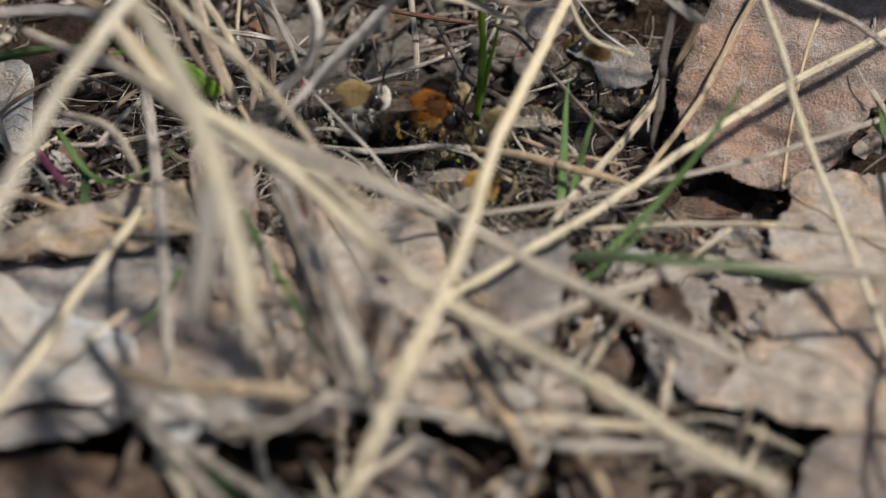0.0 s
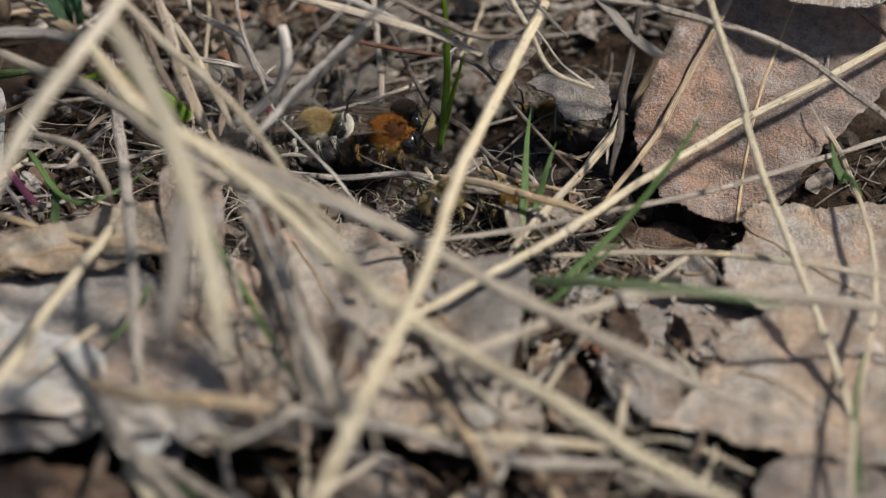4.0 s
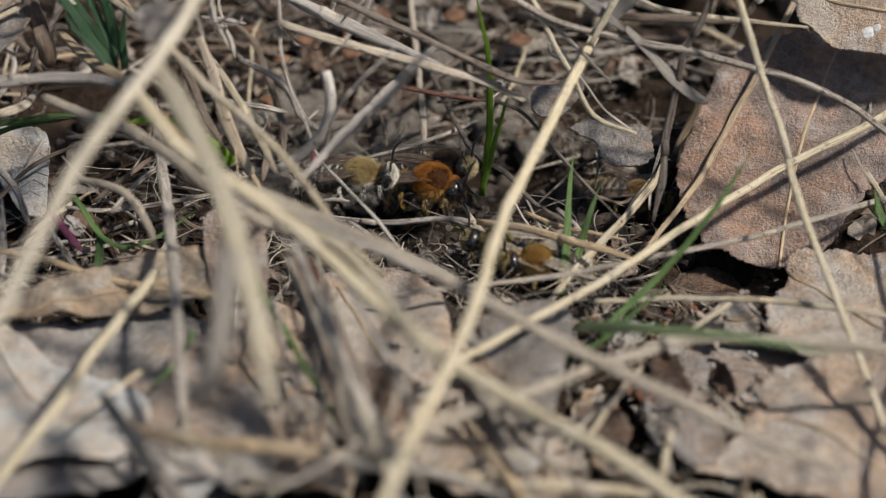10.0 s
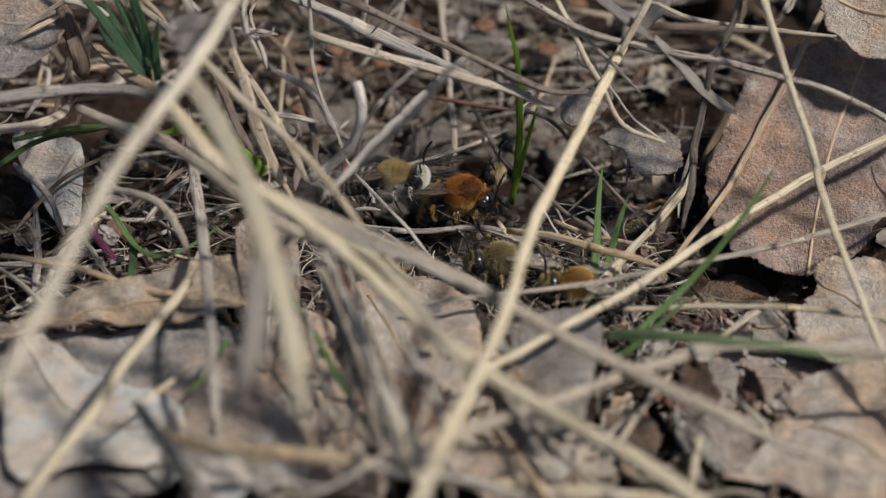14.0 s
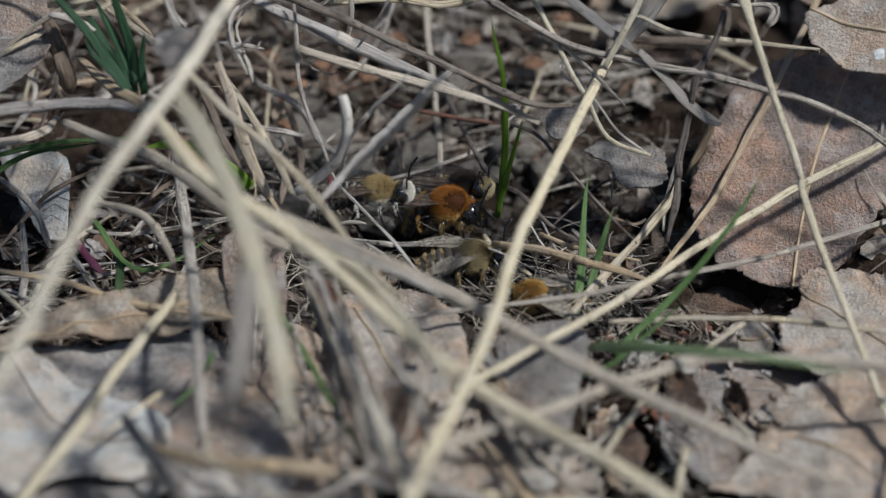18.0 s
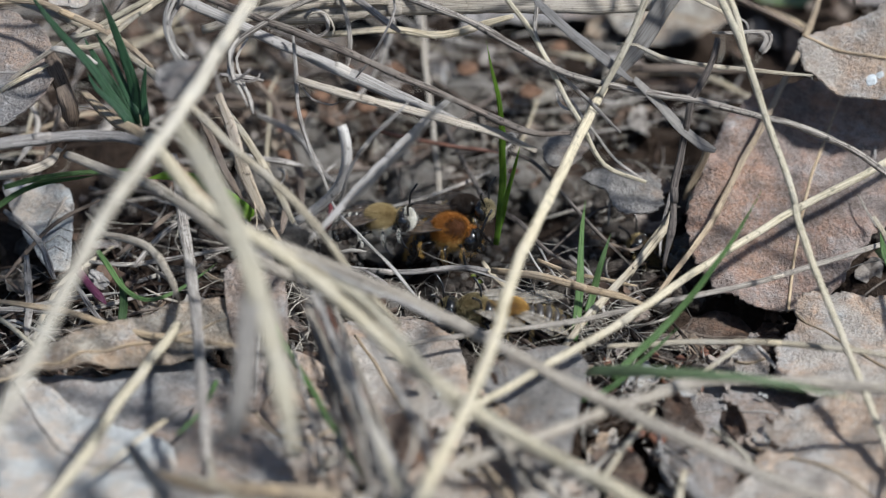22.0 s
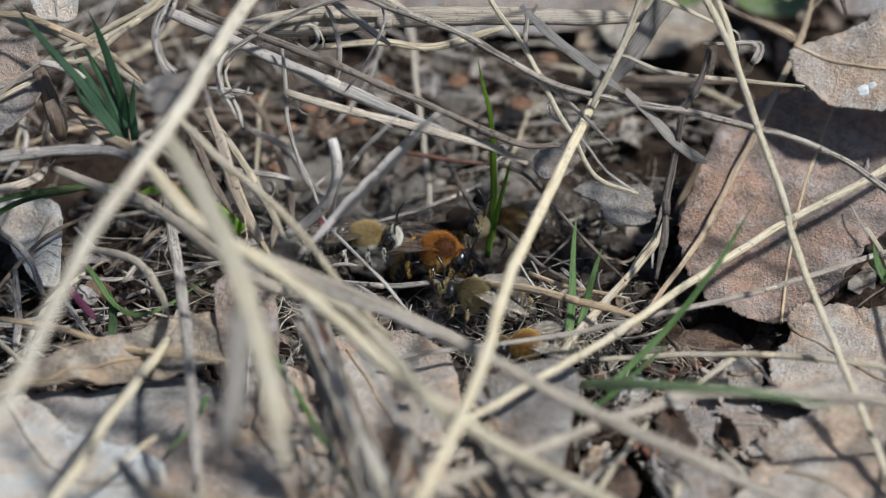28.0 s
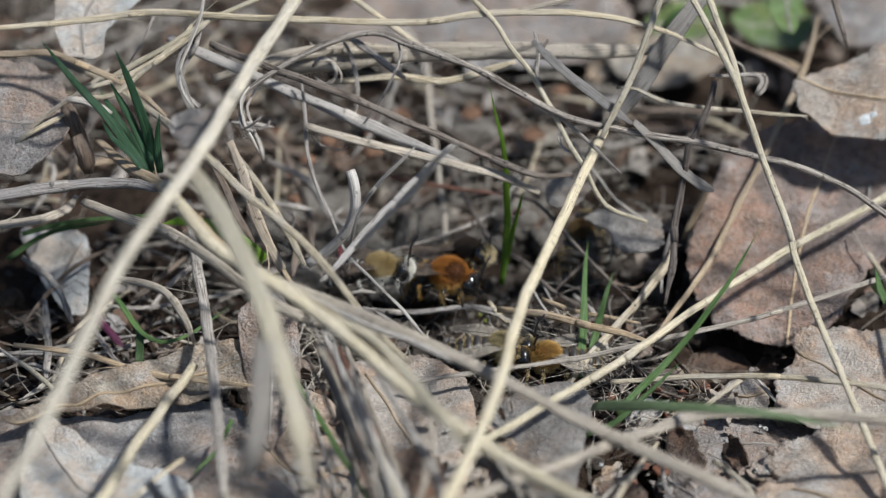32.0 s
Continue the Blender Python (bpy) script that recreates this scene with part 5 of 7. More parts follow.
leaf("tan", "mottled tan dead leaf with a curled underside", 0.25, 0.9,
     ((-49.5, -24.6, 9.0), (-42.5, -20.3, 9.0), (-38.3, -17.6, 9.0), (-34.0, -15.7, 9.0), (-27.7, -13.5, 9.0), (-22.6, -12.6, 9.0), (-18.6, -16.0, 8.0), (-20.9, -19.0, 5.5), (-27.6, -20.1, 4.5), (-33.9, -21.7, 4.5), (-40.2, -22.1, 4.5), (-46.2, -24.4, 5.0)),
     ((-47.7, -24.9, 8.0), (-36.9, -20.1, 7.5), (-21.3, -15.7, 7.0)))
leaf("grey", "large grey dead leaf lying flat below a paler one", 0.25, 0.6,
     ((-50.8, -20.3, 3.0), (-43.0, -20.6, 3.5), (-35.4, -20.3, 3.5), (-27.8, -18.0, 3.0), (-22.0, -19.0, 3.0), (-19.6, -28.1, 4.0), (-20.3, -37.6, 5.0), (-24.5, -45.7, 6.0), (-34.0, -50.8, 7.0), (-46.5, -48.8, 7.0)),
     ((-47.2, -35.7, 5.5), (-35.9, -33.6, 5.0), (-21.1, -23.2, 3.2)))
leaf("pale", "large bleached dead leaf above a dark gap", 0.3, 1,
     ((-45.9, -22.0, 4.0), (-37.9, -27.9, 5.0), (-32.9, -30.7, 5.0), (-27.2, -34.6, 6.0), (-26.0, -40.9, 7.0), (-28.9, -46.2, 7.5), (-35.5, -46.9, 8.0), (-43.3, -47.1, 8.0)))
leaf("grey", "brownish-grey folded dead leaf half under grass stems", 0.4, 1.1,
     ((-56.7, 21.6, 26.4), (-51.9, 21.8, 26.7), (-47.5, 20.5, 26.6), (-44.2, 17.8, 26.3), (-42.7, 13.5, 25.5), (-42.8, 8.3, 23.4), (-45.0, 6.1, 22.1), (-48.1, 4.5, 21.6), (-51.3, 3.9, 20.7), (-55.2, 2.6, 20.6)),
     ((-55.7, 12.3, 23.8), (-50.1, 12.2, 23.7), (-43.3, 11.8, 24.9)))
leaf("pale", "small grey dead leaf with pale patches", 0.3, 0.8,
     ((-51.4, 16.4, 3.9), (-47.0, 16.3, 4.8), (-42.6, 13.5, 5.5), (-41.9, 6.8, 4.3), (-42.0, 1.4, 2.3), (-44.4, 1.5, 1.4), (-46.8, 5.5, 1.9), (-49.4, 10.7, 2.4)),
     ((-43.1, 12.4, 5.3), (-45.5, 7.6, 3.7), (-44.4, 2.0, 2.0)))
leaf("pale", "grey-white leaf standing under grass stems", 0.3, 0.6,
     ((-45.5, 26.6, 30.0), (-45.1, 30.3, 31.7), (-41.1, 33.4, 32.6), (-34.3, 31.9, 32.3), (-34.9, 28.4, 30.8), (-38.5, 24.7, 29.1), (-39.3, 19.8, 27.5), (-42.9, 19.8, 27.4), (-44.9, 23.0, 28.4)),
     ((-41.3, 20.0, 27.7), (-41.8, 25.5, 30.1), (-39.6, 32.0, 32.3)))
leaf("dull", "grey folded leaf with ribbed veins, point down", 0.2, 1,
     ((6.7, -22.8, 4.0), (10.9, -20.1, 5.0), (15.5, -18.2, 5.0), (19.2, -21.3, 5.0), (18.0, -29.3, 6.0), (16.7, -36.1, 7.0), (15.6, -39.7, 7.0), (11.9, -41.4, 7.0), (9.1, -34.8, 6.0), (7.4, -28.9, 5.0)),
     ((14.8, -19.5, 5.2), (14.2, -29.8, 6.5), (14.9, -39.9, 7.2)))
leaf("beige", "beige crumpled leaf under a bundle of stems", 0.5, 1.0,
     ((-8.6, -9.8, 2.0), (-3.3, -7.8, 2.0), (2.0, -10.7, 2.5), (5.2, -16.6, 3.0), (5.6, -27.9, 5.0), (4.1, -37.4, 6.0), (0.4, -43.6, 6.0), (-5.0, -43.5, 6.0), (-8.1, -36.9, 5.0), (-9.5, -26.4, 4.0), (-10.4, -17.2, 3.0)),
     ((-7.2, -12.6, 2.5), (-2.0, -27.1, 4.5), (1.6, -41.9, 6.0)))
leaf("beige", "beige leaf with small holes under a bundle of stems", 0.3, 0.5,
     ((-21.2, -21.0, 3.0), (-18.3, -14.8, 2.0), (-13.7, -15.4, 2.0), (-9.7, -19.7, 2.5), (-6.7, -29.3, 4.0), (-6.2, -40.6, 5.0), (-9.6, -48.6, 6.0), (-16.7, -49.3, 6.0), (-20.9, -42.0, 5.0)))
leaf("darkbrown", "reddish-brown crumpled leaf scrap behind pale stems", 0.6, 1.2,
     ((-4.4, -36.3, 9.0), (-2.3, -34.0, 9.0), (0.4, -34.5, 9.0), (1.5, -37.4, 8.0), (0.0, -41.9, 8.0), (-2.3, -42.3, 8.0), (-4.1, -39.2, 8.0)))
leaf("pale", "whitish crumpled leaf scrap below crossing stems", 0.7, 1.3,
     ((-23.9, -48.0, 9.0), (-21.1, -46.9, 9.0), (-18.6, -49.1, 10.0), (-18.1, -52.4, 10.0), (-20.5, -54.4, 10.0), (-23.1, -51.3, 9.0)))
leaf("beige", "beige leaf scrap between crossing stems", 0.7, 1.3,
     ((-9.5, -47.2, 9.0), (-6.0, -47.6, 9.0), (-4.2, -50.8, 10.0), (-6.5, -53.7, 10.0), (-9.1, -51.0, 9.0)))
leaf("grey", "grey leaf fragment beside the pale leaf", 0.3, 1,
     ((-22.8, -36.6, 5.0), (-18.0, -33.0, 5.0), (-14.1, -38.8, 6.0), (-12.6, -47.0, 7.0), (-18.4, -49.4, 7.0), (-22.8, -44.8, 6.0)))
leaf("grey", "curled grey leaf scrap in the dark gap", 0.6, 1.5,
     ((27.1, -30.8, 1.0), (30.1, -30.2, 2.0), (31.9, -35.8, 3.0), (31.0, -42.5, 3.0), (28.6, -40.6, 2.0), (27.9, -36.1, 1.0)))
leaf("darkbrown", "dark brown leaf scrap in the litter", 0.5, 1.2,
     ((19.3, -31.5, 1.0), (22.8, -31.8, 2.0), (24.9, -36.2, 2.0), (22.8, -40.4, 2.0), (20.1, -38.4, 1.0)))
leaf("beige", "beige leaf scrap above the gap", 0.5, 1,
     ((35.4, -14.7, 0.5), (38.6, -13.5, 1.0), (40.8, -16.5, 1.0), (39.7, -20.2, 1.0), (36.1, -19.5, 0.5)))
leaf("grey", "pale weathered leaf behind the turf", 0.3, 0.8,
     ((5.3, 70.4, 3.0), (13.8, 74.8, 4.0), (28.6, 72.4, 5.0), (31.1, 62.8, 4.0), (25.0, 57.1, 2.0), (12.9, 56.2, 2.0), (6.7, 61.0, 2.0)),
     ((6.8, 64.0, 3.0), (18.2, 64.2, 3.5), (29.6, 65.2, 4.5)))
leaf("grey", "weathered pale leaf behind a tan stalk", 0.3, 0.8,
     ((-14.4, 65.1, 3.0), (-7.9, 72.6, 4.0), (2.2, 77.0, 5.0), (6.9, 68.7, 4.0), (3.4, 59.6, 3.0), (-6.3, 57.1, 2.0)))
leaf("tan", "brownish leaf behind the stems", 0.4, 0.8,
     ((27.8, 61.5, 3.0), (37.7, 63.9, 5.0), (44.3, 57.5, 4.0), (42.3, 53.3, 2.0), (33.2, 49.3, 2.0), (28.0, 53.9, 2.0)))
leaf("greenleaf", "grey-green living leaf behind the litter", 0.2, 0.8,
     ((45.0, 63.7, 4.0), (48.5, 66.5, 6.0), (54.1, 66.1, 7.0), (56.5, 59.8, 6.0), (53.7, 55.5, 4.0), (48.5, 58.9, 3.0)),
     ((45.7, 62.5, 4.2), (50.4, 61.7, 5.5), (55.9, 61.4, 6.0)))
leaf("greenleaf", "small green rosette leaf behind the litter", 0.2, 0.8,
     ((32.8, 64.3, 4.0), (37.1, 67.0, 6.0), (42.8, 66.8, 6.0), (44.0, 62.1, 5.0), (39.8, 60.1, 3.0), (35.0, 61.1, 3.0)),
     ((33.6, 63.6, 4.2), (43.2, 62.8, 5.5)))
leaf("greenleaf", "upright light green rosette leaf with a pale midrib", 0.1, 0.3,
     ((46.9, 47.2, 21.3), (46.7, 42.2, 19.6), (47.6, 38.0, 18.9), (49.4, 36.3, 18.3), (50.9, 39.4, 19.1), (51.8, 44.2, 20.6), (51.8, 50.4, 22.3), (48.7, 50.6, 22.6)),
     ((49.2, 36.4, 18.4), (49.3, 42.5, 19.9), (49.8, 49.2, 22.4)))
leaf("grey", "grey leaf beyond the green rosette", 0.3, 0.8,
     ((56.0, 58.5, 10.5), (61.0, 61.0, 12.5), (68.1, 56.6, 13.0), (66.7, 47.4, 11.4), (59.2, 47.7, 9.6)))
leaf("beige", "pinkish tan crumpled leaf below fallen stems", 0.5, 1.4,
     ((-5.8, -26.4, 2.0), (0.3, -25.9, 3.0), (6.3, -27.9, 3.0), (12.1, -31.7, 3.0), (17.2, -37.0, 3.0), (19.7, -43.8, 3.0), (14.9, -48.5, 3.0), (8.1, -47.0, 2.5), (1.3, -43.9, 2.0), (-4.5, -38.7, 2.0)))
leaf("grey", "grey crumpled leaf scrap on the dark soil", 0.5, 1.5,
     ((-24.7, -40.0, 3.0), (-20.5, -42.0, 4.0), (-17.3, -47.0, 4.0), (-19.3, -51.7, 4.0), (-23.0, -49.0, 3.0), (-26.1, -44.1, 3.0)))
leaf("darkbrown", "brown leaf lying in a dark gap", 0.5, 1.5,
     ((-42.7, -48.4, 3.0), (-35.8, -48.9, 4.0), (-28.7, -51.6, 5.0), (-22.4, -54.1, 5.0), (-17.2, -58.8, 5.0), (-26.5, -63.9, 6.0), (-40.9, -61.1, 5.0)))
leaf("tan", "tan leaf scrap with torn edge", 0.8, 1.5,
     ((-15.4, -40.3, 3.0), (-10.1, -41.5, 4.0), (-5.5, -44.1, 4.0), (-4.9, -46.4, 3.0), (-8.9, -47.0, 3.0), (-13.5, -46.1, 3.0)))
leaf("grey", "grey-brown leaf scrap in the near litter", 0.8, 1.8,
     ((-3.3, -47.0, 2.0), (2.4, -47.4, 3.0), (6.9, -51.5, 3.0), (5.6, -57.6, 3.0), (0.1, -58.9, 3.0), (-3.8, -53.3, 2.0)))
leaf("darkbrown", "reddish-brown leaf scrap in the near litter", 0.8, 1.5,
     ((17.3, -46.0, 2.0), (21.7, -47.9, 3.0), (25.3, -52.8, 3.0), (23.7, -58.9, 3.0), (18.8, -58.0, 3.0), (16.4, -51.6, 2.0)))
leaf("pale", "small pale leaf scrap under stems", 0.6, 1,
     ((10.8, -36.2, 4.0), (14.2, -38.2, 5.0), (15.1, -43.3, 5.0), (12.2, -44.9, 5.0), (10.0, -40.4, 4.0)))
leaf("grey", "grey curled leaf fragment beside a gap", 0.6, 1.5,
     ((29.3, -32.9, 2.0), (32.8, -33.2, 3.0), (34.7, -37.6, 3.0), (32.5, -41.7, 3.0), (29.4, -38.9, 2.0)))
leaf("grey", "curled grey dry scrap caught on a stalk", 0.4, 2,
     ((-27.9, -12.5, 38.9), (-25.8, -11.3, 39.9), (-22.8, -13.4, 40.8), (-21.8, -16.7, 40.8), (-23.3, -19.9, 40.8), (-26.2, -17.9, 39.9)))
leaf("grey", "grey dead leaf standing behind a yellow blade", 0.25, 0.7,
     ((-21.7, -10.0, 11.6), (-17.7, -8.6, 14.6), (-15.1, -12.8, 11.6), (-14.5, -19.0, 7.0), (-15.9, -23.8, 4.4), (-18.6, -27.1, 2.9), (-20.7, -19.7, 5.5), (-21.8, -14.5, 9.0)),
     ((-19.4, -9.5, 13.1), (-18.0, -17.4, 8.5), (-18.2, -25.8, 3.4)))
leaf("grey", "shaded grey leaf under two beige leaves", 0.5, 1.2,
     ((30.0, -20.5, -0.5), (37.0, -17.5, -1.0), (44.0, -19.0, -1.0), (46.5, -25.0, -0.5), (42.0, -30.5, -1.0), (35.0, -31.5, -1.0), (30.5, -27.0, -0.5)),
     ((31.0, -23.5, -0.5), (38.0, -24.0, -0.6), (45.0, -25.0, -0.5)))

# ---------------------------------------------------------------- loose litter
def on_ground(x, y, lift=0.0):
    return Vector((x * MM, y * MM, (ground_height(x, y - 10) + lift) * MM))


def under_leaf(x, y):
    """Whether a leaf lies over the place."""
    for bed in LEAF_BEDS:
        inside = False
        for a, c in zip(bed, bed[1:] + bed[:1]):
            if (a.y > y) != (c.y > y) and x < (c.x - a.x) * (y - a.y) / (c.y - a.y) + a.x:
                inside = not inside
        if inside:
            return True
    return False


def build_clods(name, label, seed, count, centre, spread, sizes, material):
    """Crumbs of earth round the nest hole."""
    rng = random.Random(seed)
    verts, faces = [], []
    for k in range(count):
        x, y = rng.gauss(centre[0], spread[0]), rng.gauss(centre[1], spread[1])
        if not (-75 < x < 80 and -60 < y < 85) or (in_hollow(x, y) and k % 3):
            continue
        size = min(sizes[1], sizes[0] + rng.expovariate(2.2))
        c = on_ground(x, y, size * 0.25)
        bm = bmesh.new()
        bmesh.ops.create_icosphere(bm, subdivisions=2 if size > 0.9 else 1, radius=size * MM)
        s = rng.random() * 50
        o = len(verts)
        for v in bm.verts:
            n = v.co / (size * MM)
            v.co *= 1 + 0.38 * noise.noise(n * 1.3 + Vector((s, 0, 0))) + 0.25 * noise.noise(n * 3.1 + Vector((0, s, 0)))
            v.co.z *= 0.75
            verts.append(c + v.co)
        bm.verts.index_update()
        faces += [tuple(o + v.index for v in f.verts) for f in bm.faces]
        bm.free()
    ob = soup(name, verts, faces, material)
    tagged(ob, label, "soil", kind="stuff")


def build_lumps():
    """Pale dry lumps of earth thrown out of the burrow: behind the bees and in front of them."""
    rng = random.Random(15)
    spots = []
    for k in range(120):
        spots.append((rng.uniform(-22, 19), rng.gauss(22, 8), min(3.2, 0.7 + rng.expovariate(1.1))))
    for k in range(55):
        spots.append((rng.gauss(1.5, 3.2), rng.gauss(-4.5, 1.6), rng.uniform(0.45, 1.25)))
    for x, y, size in spots:
        if under_leaf(x, y) or in_hollow(x, y):
            continue
        bm = bmesh.new()
        bmesh.ops.create_icosphere(bm, subdivisions=3, radius=size * MM)
        s = rng.random() * 50
        wide = rng.uniform(0.8, 1.25)
        for v in bm.verts:
            n = v.co / (size * MM)
            v.co *= 1 + 0.34 * noise.noise(n * 1.2 + Vector((s, 0, 0))) + 0.3 * noise.noise(n * 2.7 + Vector((0, s, 0))) + 0.24 * noise.noise(n * 6.5 + Vector((0, 0, s)))
            v.co.x *= wide
            v.co.z *= 0.8
        ob = part("soil_lump", bm, PALE_CLOD)
        ob.location = on_ground(x, y, size * 0.3)
        tagged(ob, "pale grey crumbly lump of dry earth" if size > 1.2 else "small pale grey crumb of dry earth", "soil lump", "soil lumps by the burrow")


def build_bits(name, label, seed, count, area, sizes, widths, material, high, curl=0.12, clear=0):
    """Short broken stems and fibres, all over the ground."""
    rng = random.Random(seed)
    verts, faces = [], []
    for k in range(count):
        x, y = rng.uniform(*area[0]), rng.uniform(*area[1])
        if max(abs(x), abs(y - 10)) < clear:
            continue
        hollow = math.exp(-(((x - 8) / 22) ** 2 + ((y - 8) / 11) ** 2))
        burrow = math.exp(-(((x + 2) / 24) ** 2 + ((y - 27) / 11) ** 2))
        if rng.random() < max(hollow * 0.8, burrow * 0.65) or in_hollow(x, y):
            continue
        long, wide = rng.uniform(*sizes) * (1 - 0.5 * hollow), min(widths[1], widths[0] + rng.expovariate(9.0))
        turn, tilt = rng.uniform(0, math.pi), rng.gauss(0, 0.1)
        near = max(0.0, min(1.0, (-14 - y) / 20))
        lift = rng.uniform(-0.4, high + 3.0 * near) * (1 - 0.7 * hollow)
        bend = rng.gauss(0, curl) * long
        way = Vector((math.cos(turn), math.sin(turn), tilt))
        side = Vector((-way.y, way.x, 0))
        if any(under_leaf(x + way.x * long * s, y + way.y * long * s) for s in (-0.5, -0.2, 0.2, 0.5)):
            continue
        c = Vector((x, y, ground_height(x, y - 10) + lift + 0.3))
        o, n = len(verts), 6
        for j in range(n):
            s = j / (n - 1) - 0.5
            p = c + way * long * s + side * bend * (0.25 - s * s) * 4
            w = wide * (1 - 0.5 * abs(s))
            for a in range(4):
                t = math.pi / 2 * a
                verts.append((p + side * math.cos(t) * w + Vector((0, 0, math.sin(t) * w * 0.7))) * MM)
        for j in range(n - 1):
            for a in range(4):
                b = (a + 1) % 4
                faces.append((o + j * 4 + a, o + j * 4 + b, o + j * 4 + 4 + b, o + j * 4 + 4 + a))
        faces.append((o, o + 3, o + 2, o + 1))
        e = o + 4 * (n - 1)
        faces.append((e, e + 1, e + 2, e + 3))
    ob = soup(name, verts, faces, material)
    for p in ob.data.polygons:
        p.use_smooth = True
    tagged(ob, label, "litter", kind="stuff")


def build_scraps():
    """Crumbled bits of leaves, all over the ground."""
    rng = random.Random(23)
    verts, faces = [], []
    for k in range(1500):
        x, y = rng.uniform(-85, 95), rng.uniform(-75, 105)
        hollow = math.exp(-(((x - 6) / 30) ** 2 + ((y - 12) / 18) ** 2))
        if rng.random() < hollow * 1.1 or under_leaf(x, y) or in_hollow(x, y):
            continue
        size = rng.uniform(0.8, 3.6)
        turn = Euler((rng.gauss(0, 0.5), rng.gauss(0, 0.5), rng.uniform(0, 6.3))).to_matrix()
        c = Vector((x, y, ground_height(x, y - 10) + 0.4 + rng.uniform(0, 1.2)))
        o, n = len(verts), 9
        for side in (0.09, -0.09):
            for j in range(n):
                a = 6.283 * j / n
                r = size * (0.75 + 0.45 * noise.noise((a * 1.4, k * 3.1, 0)))
                p = Vector((math.cos(a) * r, math.sin(a) * r * 0.7, side + 0.25 * size * math.cos(2 * a + k)))
                verts.append((c + turn @ p) * MM)
            verts.append((c + turn @ Vector((0, 0, side))) * MM)
        for j in range(n):
            b = (j + 1) % n
            faces += [(o + n, o + j, o + b), (o + 2 * n + 1, o + n + 1 + b, o + n + 1 + j), (o + j, o + n + 1 + j, o + n + 1 + b, o + b)]
    ob = soup("leaf_scraps", verts, faces, SCRAP)
    tagged(ob, "crumbled bits of brown and grey leaves", "litter", kind="stuff")


build_clods("soil_crumbs", "grey dry crumbs of earth scattered on the soil", 5, 1500, (4, 8), (22, 17), (0.35, 1.9), CLOD)
build_clods("pale_crumbs", "pale dusty crumbs of earth round the burrow", 6, 1300, (3, 12), (15, 12), (0.15, 0.6), PALE_CLOD)
build_lumps()
build_bits("burrow_fibres", "fine curly fibres and flecks on the burrow's soil", 73, 1500, ((-20, 30), (-12, 38)), (1.2, 7.0), (0.035, 0.12), PALE_BITS, 3.0, 0.3)
build_bits("straw_litter", "short broken bits of dead grass on the soil", 11, 4300, ((-85, 95), (-75, 105)), (3, 20), (0.07, 0.42), BITS, 2.4, 0.07)
build_bits("outer_straw", "dead grass bits scattered over the soil farther out", 31, 3600, ((-330, 330), (-330, 330)), (8, 40), (0.12, 0.6), PALE_BITS, 3.0, 0.07, 92)
build_bits("fine_fibres", "fine curly fibres of dead grass", 29, 900, ((-75, 85), (-60, 95)), (5, 24), (0.045, 0.09), PALE_BITS, 5.0, 0.3)
build_scraps()


def scatter_stems(count, seed, xs, ys, sizes, widths, high):
    """Single loose stems that lie across the ground."""
    rng = random.Random(seed)
    for k in range(count):
        x, y = rng.uniform(*xs), rng.uniform(*ys)
        if in_hollow(x, y):
            continue
        long, turn = rng.uniform(*sizes), rng.choice((rng.gauss(-0.35, 0.4), rng.gauss(0.6, 0.35), rng.uniform(0, math.pi)))
        bend, lift = rng.gauss(0, 0.05) * long, rng.uniform(0.6, high)
        way, side = Vector((math.cos(turn), math.sin(turn), 0)), Vector((-math.sin(turn), math.cos(turn), 0))
        if any(under_leaf(x + way.x * long * s, y + way.y * long * s) for s in (-0.5, -0.2, 0.2, 0.5)):
            continue
        points = []
        for s in (-0.5, -0.25, 0.0, 0.25, 0.5):
            p = Vector((x, y, 0)) + way * long * s + side * (bend * (1 - 4 * s * s) + rng.gauss(0, 0.008) * long)
            p.z = ground_height(p.x, p.y - 10) + lift + rng.gauss(0, 0.025) * long
            points.append(p)
        stalk(rng.choice(("straw", "greystraw", "grey", "grey", "palegrey", "tan", "brown", "brown", "twig", "twig")), rng.uniform(*widths), *points)


scatter_stems(190, 41, (-75, 85), (30, 100), (14, 46), (0.28, 0.8), 6.5)
scatter_stems(120, 43, (-60, 60), (-66, -22), (8, 26), (0.4, 1.1), 6.0)
scatter_stems(80, 47, (-62, -22), (-20, 40), (8, 24), (0.25, 0.65), 5.0)

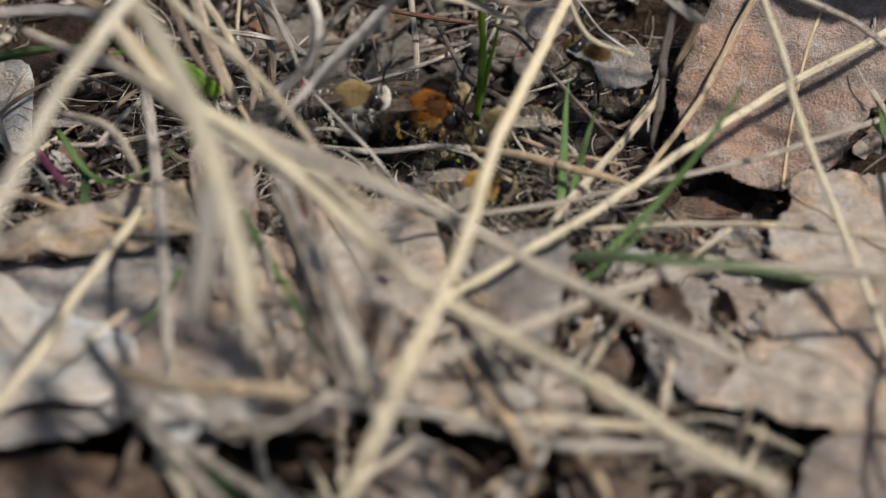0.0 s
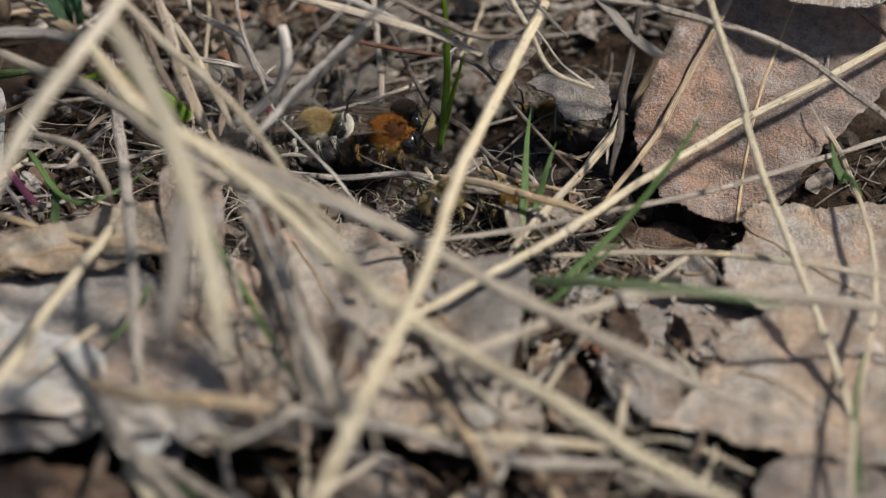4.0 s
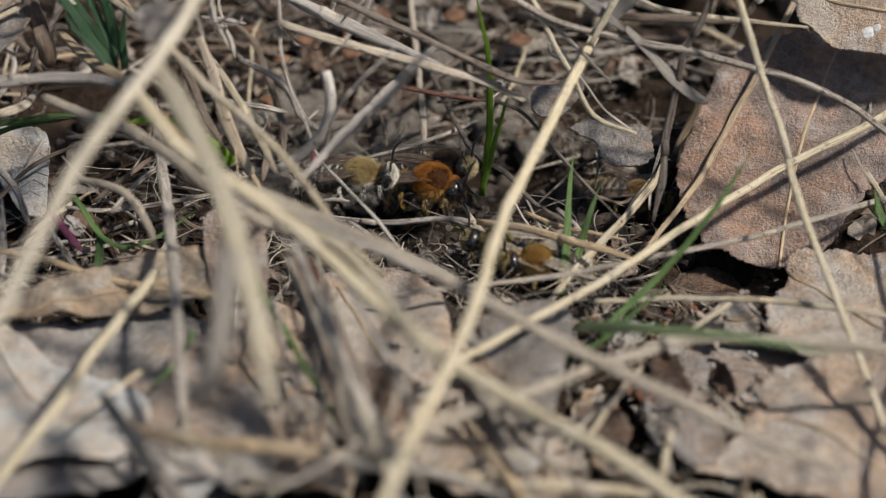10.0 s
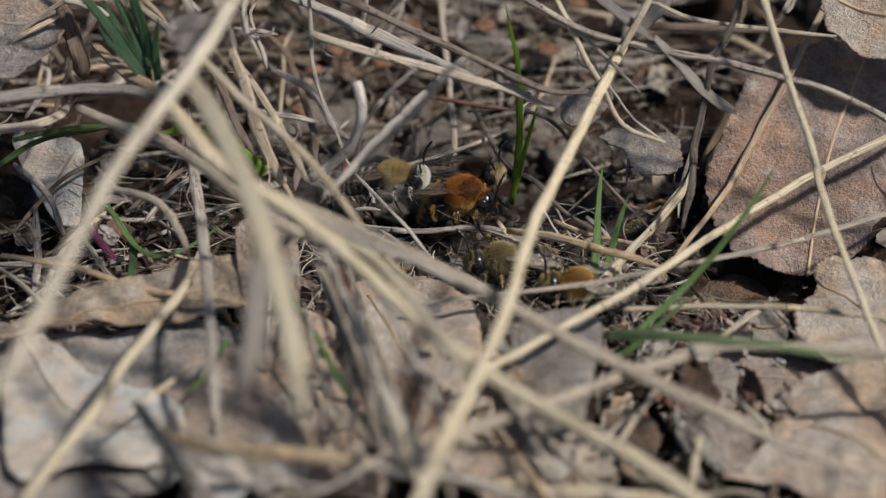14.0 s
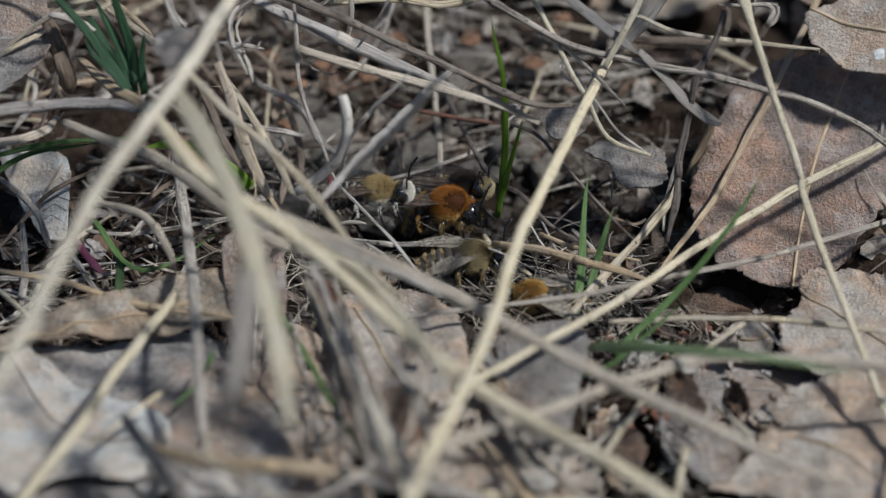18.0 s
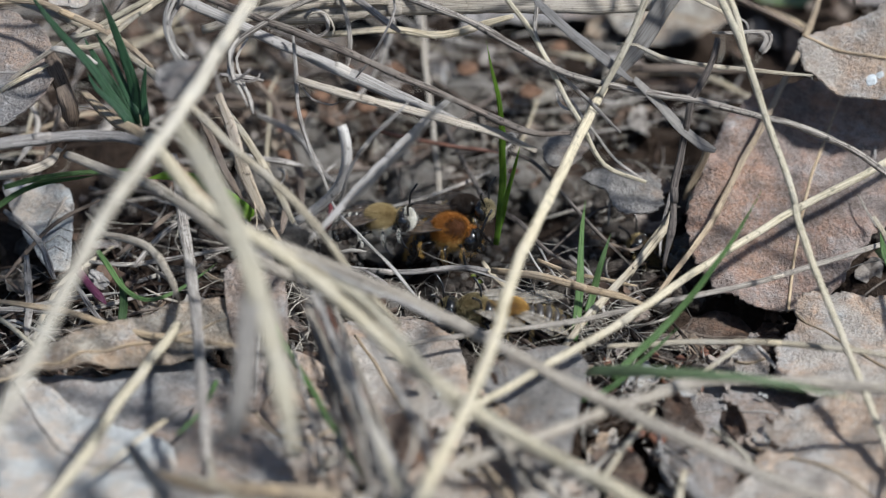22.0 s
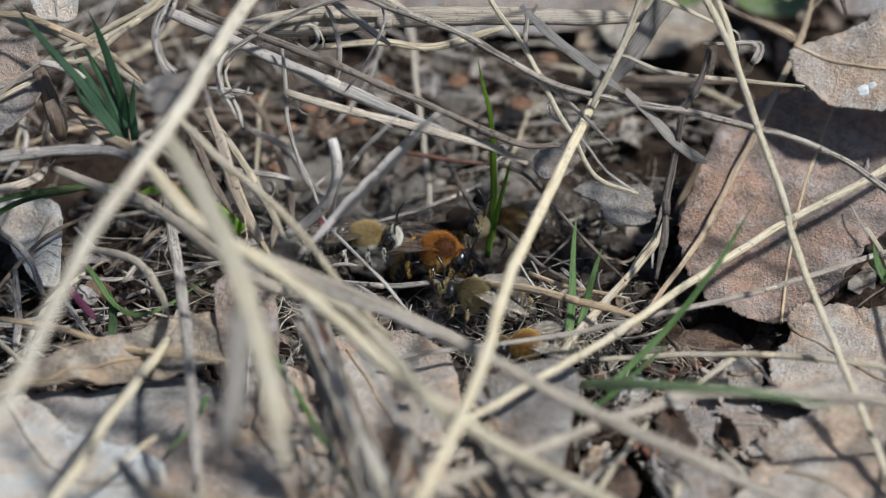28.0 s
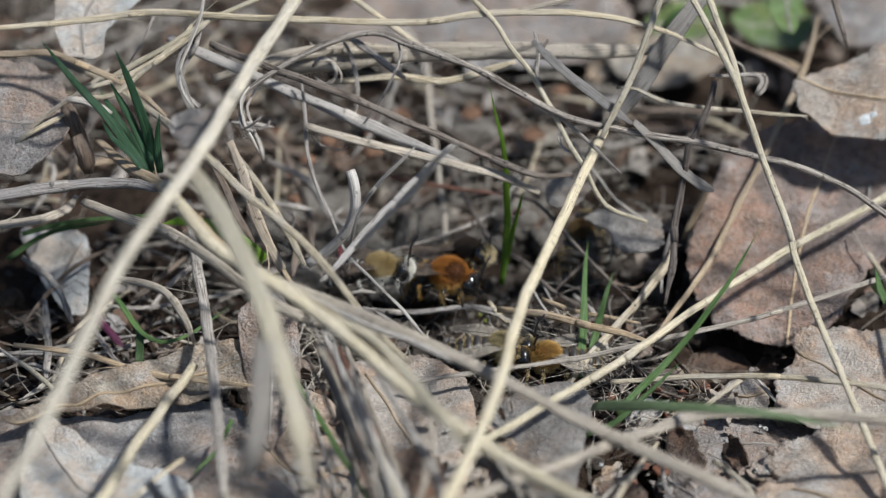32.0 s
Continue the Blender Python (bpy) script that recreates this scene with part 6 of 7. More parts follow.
def curled_scrap(kind, label, centre, long, wide, curl, turn, tilt, seed):
    """A torn, curled bit of a dead leaf, in mm: a bent sheet with ragged edges and thickness."""
    rng = random.Random(seed)
    n, m = 10, 7
    spin = Euler((radians(tilt), radians(rng.uniform(-35, 35)), radians(turn))).to_matrix()
    verts, faces = [], []
    for side in (0.07, -0.07):
        for i in range(n):
            for j in range(m):
                u, v = i / (n - 1) - 0.5, j / (m - 1) - 0.5
                ragged = 1 + 0.55 * noise.noise((u * 4, seed * 3.3, v * 2)) + 0.25 * noise.noise((u * 13, seed, v * 11))
                taper = 1 - 1.2 * u * u
                a = curl * v
                r = wide / max(0.2, abs(curl))
                p = Vector((u * long * (1 + 0.15 * math.sin(v * 7 + seed)), math.sin(a) * r * ragged * taper, (1 - math.cos(a)) * r * taper + 0.5 * noise.noise((u * 3, v * 3, seed)) + 0.12 * long * u * u))
                verts.append((Vector(centre) + spin @ p + spin @ Vector((0, 0, side))) * MM)
    half = n * m
    for i in range(n - 1):
        for j in range(m - 1):
            q = (i * m + j, (i + 1) * m + j, (i + 1) * m + j + 1, i * m + j + 1)
            faces += [q, tuple(half + k for k in q[::-1])]
    rim = [i * m for i in range(n)] + [(n - 1) * m + j for j in range(1, m)] + [i * m + m - 1 for i in range(n - 2, -1, -1)] + [j for j in range(m - 2, 0, -1)]
    for a, b in zip(rim, rim[1:] + rim[:1]):
        faces.append((a, half + a, half + b, b))
    ob = soup("leaf_scrap", verts, faces, LEAF[kind])
    for p in ob.data.polygons:
        p.use_smooth = True
    return tagged(ob, label, "leaf scrap", "torn leaf scraps in the litter")


def scatter_scraps(count, seed, xs, ys, sizes, kinds, low, high):
    rng = random.Random(seed)
    words = {"grey": "curled grey scrap of dead leaf", "beige": "torn beige scrap of dead leaf", "darkbrown": "dark reddish-brown scrap of dead leaf", "dull": "dull grey crumpled scrap of leaf", "tan": "tan curled flake of dead leaf", "pale": "bleached papery scrap of leaf"}
    for k in range(count):
        x, y, kind, long = rng.uniform(*xs), rng.uniform(*ys), rng.choice(kinds), rng.uniform(*sizes)
        z = ground_height(x, y - 10) + rng.uniform(low, high)
        curled_scrap(kind, words[kind], (x, y, z), long, long * rng.uniform(0.4, 0.8), rng.choice((-1, 1)) * rng.uniform(0.5, 2.6), rng.uniform(0, 360), rng.gauss(0, 28), seed * 100 + k)


scatter_scraps(38, 61, (17, 40), (-46, -17), (2.2, 6.0), ("grey", "beige", "darkbrown", "darkbrown", "tan", "pale", "grey"), 1.0, 3.5)
scatter_scraps(34, 62, (-16, 32), (-64, -44), (2.5, 7.0), ("grey", "beige", "darkbrown", "tan", "dull"), 1.0, 4.0)
scatter_scraps(16, 63, (-50, -24), (-10, 16), (2.0, 5.0), ("grey", "darkbrown", "dull", "tan"), 0.8, 3.0)
scatter_scraps(34, 64, (-26, 34), (26, 58), (2.0, 6.5), ("darkbrown", "darkbrown", "dull", "grey", "tan"), 0.8, 4.0)
scatter_scraps(12, 65, (30, 46), (-14, 0), (2.0, 4.5), ("darkbrown", "darkbrown", "tan"), 0.8, 2.2)
scatter_scraps(55, 66, (16, 42), (-46, -12), (0.8, 2.2), ("tan", "beige", "pale", "darkbrown", "darkbrown", "grey"), 1.5, 4.0)
scatter_scraps(26, 67, (-14, 10), (-46, -22), (0.8, 2.4), ("tan", "beige", "pale", "darkbrown"), 6.0, 8.5)
build_bits("near_fibres", "fine pale fibres of dead grass in a gap", 71, 420, ((14, 46), (-52, -10)), (3, 11), (0.04, 0.09), PALE_BITS, 4.0, 0.3)

# ---------------------------------------------------------------- small marks and bits
def lump(name, material, label, category, points, size, flat=0.4, parent=None):
    """A small rounded bit at each of the points (mm)."""
    for k, p in enumerate(points):
        bm = bmesh.new()
        bmesh.ops.create_icosphere(bm, subdivisions=3, radius=size * MM * (0.8 + 0.4 * ((k * 0.37) % 1)))
        for v in bm.verts:
            n = v.co.normalized()
            v.co *= 1 + 0.5 * noise.noise(n * 1.4 + Vector((k * 3.1, size * 9, 0)))
            v.co.z *= flat
            v.co += Vector(p) * MM
        for f in bm.faces:
            f.smooth = True
        ob = part(name, bm, material, parent)
        if not parent:
            tagged(ob, label, category)


UMBER = plain("crumbling_brown", (0.14, 0.08, 0.05), 0.8, 0.1, 0, 0, 900.0, 0.6)
CHALK = plain("chalky_white", (0.52, 0.53, 0.52), 0.8, 0.2)
HUSK = plain("orange_husk", (0.50, 0.17, 0.05), 0.6, 0.3)
RUSTY = plain("rusty_scrap", (0.15, 0.065, 0.038), 0.6, 0.3)
MOSS = plain("yellow_green_moss", (0.13, 0.15, 0.035), 0.8, 0.1)
for x, y, size in ((56.2, 17.5, 0.75), (57.2, 17.9, 0.5)):
    near = min(leaf_c.data.vertices, key=lambda v: (v.co.x / MM - x) ** 2 + (v.co.y / MM - y) ** 2 - v.co.z)
    bm = bmesh.new()
    bmesh.ops.create_icosphere(bm, subdivisions=3, radius=size * MM)
    tilt = Vector((0, 0, 1)).rotation_difference(near.normal if near.normal.z > 0 else -near.normal).to_matrix()
    for v in bm.verts:
        v.co *= 1 + 0.4 * noise.noise(v.co * 1800)
        v.co.z *= 0.12
        v.co = near.co + tilt @ v.co
    part("white_spot", bm, CHALK, leaf_c, "chalky white spot")
lump("seed_husk", HUSK, "small orange seed husk on the soil", "seed husk", ((-6.8, 35.5, 5.0),), 0.62, 0.6)
lump("bark_scrap", RUSTY, "rusty brown scrap of bark on the soil", "scrap", ((27.4, -16.4, 2.0), (30.3, -17.0, 2.0), (25.1, -28.9, 3.0), (26.5, -30.8, 3.0), (-17.3, 30.9, 2.0), (12.5, 20.7, 2.0),), 0.6, 0.2)
lump("bark_scrap", UMBER, "brown crumbling scrap of leaf in the litter", "scrap", ((-19.1, 39.5, 3.0), (-12.3, 37.3, 3.0), (-9.3, 41.8, 4.0), (-15.1, 32.7, 3.0), (-6.3, 34.5, 3.0), (-2.5, 41.7, 4.0), (-16.4, 25.1, 2.0), (7.3, 43.0, 3.0), (15.4, 37.3, 3.0), (19.6, 46.7, 4.0),), 1.3, 0.25)
lump("bark_scrap", RUSTY, "reddish-brown flake of bark on dark soil", "scrap", ((27.3, -15.0, 0.0), (25.8, -16.8, 0.0), (28.7, -18.2, 0.0), (30.6, -14.8, -1.0), (33.4, -12.3, -1.0), (36.1, -12.6, -2.0), (38.9, -10.6, -2.0), (24.4, -28.7, 1.0), (26.7, -29.8, 1.0), (22.9, -31.7, 1.0), (29.0, -26.2, 0.0), (22.2, -15.0, 0.0), (32.0, -20.0, 0.0), (34.3, -16.8, -1.0),), 0.85, 0.3)
lump("pebble", CHALK, "small white pebble in the litter", "pebble", ((19.5, -31.8, 4.0),), 0.24, 0.7)
lump("moss_tuft", MOSS, "yellow-green tuft of moss on the soil", "moss", ((6.9, -0.3, 1.5), (7.6, -1.4, 1.5),), 0.4, 0.5)


# ---------------------------------------------------------------- bees
BLACK = plain("black_shell", (0.012, 0.011, 0.011), 0.28, 0.5, 0, 0.3)
SHELL = plain("grey_brown_shell", (0.045, 0.038, 0.033), 0.42, 0.4, 0, 0.0)
EYE = plain("dark_eye", (0.008, 0.008, 0.009), 0.12, 0.6, 0, 0.6)


def fur_material(name, a, b_):
    m, nt, b = nodes_of(name, 0.6, 0.25)
    geo = nt.nodes.new("ShaderNodeNewGeometry")
    c = ramp(nt, geo.outputs["Random Per Island"], ((0.0, a), (1.0, b_)))
    nt.links.new(c.outputs["Color"], b.inputs["Base Color"])
    return m


ORANGE = fur_material("rust_orange_fur", (0.19, 0.062, 0.007), (0.47, 0.19, 0.03))
GOLD = fur_material("golden_fur", (0.36, 0.20, 0.045), (0.62, 0.40, 0.13))
CREAM = fur_material("cream_fur", (0.20, 0.135, 0.048), (0.62, 0.48, 0.24))
WHITE = fur_material("white_fur", (0.66, 0.62, 0.52), (0.85, 0.82, 0.74))


def wing_material(name, a, b_, alpha):
    m, nt, b = nodes_of(name, 0.17, 0.6)
    n, _ = shifted_noise(nt, 700.0, 3.0)
    c = ramp(nt, n, ((0.3, a), (0.7, b_)))
    nt.links.new(c.outputs["Color"], b.inputs["Base Color"])
    b.inputs["Alpha"].default_value = alpha
    n2, _ = shifted_noise(nt, 1700.0, 2.0)
    bumped(nt, b, n2, 0.9, 0.0006)
    return m


CLEAR = wing_material("clear_wing", (0.30, 0.25, 0.19), (0.55, 0.49, 0.40), 0.3)
SMOKY = wing_material("smoky_wing", (0.10, 0.07, 0.05), (0.2, 0.15, 0.11), 0.4)


def ball(bm, centre, radii, turn=None, rough=0.0, seed=0.0):
    m = Matrix.Translation(Vector(centre) * MM) @ (turn or Matrix()) @ Matrix.Diagonal((*(r * MM for r in radii), 1))
    made = bmesh.ops.create_uvsphere(bm, u_segments=20, v_segments=12, radius=1.0)
    for v in made["verts"]:
        if rough:
            v.co *= 1 + rough * noise.noise(v.co * 2 + Vector((seed, 0, 0)))
        v.co = m @ v.co


def rod(bm, points, radii):
    line = [Vector(p) * MM for p in points]
    fine = spline(line, 0.0004)
    uv = bm.loops.layers.uv.verify()
    rings = []
    for k, p in enumerate(fine):
        way = (fine[min(k + 1, len(fine) - 1)] - fine[max(k - 1, 0)]).normalized()
        a = way.orthogonal().normalized()
        b = way.cross(a)
        s = k / (len(fine) - 1) * (len(radii) - 1)
        i = min(int(s), len(radii) - 2)
        r = (radii[i] + (radii[i + 1] - radii[i]) * (s - i)) * MM
        rings.append([bm.verts.new(p + (a * math.cos(t) + b * math.sin(t)) * r) for t in (0, 1.047, 2.094, 3.142, 4.189, 5.236)])
    for u, v in zip(rings, rings[1:]):
        for j in range(6):
            bm.faces.new((u[j], u[(j + 1) % 6], v[(j + 1) % 6], v[j]))
    bm.faces.new(rings[0][::-1])
    bm.faces.new(rings[-1])


def fur(name, material, parent, centre, radii, count, long, keep, seed, sweep=(-0.6, 0, 0.15), label=""):
    """Fine hairs on an egg-shaped body; keep(n) tells where they grow."""
    rng = random.Random(seed)
    verts, faces = [], []
    c, r = Vector(centre), Vector(radii)
    while len(faces) < count * 2:
        n = Vector((rng.gauss(0, 1), rng.gauss(0, 1), rng.gauss(0, 1))).normalized()
        if not keep(n):
            continue
        root = c + Vector((n.x * r.x, n.y * r.y, n.z * r.z)) * 0.97
        way = (n + Vector(sweep) * rng.uniform(0.3, 1.2) + Vector((rng.gauss(0, 0.3), rng.gauss(0, 0.3), rng.gauss(0, 0.3)))).normalized()
        size = long * rng.uniform(0.6, 1.15)
        side = way.orthogonal().normalized()
        side.rotate(Matrix.Rotation(rng.uniform(0, 6.3), 3, way).to_quaternion())
        w = 0.0125
        mid = root + way * size * 0.55
        tip = root + (way + Vector((0, 0, -0.15))) * size
        o = len(verts)
        verts += [(root - side * w) * MM, (root + side * w) * MM, (mid + side * w * 0.7) * MM, (mid - side * w * 0.7) * MM, tip * MM]
        faces += [(o, o + 1, o + 2, o + 3), (o + 3, o + 2, o + 4)]
    ob = soup(name, verts, faces, material, parent)
    if label:
        tagged(ob, label)
    return ob


def bee(label, coat, side_coat, face_coat, size=1.0, wings_open=10.0, female=False, seed=1, head_dip=0.0, droop=0.0, bald=2.0, skin=None, wing_skin=None):
    """A bee, the middle of its thorax at the origin, its head towards +x. Numbers in mm."""
    body = new("bee")
    tagged(body, label, "bee", "bees at the nest hole")

    bm = bmesh.new()
    ball(bm, (0, 0, 0), (2.1, 1.85, 1.75))
    thorax = part("thorax", bm, skin, body)
    back = Vector((0.72, -0.42, 0.55)).normalized()
    furred = lambda n: n.z > -0.3 and n.dot(back) < bald + 0.3 * noise.noise(n * 11)
    fur("fur", coat, thorax, (0, 0, 0), (2.15, 1.9, 1.8), 13500, 0.46, furred, seed, (-0.9, 0, 0.1))
    fur("long_fur", coat, thorax, (0, 0, 0), (2.1, 1.85, 1.75), 1500, 0.85, lambda n: n.z > -0.4 and n.dot(back) < bald - 0.15, seed + 4, (-1.0, 0, 0.1))
    fur("side_fur", side_coat, thorax, (0, 0, -0.2), (2.0, 1.85, 1.75), 4200, 0.85, lambda n: n.z < (0.1 if female else 0.0), seed + 1, (-0.3, 0, -0.8))
    if bald < 1:
        fur("worn_fur", RUSSET if female else UMBER_FUR, thorax, (0, 0, 0), (2.14, 1.9, 1.8), 3000, 0.3, lambda n: n.dot(back) > bald - 0.12, seed + 5, (-0.9, 0, 0), "short dark hairs of the worn back")

    bm = bmesh.new()
    hx, hz = 3.05 - 0.3 * female, -0.45 - head_dip
    big = 0.8 if female else 1.0
    ball(bm, (hx, 0, hz), (1.15 * big, 1.75 * big, 1.55 * big))
    head = part("head", bm, BLACK, body)
    for s in (-1, 1):
        bm = bmesh.new()
        ball(bm, (hx - 0.02, s * 1.3 * big, hz + 0.02), (0.85 * big, 0.6 * big, 1.2 * big))
        part("eye", bm, EYE, head, "glossy black compound eye")
    fur("face_fur", face_coat, head, (hx + 0.3, 0, hz + 0.05), (1.15, 1.45, 1.4), 4200 if not female else 250, 0.5, lambda n: n.x > 0.05 and abs(n.y) < 0.82, seed + 2, (0.3, 0, -0.15))
    fur("crown_fur", coat, head, (hx - 0.1, 0, hz), (0.9, 1.2, 1.4), 350, 0.6, lambda n: n.z > 0.55 and n.x < 0.3, seed + 3, (-0.3, 0, 0.3))
    fur("cheek_fur", side_coat, head, (hx - 0.1, 0, hz - 0.3), (1.0, 1.5, 1.4), 700 if not female else 150, 0.6, lambda n: n.z < -0.45, seed + 6, (0.1, 0, -0.6))
    for s in (-1, 1):
        bm = bmesh.new()
        long = 0.72 if female else 1.0
        rod(bm, ((hx + 0.8, s * 0.45, hz + 0.25), (hx + 1.0, s * 0.9, hz + 1.7 * long), (hx + 1.3, s * 1.5, hz + 3.0 * long), (hx + 2.3 * long, s * 2.3, hz + 4.0 * long)), (0.16, 0.16, 0.18, 0.16))
        part("antenna", bm, BLACK, head)
    for s in (-1, 1):
        bm = bmesh.new()
        rod(bm, ((hx + 0.6, s * 0.5, hz - 0.9), (hx + 0.9, s * 0.45, hz - 1.3), (hx + 1.0, s * 0.1, hz - 1.55)), (0.2, 0.18, 0.07))
        part("mandible", bm, BLACK, head)

    # abdomen of overlapping rings, bent down a little
    for k in range(6):
        s = k / 5
        bm = bmesh.new()
        r = 1.95 * math.sin(math.pi * (0.28 + 0.62 * s)) ** 0.8
        x, z = -2.5 - (1.05 - droop * 0.5) * k, -0.35 - 0.055 * k * k - droop * k
        ball(bm, (x, 0, z), (0.95, r, r * 0.82), Matrix.Rotation(-0.12 * k, 4, "Y"))
        ring = part("abdomen_ring", bm, SHELL if not female else BLACK, body)
        if k < 5:
            fur("hair_band", side_coat, ring, (x - 0.35, 0, z), (0.75, r * 0.97, r * 0.8), 320, 0.5, lambda n: -0.75 < n.x < -0.2 and n.z > -0.4, seed + 10 + k, (-0.9, 0, 0))

    for s in (-1, 1):
        for k, (hip, knee, foot, toe) in enumerate((
                ((1.3, 0.9, -1.3), (2.3, 2.0, -0.7), (2.9, 2.7, -2.4), (3.5, 3.0, -3.3)),
                ((0.2, 1.1, -1.5), (0.5, 2.8, -0.8), (0.6, 3.4, -2.4), (1.2, 3.9, -3.4)),
                ((-0.9, 1.0, -1.5), (-2.0, 2.5, -0.6), (-3.2, 3.0, -2.3), (-3.9, 3.3, -3.4)))):
            bm = bmesh.new()
            points = [(x, s * y, z) for x, y, z in (hip, knee, foot, toe)]
            wide = (0.18, 0.22, 0.28 if k == 2 else 0.2, 0.09)
            rod(bm, points, wide)
            leg = part("leg", bm, BLACK, body)
            c = [(a + b) / 2 for a, b in zip(points[1], points[2])]
            fur("leg_fur", side_coat, leg, c, (0.3, 0.3, 1.0), 700 if k == 2 else 300, 0.36, lambda n: n.x < 0.5, seed + 30 + k, (-0.5, 0, -1.3))

    for s in (-1, 1):
        for name, root, long, wide, turn, up in (("fore_wing", (-0.2, 1.3, 1.0), 7.6, 2.5, wings_open, 0.10), ("hind_wing", (-0.8, 1.2, 0.85), 5.4, 1.9, wings_open + 9, 0.02)):
            line = Matrix.Rotation(s * radians(-turn), 3, "Z")
            n = 14
            verts, faces = [], []
            for lift in (0.02, -0.02):
                for j in range(n + 1):
                    u = j / n
                    half = wide * (math.sin(math.pi * (0.06 + 0.9 * u ** 0.8)) ** 0.7) * 0.5
                    for v in (-1, -0.33, 0.33, 1):
                        q = line @ Vector((-u * long, s * (half * v + 0.35 * wide * u), 0))
                        verts.append((Vector((root[0], s * root[1], root[2])) + q + Vector((0, 0, up * u * 4 - 1.2 * u * u + lift + 0.22 * noise.noise((u * 7, v * 2, seed))))) * MM)
            w = (n + 1) * 4
            for o, flip in ((0, False), (w, True)):
                for j in range(n):
                    for i in range(3):
                        q = (o + j * 4 + i, o + j * 4 + i + 1, o + j * 4 + 5 + i, o + j * 4 + 4 + i)
                        faces.append(q[::-1] if flip else q)
            wing = soup(name, verts, faces, wing_skin, body)
            tagged(wing, "clear membranous wing with dark veins")
            for p in wing.data.polygons:
                p.use_smooth = True
            for v, bend in ((1.0, 0.0), (0.35, 0.35), (-0.4, 0.2)):
                bm = bmesh.new()
                line_points = []
                for j in range(5):
                    u = j / 4 * 0.9
                    half = wide * (math.sin(math.pi * (0.06 + 0.9 * u ** 0.8)) ** 0.7) * 0.5
                    q = line @ Vector((-u * long, s * (half * (v - bend * u) + 0.35 * wide * u), 0))
                    line_points.append(Vector((root[0], s * root[1], root[2])) + q + Vector((0, 0, up * u * 4 - 1.2 * u * u + 0.04)))
                rod(bm, line_points, (0.05, 0.035, 0.02))
                part("wing_vein", bm, SHELL, wing)
    body.scale = (size, size, size)
    return body


RUST_SKIN = plain("rust_skin", (0.10, 0.036, 0.012), 0.7, 0.15)
UMBER_SKIN = plain("umber_skin", (0.06, 0.035, 0.018), 0.55, 0.3)
BUFF_SKIN = plain("buff_skin", (0.17, 0.115, 0.05), 0.8, 0.1)
DARK = fur_material("dark_brown_fur", (0.018, 0.012, 0.009), (0.06, 0.04, 0.027))
RUSSET = fur_material("russet_fur", (0.035, 0.014, 0.005), (0.11, 0.042, 0.011))
UMBER_FUR = fur_material("umber_fur", (0.05, 0.03, 0.014), (0.14, 0.085, 0.035))
STRAW_FUR = fur_material("straw_fur", (0.52, 0.42, 0.22), (0.78, 0.68, 0.45))
BUFF = fur_material("buff_fur", (0.17, 0.105, 0.04), (0.36, 0.24, 0.11))
OLIVE = fur_material("olive_fur", (0.22, 0.17, 0.075), (0.45, 0.37, 0.20))
female_bee = bee("large bee with rust-orange furry thorax and golden legs", ORANGE, GOLD, DARK, 1.06, 2, True, 3, 0.35, 0.75, 0.76, RUST_SKIN, SMOKY)
male_bee = bee("bee with cream fur and a white-haired face", CREAM, WHITE, WHITE, 0.9, 0, False, 5, 0, 0.2, 2.0, BUFF_SKIN, SMOKY)
hidden_bee = bee("dark bee with cream face fur behind the orange bee", DARK, CREAM, STRAW_FUR, 0.84, 0, False, 7, 0, 0.4, 2.0, BLACK, SMOKY)
golden_bee = bee("golden furry bee crawling under grass stems", GOLD, CREAM, CREAM, 0.9, 14, False, 9, 0, 0.0, 0.86, UMBER_SKIN, CLEAR)
grey_bee = bee("olive furry bee with shiny banded abdomen and clear wings", OLIVE, CREAM, OLIVE, 0.9, 10, False, 11, 0, 0.0, 0.9, UMBER_SKIN, CLEAR)
roaming_bee = bee("buff furry bee moving through the dead grass", BUFF, CREAM, CREAM, 0.86, 12, False, 13, 0, 0.0, 0.78, UMBER_SKIN, SMOKY)


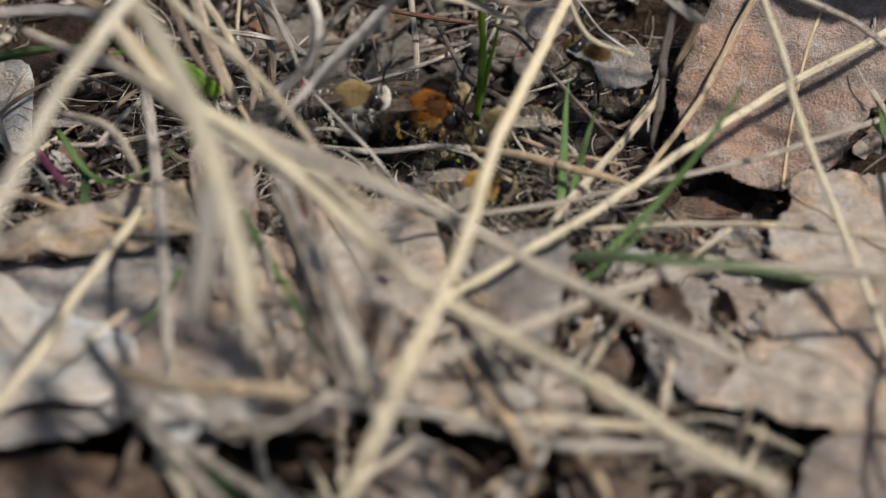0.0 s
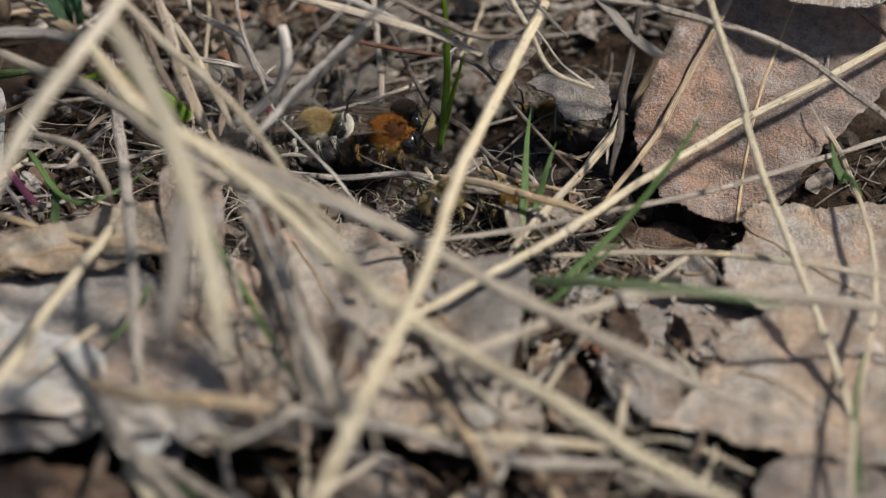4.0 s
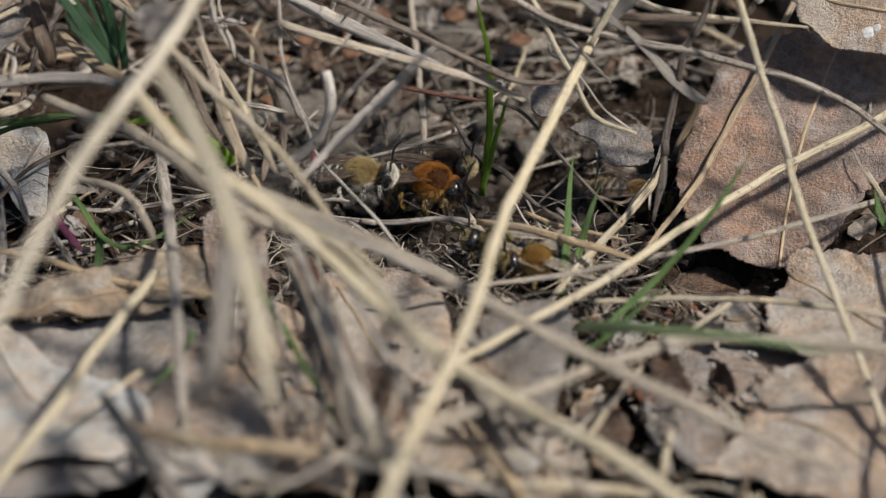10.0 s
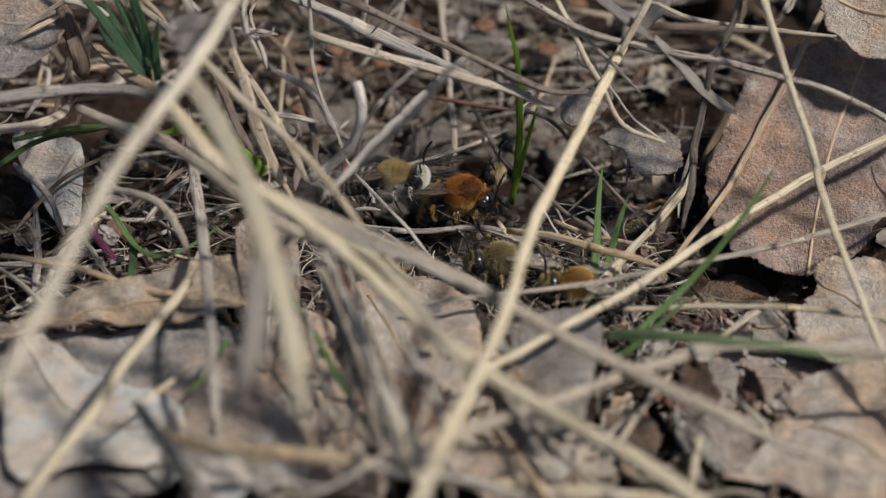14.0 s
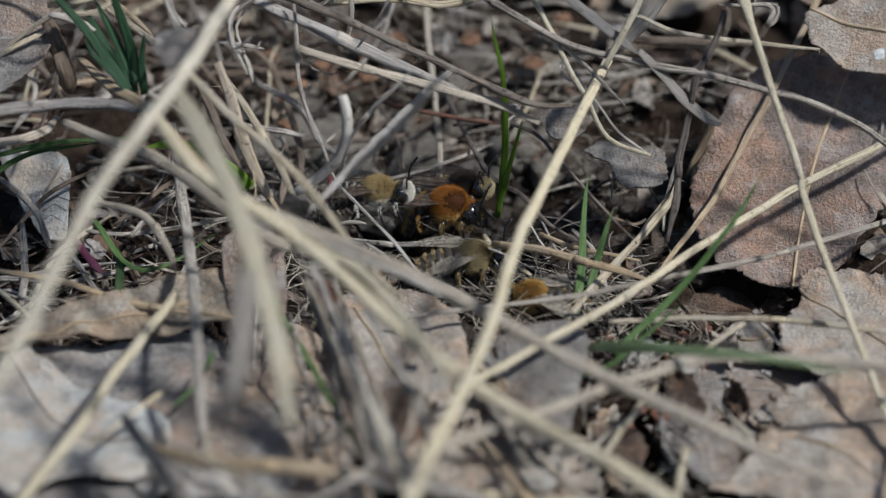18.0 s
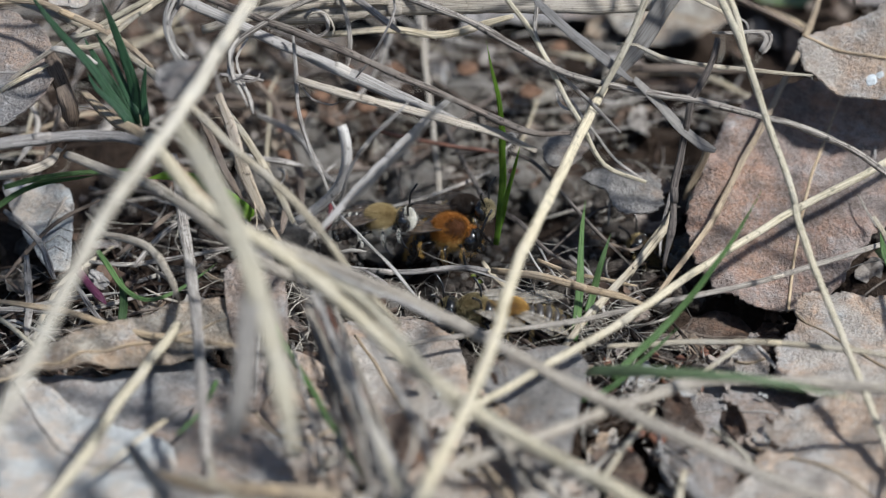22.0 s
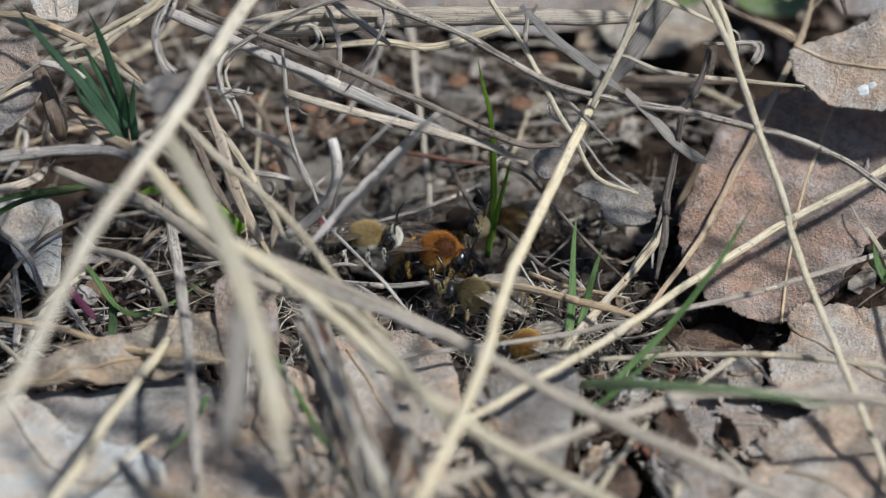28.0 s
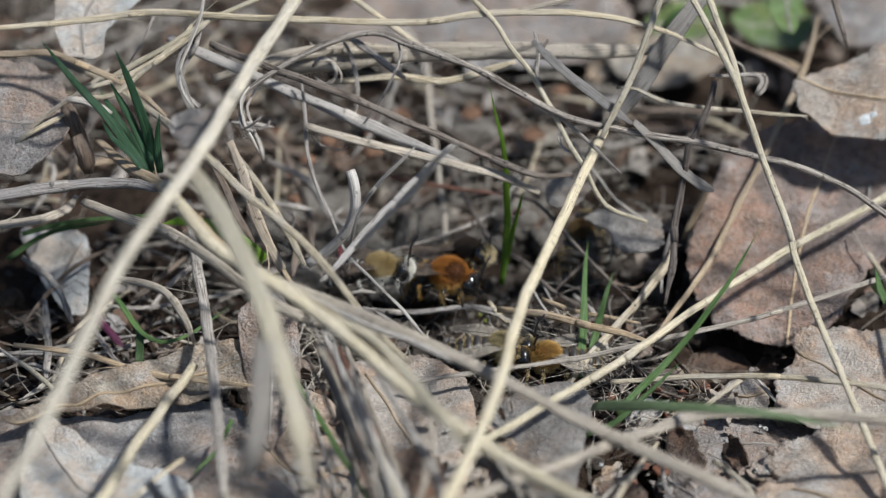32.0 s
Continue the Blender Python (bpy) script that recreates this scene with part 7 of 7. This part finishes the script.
# ---------------------------------------------------------------- what moves
def motions():
    """Seconds; place in mm; turn about z, nose-up tilt and lean in degrees."""
    for thing, rows in (
        (male_bee, (
            (0.00, -4.42, 4.61, 6.50, -8, 8, 0),
            (2.00, -4.79, 5.33, 6.50, -8, 8, 0),
            (6.00, -4.59, 4.04, 6.50, -6, 6, 0),
            (9.00, -4.49, 4.31, 6.50, -8, 8, 0),
            (11.00, -4.41, 3.26, 6.50, -5, 4, 0),
            (13.00, -4.19, 5.85, 6.50, -12, 10, 0),
            (15.00, -4.47, 4.77, 6.50, -12, 10, 0),
            (18.00, -4.50, 4.98, 6.50, -8, 6, 0),
            (19.00, -4.15, 4.89, 6.50, -8, 6, 0),
            (21.00, -4.34, 4.90, 6.50, -6, 10, 0),
            (23.00, -4.03, 5.01, 6.50, -8, 8, 0),
            (25.00, -4.26, 4.07, 6.50, -5, 8, 0),
            (28.00, -4.76, 4.25, 6.50, -8, 6, 0),
            (30.00, -4.66, 4.12, 6.50, -4, 4, 0),
            (32.00, -5.22, 3.66, 6.50, -8, 4, 0),
        )),
        (female_bee, (
            (0.00, 4.46, 3.67, 5.20, -28, 8, 0),
            (2.00, 3.70, 4.98, 5.20, -28, 8, 0),
            (6.00, 3.99, 4.23, 5.20, -28, 8, 0),
            (9.00, 3.99, 4.53, 5.20, -28, 8, 0),
            (11.00, 3.91, 3.44, 5.20, -28, 8, 0),
            (13.00, 4.11, 3.86, 5.20, -28, 10, 0),
            (15.00, 4.00, 2.87, 5.20, -28, 8, 0),
            (18.00, 4.00, 3.80, 5.20, -28, 8, 0),
            (19.00, 4.25, 4.15, 5.20, -28, 6, 0),
            (21.00, 4.38, 4.14, 5.20, -28, 8, 0),
            (23.00, 4.10, 3.93, 5.20, -28, 8, 0),
            (25.00, 4.02, 3.55, 5.20, -28, 8, 0),
            (28.00, 3.95, 2.76, 5.20, -28, 6, 0),
            (30.00, 3.03, 2.65, 5.20, -28, 4, 0),
            (32.00, 3.30, 3.51, 5.20, -28, 4, 0),
        )),
        (hidden_bee, (
            (0.00, 5.45, 5.72, 6.10, -28, 20, 0),
            (2.00, 5.75, 8.34, 6.10, -28, 20, 0),
            (6.00, 5.69, 5.90, 6.10, -53, 12, 0),
            (9.00, 5.60, 7.00, 5.90, -38, 16, 0),
            (11.00, 5.80, 6.40, 5.90, -33, 18, 0),
            (13.00, 4.99, 6.79, 6.10, -28, 20, 0),
            (15.00, 5.68, 5.98, 6.10, -28, 20, 0),
            (18.00, 5.79, 6.63, 6.10, -33, 18, 0),
            (19.00, 6.02, 7.30, 6.10, -33, 17, 0),
            (21.00, 6.15, 7.63, 6.10, -28, 20, 0),
            (23.00, 5.93, 7.07, 6.10, -28, 20, 0),
            (25.00, 5.84, 6.67, 6.10, -28, 20, 0),
            (28.00, 6.63, 7.18, 6.10, -38, 17, 0),
            (30.00, 4.92, 7.73, 6.10, -38, 17, 0),
            (32.00, 5.67, 7.12, 6.10, -38, 17, 0),
        )),
        (roaming_bee, (
            (0.00, 23.92, 10.12, 7.00, 150, 25, 0),
            (0.50, 20.54, 5.90, 7.00, 150, 20, 0),
            (1.00, 20.56, 7.16, 7.00, 120, 15, 0),
            (1.50, 20.76, 7.61, 6.00, 110, 10, 0),
            (2.00, 20.90, 12.87, 1.50, 175, 0, 0),
            (3.00, 19.14, 13.00, 1.50, 175, 0, 0),
            (3.50, 24.11, 16.67, 1.50, 175, 0, 0),
            (5.50, 18.20, -7.09, 3.00, 190, 0, 0),
            (6.00, 16.53, -7.42, 3.00, 185, 0, 0),
            (7.00, 20.45, -4.98, 2.00, 200, 0, 0),
            (7.50, 22.65, -1.34, 1.12, 142, 0, 0),
            (8.00, 24.85, 2.31, 0.25, 85, 0, 0),
            (8.50, 27.05, 5.95, -0.62, 28, 0, 0),
            (9.00, 29.25, 9.59, -1.50, -30, 0, 0),
            (12.00, 29.49, 10.36, -1.50, -10, 0, 0),
            (13.00, 29.49, 8.78, -1.50, -10, 0, 0),
            (13.60, 28.41, 7.63, -1.25, 25, 0, 0),
            (14.20, 27.33, 6.48, -1.00, 60, 0, 0),
            (14.60, 12.85, -5.49, 4.00, 110, 5, 0),
            (15.00, -0.25, -7.71, 4.00, 132, 5, 0),
            (15.50, -2.11, -7.75, 4.00, 135, 5, 0),
            (17.30, 16.77, -2.20, 3.00, 110, 0, 0),
            (18.00, 31.10, 8.21, -1.50, 100, 0, 0),
            (21.00, 30.01, 8.41, -1.50, 140, 0, 0),
            (24.50, 30.09, 8.42, -1.50, 160, 0, 0),
            (25.60, 28.31, 10.03, -1.00, 170, 0, 0),
            (27.00, 15.75, 10.04, 3.50, 178, 5, 0),
            (28.00, 12.92, 10.31, 4.00, 180, 5, 0),
            (28.50, 13.05, 11.75, 4.00, 178, 5, 0),
            (29.00, 13.44, 10.65, 4.00, 175, 5, 0),
            (29.50, 13.53, 9.69, 4.00, 175, 5, 0),
            (30.00, 14.37, 10.31, 4.00, 160, 5, 0),
            (31.00, 19.21, 11.62, 4.00, 120, 10, 0),
            (32.00, 20.25, 13.06, 4.00, 70, 10, 0),
        )),
        (grey_bee, (
            (0.00, 12.22, 1.78, 4.00, 205, 0, 0),
            (1.00, 11.40, 0.93, 4.00, 207, 0, 0),
            (2.00, 11.42, 1.17, 4.00, 212, 0, 0),
            (3.00, 12.03, 2.83, 4.00, 212, 0, 0),
            (3.50, 10.71, -1.42, 4.00, 212, 0, 0),
            (5.50, 11.99, -7.90, 3.00, 208, 0, 0),
            (6.00, 10.40, -7.83, 3.00, 205, 0, 0),
            (7.50, 11.67, -7.01, 2.00, 185, 0, 0),
            (9.00, 10.78, -5.40, 3.00, 150, 0, 0),
            (10.00, 11.20, -5.20, 3.00, 160, 0, 0),
            (10.50, 10.60, -5.18, 3.00, 170, 0, 0),
            (11.00, 9.22, -6.68, 3.00, 175, 0, 0),
            (12.00, 9.55, -7.27, 3.00, 165, 0, 0),
            (12.50, 8.57, -7.08, 3.00, 170, 0, 0),
            (13.00, 7.34, -5.34, 3.00, 200, 0, 0),
            (14.00, 8.09, -6.25, 3.00, 190, 0, 0),
            (15.00, 9.87, -4.69, 3.00, 150, 0, 0),
            (15.50, 8.21, -5.76, 3.00, 120, 0, 0),
            (17.50, 6.70, -4.31, 3.00, 60, 0, 0),
            (18.00, 6.84, -3.35, 3.00, 10, 0, 0),
            (18.25, 8.01, -4.81, 3.00, 65, 0, 0),
            (18.50, 9.19, -6.28, 3.00, 120, 0, 0),
            (19.50, 12.13, -7.59, 3.00, 170, 0, 0),
            (20.00, 8.82, -9.10, 2.50, 175, 0, 0),
            (21.00, 8.62, -6.63, 3.00, 175, 0, 0),
            (22.00, 6.68, -8.48, 3.00, 172, 0, 0),
            (23.00, 10.76, -7.25, 3.00, 190, 0, 0),
            (24.00, 11.27, -6.63, 3.00, 175, 0, 0),
            (25.00, 6.37, -5.49, 4.00, 172, 4, 0),
            (25.50, 5.79, -5.50, 4.00, 172, 4, 0),
            (27.50, 6.92, -6.68, 4.00, 170, 4, 0),
            (28.00, 7.79, -4.22, 4.00, 172, 4, 0),
            (28.50, 4.49, -5.34, 4.00, 172, 4, 0),
            (29.00, 2.61, -3.21, 4.00, 174, 4, 0),
            (29.50, 0.79, -1.42, 4.00, 180, 4, 0),
            (30.00, -2.09, -3.24, 4.00, 172, 2, 0),
            (30.40, -4.15, -3.04, 3.50, 230, -2, 0),
            (30.55, -2.05, -4.86, 3.25, 265, -1, 0),
            (30.70, 0.04, -6.69, 3.00, 300, 0, 0),
            (31.00, 7.38, -7.36, 3.00, 355, 0, 0),
            (32.00, 9.59, -8.43, 3.00, 357, 0, 0),
        )),
        (golden_bee, (
            (0.00, 9.88, -6.82, 2.00, 20, 0, 0),
            (1.00, 9.95, -7.59, 2.00, 20, 0, 0),
            (1.50, 14.65, -9.09, 2.50, 60, 0, 0),
            (2.00, 15.81, -7.59, 3.00, 100, 5, 0),
            (3.00, 18.46, -4.38, 3.00, 105, 5, 0),
            (3.50, 17.60, -6.05, 3.00, 105, 5, 0),
            (4.50, 20.74, -5.53, 3.00, 142, 2, 0),
            (5.50, 23.88, -5.01, 3.00, 180, 0, 0),
            (6.00, 22.71, -4.25, 3.00, 205, 5, 0),
            (7.00, 16.37, -7.29, 3.00, 170, 5, 0),
            (7.50, 13.91, -7.76, 3.00, 180, 5, 0),
            (8.00, 13.80, -7.75, 3.00, 185, 5, 0),
            (9.00, 16.23, -8.21, 3.00, 190, 5, 0),
            (10.00, 15.62, -8.35, 3.00, 185, 5, 0),
            (11.00, 18.52, -6.16, 3.00, 180, 0, 0),
            (12.00, 17.79, -6.76, 3.00, 185, 5, 0),
            (13.00, 17.42, -8.84, 3.00, 185, 5, 0),
            (14.00, 16.76, -11.00, 3.00, 180, 5, 0),
            (15.00, 13.90, -14.62, 3.00, 175, 5, 0),
            (17.50, 15.47, -9.48, 2.00, 160, 0, 0),
            (18.00, 13.20, -9.66, 2.00, 170, 0, 0),
            (19.50, 15.30, -6.80, 3.00, 150, 5, 0),
            (20.00, 14.02, -8.46, 3.00, 175, 5, 0),
            (21.00, 13.60, -7.29, 3.00, 175, 5, 0),
            (22.00, 11.10, -9.22, 3.00, 178, 5, 0),
            (22.50, 11.02, -9.97, 2.50, 180, 5, 0),
            (23.00, 15.43, -10.04, 3.00, 200, 5, 0),
            (24.00, 15.87, -8.14, 3.00, 190, 5, 0),
            (24.50, 17.48, -8.94, 3.00, 150, 5, 0),
            (25.00, 12.03, -14.02, 3.00, 178, 0, 0),
            (25.50, 12.11, -14.04, 3.00, 178, 0, 0),
            (28.00, 13.59, -11.68, 2.00, 180, 0, 0),
            (29.00, 11.39, -11.12, 3.00, 180, 5, 0),
            (30.00, 12.88, -10.72, 3.00, 180, 5, 0),
            (31.00, 13.13, -10.88, 3.00, 180, 5, 0),
            (32.00, 14.45, -10.60, 3.00, 180, 5, 0),
        )),
    ):
        walk(thing, [(t, pose(x * MM, y * MM, z * MM, lean, -up, turn)) for t, x, y, z, turn, up, lean in rows])


motions()
